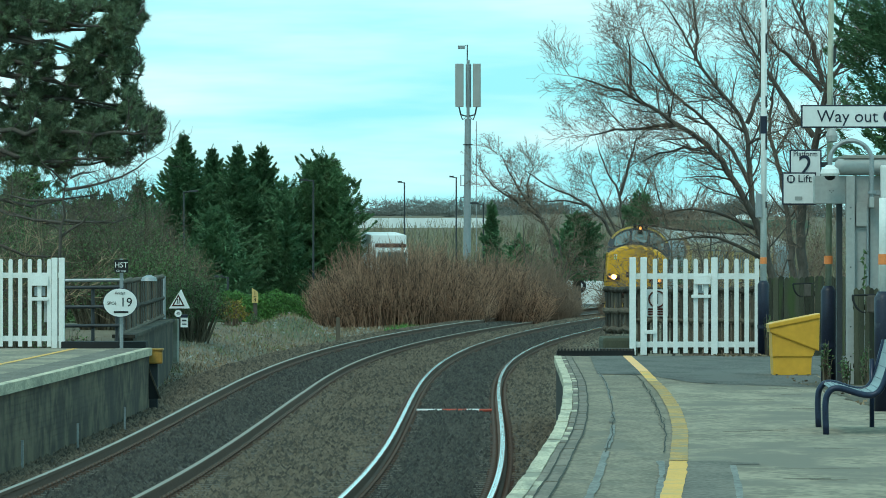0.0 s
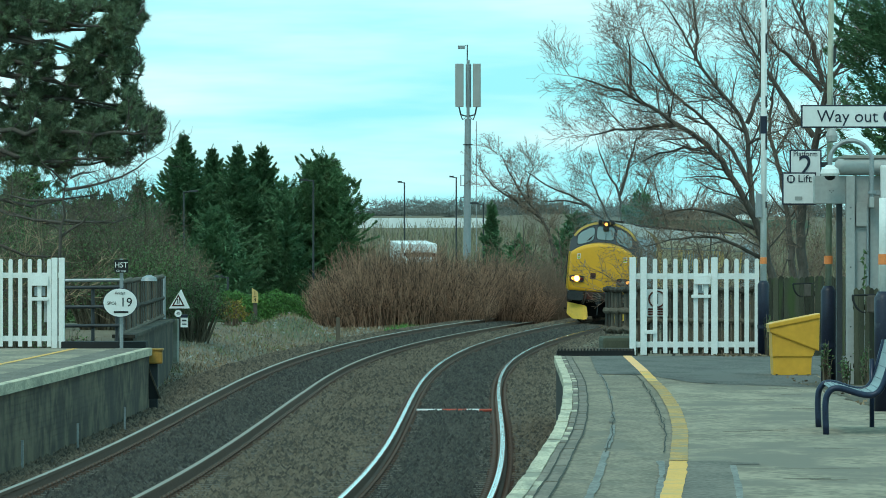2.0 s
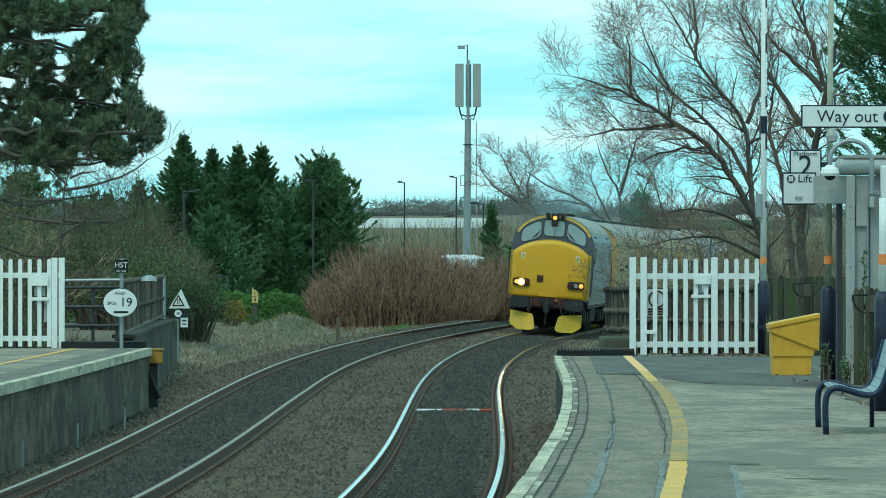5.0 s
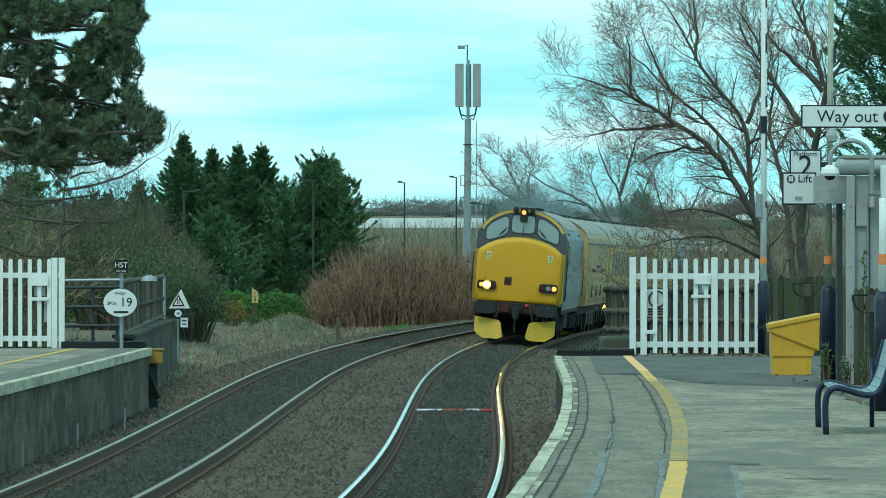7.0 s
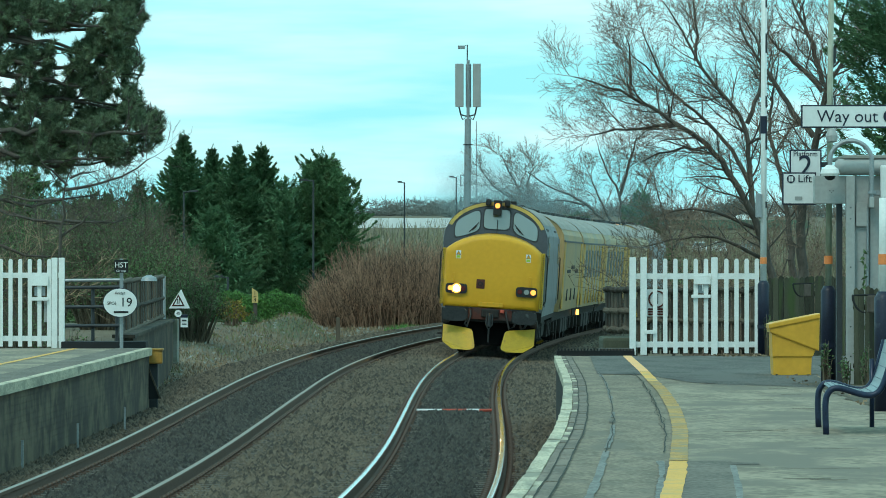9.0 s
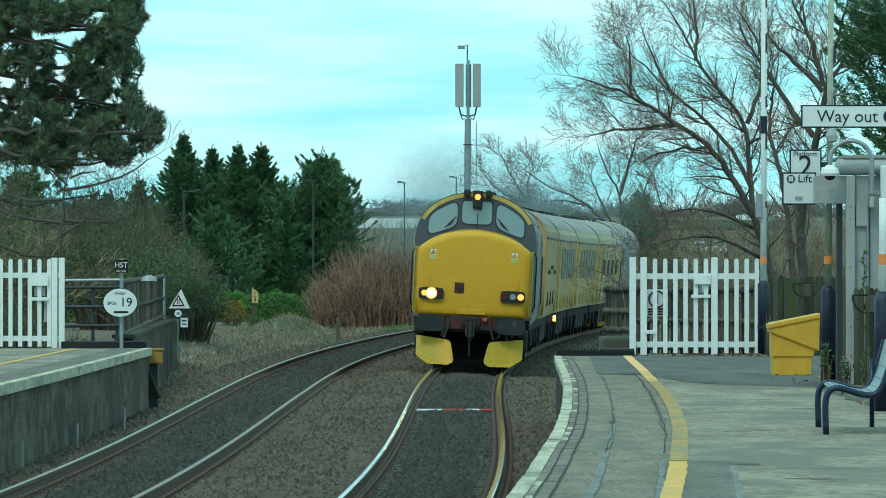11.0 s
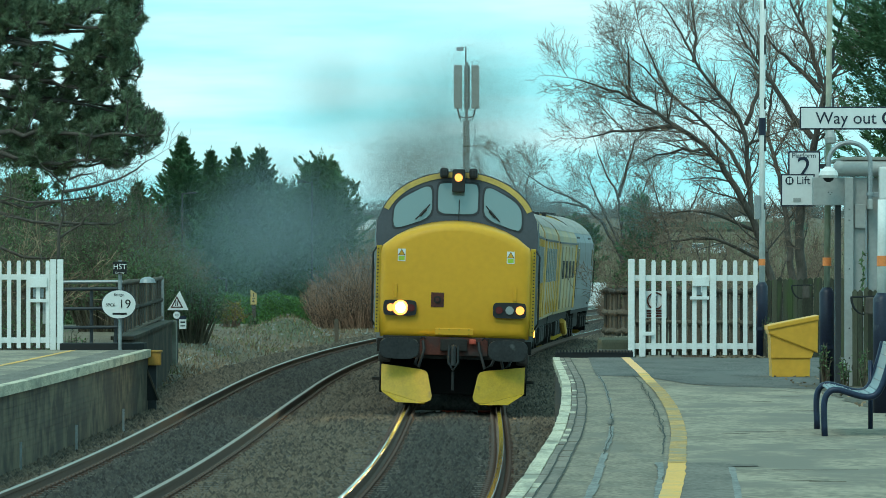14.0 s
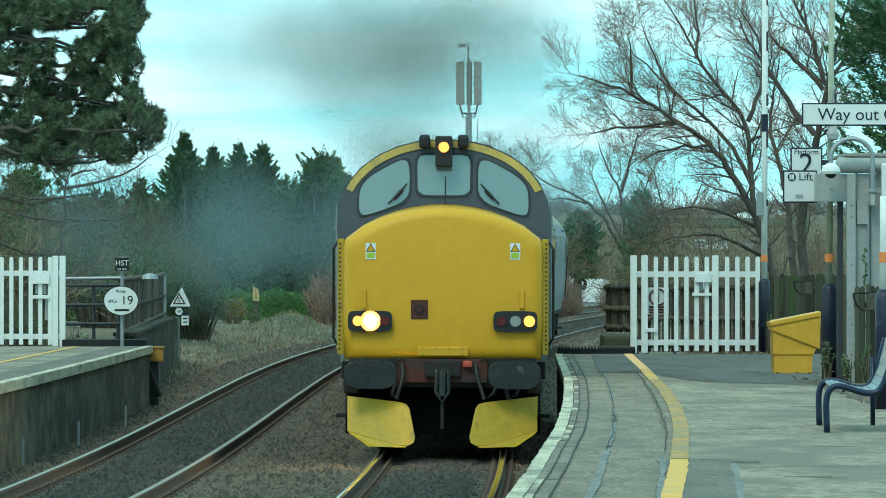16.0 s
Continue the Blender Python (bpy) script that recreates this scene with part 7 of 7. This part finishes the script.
part("end_pier", box(-6.50, -6.26, 166.0, 166.8, -0.7, 1.02, 0.02), M_concrete, abut, "pale concrete end pier")
part("steel_post", tube([(-6.56, 165.4, 0.95), (-6.56, 165.4, 2.04)], 0.045, 8), M_grey_metal, abut, "galvanised steel end post")

hr = thing("handrail", "grey tubular steel handrail behind the platform end", "handrail")
for z in (2.05, 1.93, 1.60, 1.28):
    part("rail", tube([(-6.42, 119.2, z), (-5.40, 119.2, z + 0.01)], 0.028, 8), M_dark_metal if z < 2 else M_grey_metal, hr)
for x in (-5.93, -5.52):
    part("post", tube([(x, 119.25, 0.7), (x, 119.25, 1.97)], 0.03, 8), M_dark_metal, hr)
part("ball", tube([(-5.0, 119.8, 2.04), (-5.0, 119.8, 2.10), (-5.0, 119.8, 2.14)], [0.14, 0.12, 0.04], 12), M_grey_metal, hr)

ds = thing("car_stop_sign", "black car stop sign on a grey post", "sign")
part("post", tube([(-5.37, 117.6, PL_Z), (-5.37, 117.6, 2.42)], 0.032, 10), M_grey_metal, ds)
part("board", box(-5.485, -5.255, 117.5, 117.53, 2.185, 2.40, 0.006), M_black, ds)
words("HST", 0.125, 0.002, M_sign_white, ds, pose(-5.37, 117.495, 2.31, 90, 0, 0))
words("Car stop", 0.045, 0.001, M_sign_white, ds, pose(-5.37, 117.495, 2.215, 90, 0, 0))
bs = thing("bridge_number_sign", "white oval bridge sign with black lettering", "sign")
oval = [(0.28 * math.cos(a), 0.235 * math.sin(a)) for a in [2 * math.pi * k / 36 for k in range(36)]]
part("back", prism([(x * 1.04, z * 1.05) for x, z in oval], 0.02, pose(-5.385, 117.48, 1.685)), M_navy, bs)
part("face", prism(oval, 0.02, pose(-5.385, 117.465, 1.685)), M_sign_white, bs)
words("19", 0.21, 0.002, M_black, bs, pose(-5.285, 117.46, 1.685, 90, 0, 0))
words("SPC6", 0.072, 0.001, M_black, bs, pose(-5.525, 117.46, 1.675, 90, 0, 0))
words("Bridge", 0.065, 0.001, M_black, bs, pose(-5.385, 117.46, 1.845, 90, 0, 0))
bars(bs, -5.49, -5.25, 117.463, ((1.51, 0.035),), M_black)

gb = thing("yellow_box", "yellow box on a dark stand beside the wall", "box")
part("box", box(-4.98, -4.70, 117.9, 118.15, 0.66, 0.90, 0.02), M_ochre, gb)
part("lid", box(-5.0, -4.68, 117.88, 118.17, 0.88, 0.915, 0.01), M_ochre, gb)
part("stand", box(-4.93, -4.78, 118.0, 118.1, -0.3, 0.66, 0.01), M_dark_metal, gb)
lb = thing("leaning_board", "black board leaning at the platform end", "board")
part("board", prism([(-5.10, 0.76), (-4.98, 0.74), (-4.72, 0.08), (-4.95, 0.08)], 0.06, pose(0, 117.6, 0)), M_black, lb)
part("edge", prism([(-4.985, 0.73), (-4.955, 0.72), (-4.70, 0.08), (-4.735, 0.08)], 0.07, pose(0, 117.57, 0)), M_parapet, lb)
part("platform_end_ramp", box(-6.4, -4.98, 118.0, 119.0, 0.6, 1.03, 0.01), M_black, thing("end_board", "black board across the platform end", "board"))

ts = thing("warning_sign", "triangular white road sign with red border on a post", "sign")
tx, ty, tz = -6.30, 168, 1.47
part("post", tube([(tx - 0.02, ty + 0.03, -0.2), (tx - 0.02, ty + 0.03, tz + 0.1)], 0.03, 8), M_dark_metal, ts)
part("board", prism([(tx - 0.24, tz - 0.21), (tx + 0.26, tz - 0.21), (tx + 0.05, tz + 0.25)], 0.02, pose(0, ty, 0)), M_sign_white, ts)
part("red_triangle", prism([(tx - 0.17, tz - 0.155), (tx + 0.14, tz - 0.155), (tx - 0.015, tz + 0.13)], 0.01, pose(0, ty - 0.012, 0)), M_red_beam, ts)
part("inner_triangle", prism([(tx - 0.115, tz - 0.125), (tx + 0.085, tz - 0.125), (tx - 0.015, tz + 0.065)], 0.01, pose(0, ty - 0.018, 0)), M_sign_white, ts)
for dx in (-0.045, 0.0):
    part("symbol_bar", prism([(tx + dx - 0.01, tz - 0.11), (tx + dx + 0.012, tz - 0.11), (tx + dx + 0.02, tz + 0.02), (tx + dx, tz + 0.02)], 0.008, pose(0, ty - 0.024, 0)), M_black, ts)
part("speed_disc", disc((tx - 0.02, ty - 0.02, tz - 0.33), (0, 1, 0), 0.085, 0.02, 20), M_sign_white, ts)
words("40", 0.09, 0.002, M_black, ts, pose(tx - 0.02, ty - 0.035, tz - 0.33, 90, 0, 0))
part("tag", box(tx + 0.04, tx + 0.21, ty - 0.01, ty + 0.01, tz - 0.66, tz - 0.36), M_sign_white, ts)
part("tag_head", box(tx + 0.04, tx + 0.21, ty - 0.016, ty, tz - 0.43, tz - 0.355), M_navy, ts)
bars(ts, tx + 0.07, tx + 0.18, ty - 0.012, ((tz - 0.52, 0.04), (tz - 0.60, 0.03)), M_dark_metal)

mp = thing("mile_post", "yellow quarter mile board on an ivy-grown post", "sign")
mx, my = -5.76, 216
part("post", box(mx - 0.06, mx + 0.06, my, my + 0.1, -0.2, 1.5, 0.01), M_bark, mp)
part("board", prism([(mx - 0.10, 1.12), (mx + 0.09, 1.12), (mx + 0.09, 1.45), (mx - 0.10, 1.58)], 0.03, pose(0, my - 0.05, 0)), M_faded, mp)
words("1", 0.17, 0.002, M_black, mp, pose(mx - 0.01, my - 0.06, 1.40, 90, 0, 0))
words("4", 0.17, 0.002, M_black, mp, pose(mx - 0.01, my - 0.06, 1.21, 90, 0, 0))
part("rule", box(mx - 0.05, mx + 0.04, my - 0.056, my - 0.05, 1.30, 1.315), M_black, mp)
shrub("ivy", "dark ivy grown round the mile post", (mx, my - 0.1, -0.1), (0.28, 0.2, 1.0), 71, M_shrub, 900, 0.07, 25, category="plant")
sp = thing("marker_post", "short dark wooden marker post on the bank", "post")
part("post", box(-3.15, -3.03, 207, 207.1, -0.2, 0.75, 0.01), M_parapet, sp)
for k, (x, y) in enumerate(((-5.05, 84.5), (-4.85, 93.5), (-4.70, 104.0), (-6.1, 140))):
    st = thing("stake", "thin grey stake beside the wall", "post", group="stakes")
    part("stake", box(x - 0.015, x + 0.015, y, y + 0.03, -0.25, 0.22 if k < 3 else 0.6, 0.003), M_grey_metal, st)

pole = thing("gauge_pole", "red and white pole lying across the sleepers", "pole")
for k in range(6):
    x0 = line_x(116.3) - 0.62 + 0.207 * k
    part("segment", tube([(x0, 116.3, -0.085), (x0 + 0.207, 116.3, -0.085)], 0.024, 8), M_sign_white if k in (0, 1, 4) else M_tap, pole)

# gate details on the white fence
gt = thing("gate_latch", "white latch box and hinge on the pale gate", "latch")
part("top_plate", box(3.90, 4.16, 109.42, 109.46, PL_Z + 1.10, PL_Z + 1.24, 0.006), M_white, gt)
part("latch_box", box(3.95, 4.13, 109.52, 109.56, PL_Z + 0.96, PL_Z + 1.09, 0.006), M_grey_metal, gt)
part("lower_plate", box(3.86, 4.16, 109.42, 109.46, PL_Z + 0.89, PL_Z + 0.94, 0.006), M_white, gt)
part("handle", box(4.03, 4.045, 109.37, 109.40, PL_Z + 1.0, PL_Z + 1.12, 0.004), M_sign_white, gt)
part("hinge", box(3.13, 3.30, 109.42, 109.46, PL_Z + 0.33, PL_Z + 0.39, 0.006), M_white, gt)
gt2 = thing("gate_latch", "white latch plate on the pale fence", "latch")
part("top_plate", box(-6.90, -6.62, 118.12, 118.16, PL_Z + 1.05, PL_Z + 1.22, 0.006), M_white, gt2)
part("lower_plate", box(-6.90, -6.62, 118.12, 118.16, PL_Z + 0.80, PL_Z + 0.86, 0.006), M_white, gt2)
part("latch_box", box(-6.86, -6.68, 118.22, 118.26, PL_Z + 0.88, PL_Z + 1.03, 0.006), M_grey_metal, gt2)
part("notice", box(-6.70, -6.42, 118.24, 118.27, PL_Z + 0.44, PL_Z + 0.83, 0.006), M_panel, gt2)
nt = thing("prohibition_sign", "white notice with a red ring on the gate", "sign")
part("board", box(3.16, 3.50, 109.56, 109.59, PL_Z + 0.60, PL_Z + 1.02, 0.004), M_sign_white, nt)
ring = [(3.33 + 0.125 * math.cos(2 * math.pi * k / 24), 109.545, PL_Z + 0.87 + 0.125 * math.sin(2 * math.pi * k / 24)) for k in range(25)]
part("ring", tube(ring, 0.014, 6), M_red_beam, nt)
part("bar", box(3.315, 3.345, 109.545, 109.555, PL_Z + 0.79, PL_Z + 0.95, 0.004), M_black, nt)
for z in (0.62, 0.66, 0.70):
    part("print_bar", box(3.19, 3.47, 109.548, 109.558, PL_Z + z, PL_Z + z + 0.028), M_red_beam, nt)


def grit_bin():
    b = thing("grit_bin", "yellow plastic grit bin with a sloping lid", "grit bin")
    y = 89.7
    part("base", prism([(4.21, PL_Z), (4.69, PL_Z), (4.70, PL_Z + 0.26), (4.20, PL_Z + 0.26)], 0.75, pose(0, y, 0), bevel=0.012), M_bin, b)
    part("body", prism([(4.195, PL_Z + 0.24), (4.71, PL_Z + 0.24), (4.76, PL_Z + 0.36), (4.185, PL_Z + 0.62)], 0.8, pose(0, y - 0.02, 0), bevel=0.012), M_bin, b)
    part("lid", prism([(4.165, PL_Z + 0.55), (4.79, PL_Z + 0.31), (4.80, PL_Z + 0.79), (4.19, PL_Z + 0.67), (4.16, PL_Z + 0.63)], 0.86, pose(0, y - 0.05, 0), bevel=0.02), M_bin, b, "sloping yellow lid")
    part("lid_rim", prism([(4.15, PL_Z + 0.60), (4.80, PL_Z + 0.73), (4.80, PL_Z + 0.79), (4.15, PL_Z + 0.655)], 0.9, pose(0, y - 0.07, 0), bevel=0.01), M_bin, b)


grit_bin()


def bench():
    b = thing("platform_bench", "navy tubular bench with a perforated grey metal seat", "bench")
    rough = [(3.20, 0.0), (3.19, 0.24), (3.20, 0.33), (3.24, 0.385), (3.30, 0.395), (3.38, 0.375), (3.48, 0.34), (3.58, 0.325), (3.65, 0.36), (3.70, 0.48), (3.75, 0.66), (3.78, 0.78)]
    t = np.linspace(0, len(rough) - 1, 34)
    a = np.array(rough)
    prof = [tuple(sum(np.interp(np.clip(u + o, 0, len(rough) - 1), range(len(rough)), a[:, k]) for o in (-0.4, 0, 0.4)) / 3 for k in (0, 1)) for u in t]
    prof[0] = rough[0]
    for y in (58.8, 61.4):
        part("end_frame", tube([(x + (y - 58.8) * 0.029, y, PL_Z + z) for x, z in prof], 0.027, 12), M_blue_seat, b, "", True)
        part("rear_leg", tube([(3.74, y, PL_Z), (3.74, y, PL_Z + 0.6)], 0.022, 10), M_blue_seat, b, "", True)
    seat = prof[9:]
    rows = [[(x, 58.82, PL_Z + z + 0.008) for x, z in seat], [(x + 0.075, 61.38, PL_Z + z + 0.008) for x, z in seat], [(x + 0.075, 61.38, PL_Z + z) for x, z in seat], [(x, 58.82, PL_Z + z) for x, z in seat]]
    bm = bmesh.new()
    vr = [[bm.verts.new(p) for p in r] for r in rows]
    for r0, r1 in zip(vr, vr[1:] + vr[:1]):
        for k in range(len(seat) - 1):
            bm.faces.new((r0[k], r0[k + 1], r1[k + 1], r1[k]))
    bmesh.ops.recalc_face_normals(bm, faces=bm.faces)
    part("seat", bm, M_seat, b, "curved perforated grey sheet seat")
    for k, (x, z) in enumerate(seat[1::2]):
        part("slot_row", tube([(x, 58.84, PL_Z + z + 0.010), (x + 0.075, 61.36, PL_Z + z + 0.010)], 0.004, 5), M_blue_seat, b)


bench()


def basket(x, y, z):
    b = thing("planter_basket", "black wire hay-rack planter on the fence", "planter", group="planter baskets")
    for k in range(5):
        yy = y - 0.05 * k
        pts = [(x - 0.15 + 0.3 * (1 - math.cos(a)) / 1.0 * 0.5, yy, z - 0.2 * math.sin(a)) for a in [math.pi * j / 2 / 6 for j in range(7)]]
        part("wire", tube(pts, 0.009, 5), M_black, b)
    part("rim", tube([(x - 0.15, y - 0.2, z), (x - 0.15, y, z), (x + 0.15, y, z + 0.01), (x + 0.15, y - 0.2, z)], 0.011, 5), M_black, b)
    part("liner", box(x + 0.02, x + 0.13, y - 0.1, y, z - 0.2, z, 0.02), M_bark, b)


basket(5.62, 110.1, 2.02)
basket(4.93, 82.25, 1.97)


for k, (x, y, h) in enumerate(((4.60, 84.3, 0.5), (4.72, 82.35, 0.35), (4.95, 82.2, 0.45), (5.02, 108.9, 0.7), (4.40, 68.1, 0.2))):
    shrub("weed", "small green weed at the foot of the fence", (x, y, PL_Z), (0.09, 0.12, h), 240 + k, M_shrub, 160, 0.04, 14, M_stem, "plant")


def fallen_leaves():
    rnd = random.Random(3)
    v, f = [], []
    for _ in range(260):
        x, y = rnd.uniform(4.2, 5.0), rnd.uniform(107.2, 109.3)
        if rnd.random() < 0.25:
            x, y = rnd.uniform(4.2, 4.8), rnd.uniform(66, 90)
        flake(v, f, Vector((x, y, PL_Z + 0.012)), Vector((rnd.gauss(0, 1), rnd.gauss(0, 1), 0.25)).normalized(), 0.05, 0.04, rnd)
    tagged(soup("fallen_leaves", v, f, M_litter), "brown fallen leaves along the platform", "leaves", kind="stuff")


fallen_leaves()


# ---- exhaust smoke, in soft puffs of fine flakes ----
def puff_mesh(seed, sigma, count, size, mat):
    rng = np.random.default_rng(seed)
    blobs = rng.normal(size=(5, 3)) * (0.5, 0.5, 0.4) * sigma
    c = blobs[rng.integers(0, 5, count * 2)] + rng.normal(size=(count * 2, 3)) * (0.8, 0.8, 0.75) * sigma
    c = c[(np.abs(c[:, 0]) < 1.2) & (np.abs(c[:, 2]) < 1.15) & (np.linalg.norm(c, axis=1) < 1.75)][:count]
    return bulk("", *flake_cloud(c, rng.normal(size=c.shape), size, size, rng), mat)


DARK_PUFFS = [puff_mesh(k, 0.54, 46000, 0.0046, M_smoke) for k in range(3)]
HAZE_PUFFS = [puff_mesh(9 + k, 0.68, 44000, 0.0049, M_haze) for k in range(3)]
PUFFS = []


def add_puffs():
    """Each puff rides in the engine until it is blown out at its own time, then rises and drifts."""
    rnd = random.Random(17)
    plan = []
    for k in range(42):
        plan.append((12.7 + 3.2 * k / 42, DARK_PUFFS, (rnd.choice((-4.4, -3.4, -2.6, -1.8, -0.9, 0.4, 0.8)) + rnd.gauss(0, 0.4), rnd.uniform(1.9, 3.2)), 0.85, "dark grey exhaust smoke puff above the locomotive"))
    for k in range(30):
        plan.append((10.2 + 3.2 * k / 30, HAZE_PUFFS, (rnd.uniform(-6.2, -1.6), rnd.uniform(-1.5, 0.2)), 0.75, "thin blue-grey exhaust haze drifting aside"))
    for k in range(30):
        plan.append((0.4 + 9.4 * k / 30, HAZE_PUFFS, (rnd.uniform(-2.4, 0.9), rnd.uniform(0.1, 1.0)), 0.6, "pale exhaust haze trailing over the train"))
    for k in range(7):
        plan.append((11.0 + 2.4 * k / 7, DARK_PUFFS, (rnd.choice((-1.2, 1.0)) + rnd.gauss(0, 0.3), rnd.uniform(0.5, 1.1)), 0.8, "dark grey exhaust smoke puff above the locomotive"))
    for t0, meshes, speed, drag, label in plan:
        ob = new("smoke_puff", rnd.choice(meshes))
        tagged(ob, label, "smoke", group="exhaust smoke")
        PUFFS.append((ob, t0, speed, drag, rnd.choice((8.8, 9.6)), rnd.uniform(-60, 60)))


add_puffs()


def puff_rows(t0, speed, drag, seat, turn):
    rows = []
    for t in np.arange(0, 16.01, 0.5):
        if t < t0:
            rows.append((t, ride(front_at(t), 3.6, 15.0) @ pose(0, seat, 2.3)))
    out = (ride(front_at(t0), 3.6, 15.0) @ pose(0, seat, 2.6)).translation
    rows.append((t0, Matrix.Translation(out)))
    for dt in (0.12, 0.3, 0.6, 1.0, 1.5, 2.2, 3.0, 4.0, 6.0, 9.0, 13.0):
        last = t0 + dt >= 16
        dt = min(dt, 16 - t0)
        k = (1 - math.exp(-drag * dt)) / drag
        rise = min(1.0, dt / 0.3) * 1.1
        p = out + Vector((speed[0] * k, -3.5 * (1 - math.exp(-2.5 * dt)), rise + speed[1] * k))
        rows.append((t0 + dt, Matrix.Translation(p) @ pose(0, 0, 0, 0, turn * dt / (1 + dt), turn * 0.3 * dt / (1 + dt))))
        if last:
            break
    return rows


def motions():
    """The train rounds the curve towards the platform, smoke drifts, a lorry passes behind."""
    for vehicle, behind, a, b in TRAIN:
        walk(vehicle, [(t, ride(front_at(t) + behind, a, b)) for t in np.arange(0, 16.01, 0.5)])
    turns = []
    for t in np.arange(0, 16.001, 0.05):
        turns.append((float(t), math.degrees((front_at(0) - front_at(float(t))) / 0.55)))
    for wheel in WHEELS:
        y = wheel.location.y
        walk(wheel, [(t, pose(0, y, 0.55, a, 0, 0)) for t, a in turns])
    for puff, t0, speed, drag, seat, turn in PUFFS:
        walk(puff, puff_rows(t0, speed, drag, seat, turn))
    # the lorry runs down the road and out of sight behind the thicket
    rows = []
    for t, y in ((0, 480), (1, 472), (2, 463.5), (3, 455), (4.2, 445), (5.2, 437), (6.3, 429), (8, 420), (10, 412), (12, 407), (16, 404)):
        x, z = road_at(y)
        rows.append((t, pose(x, y, z, 2.2, 0, 7.2)))
    walk(lorry, rows)


motions()
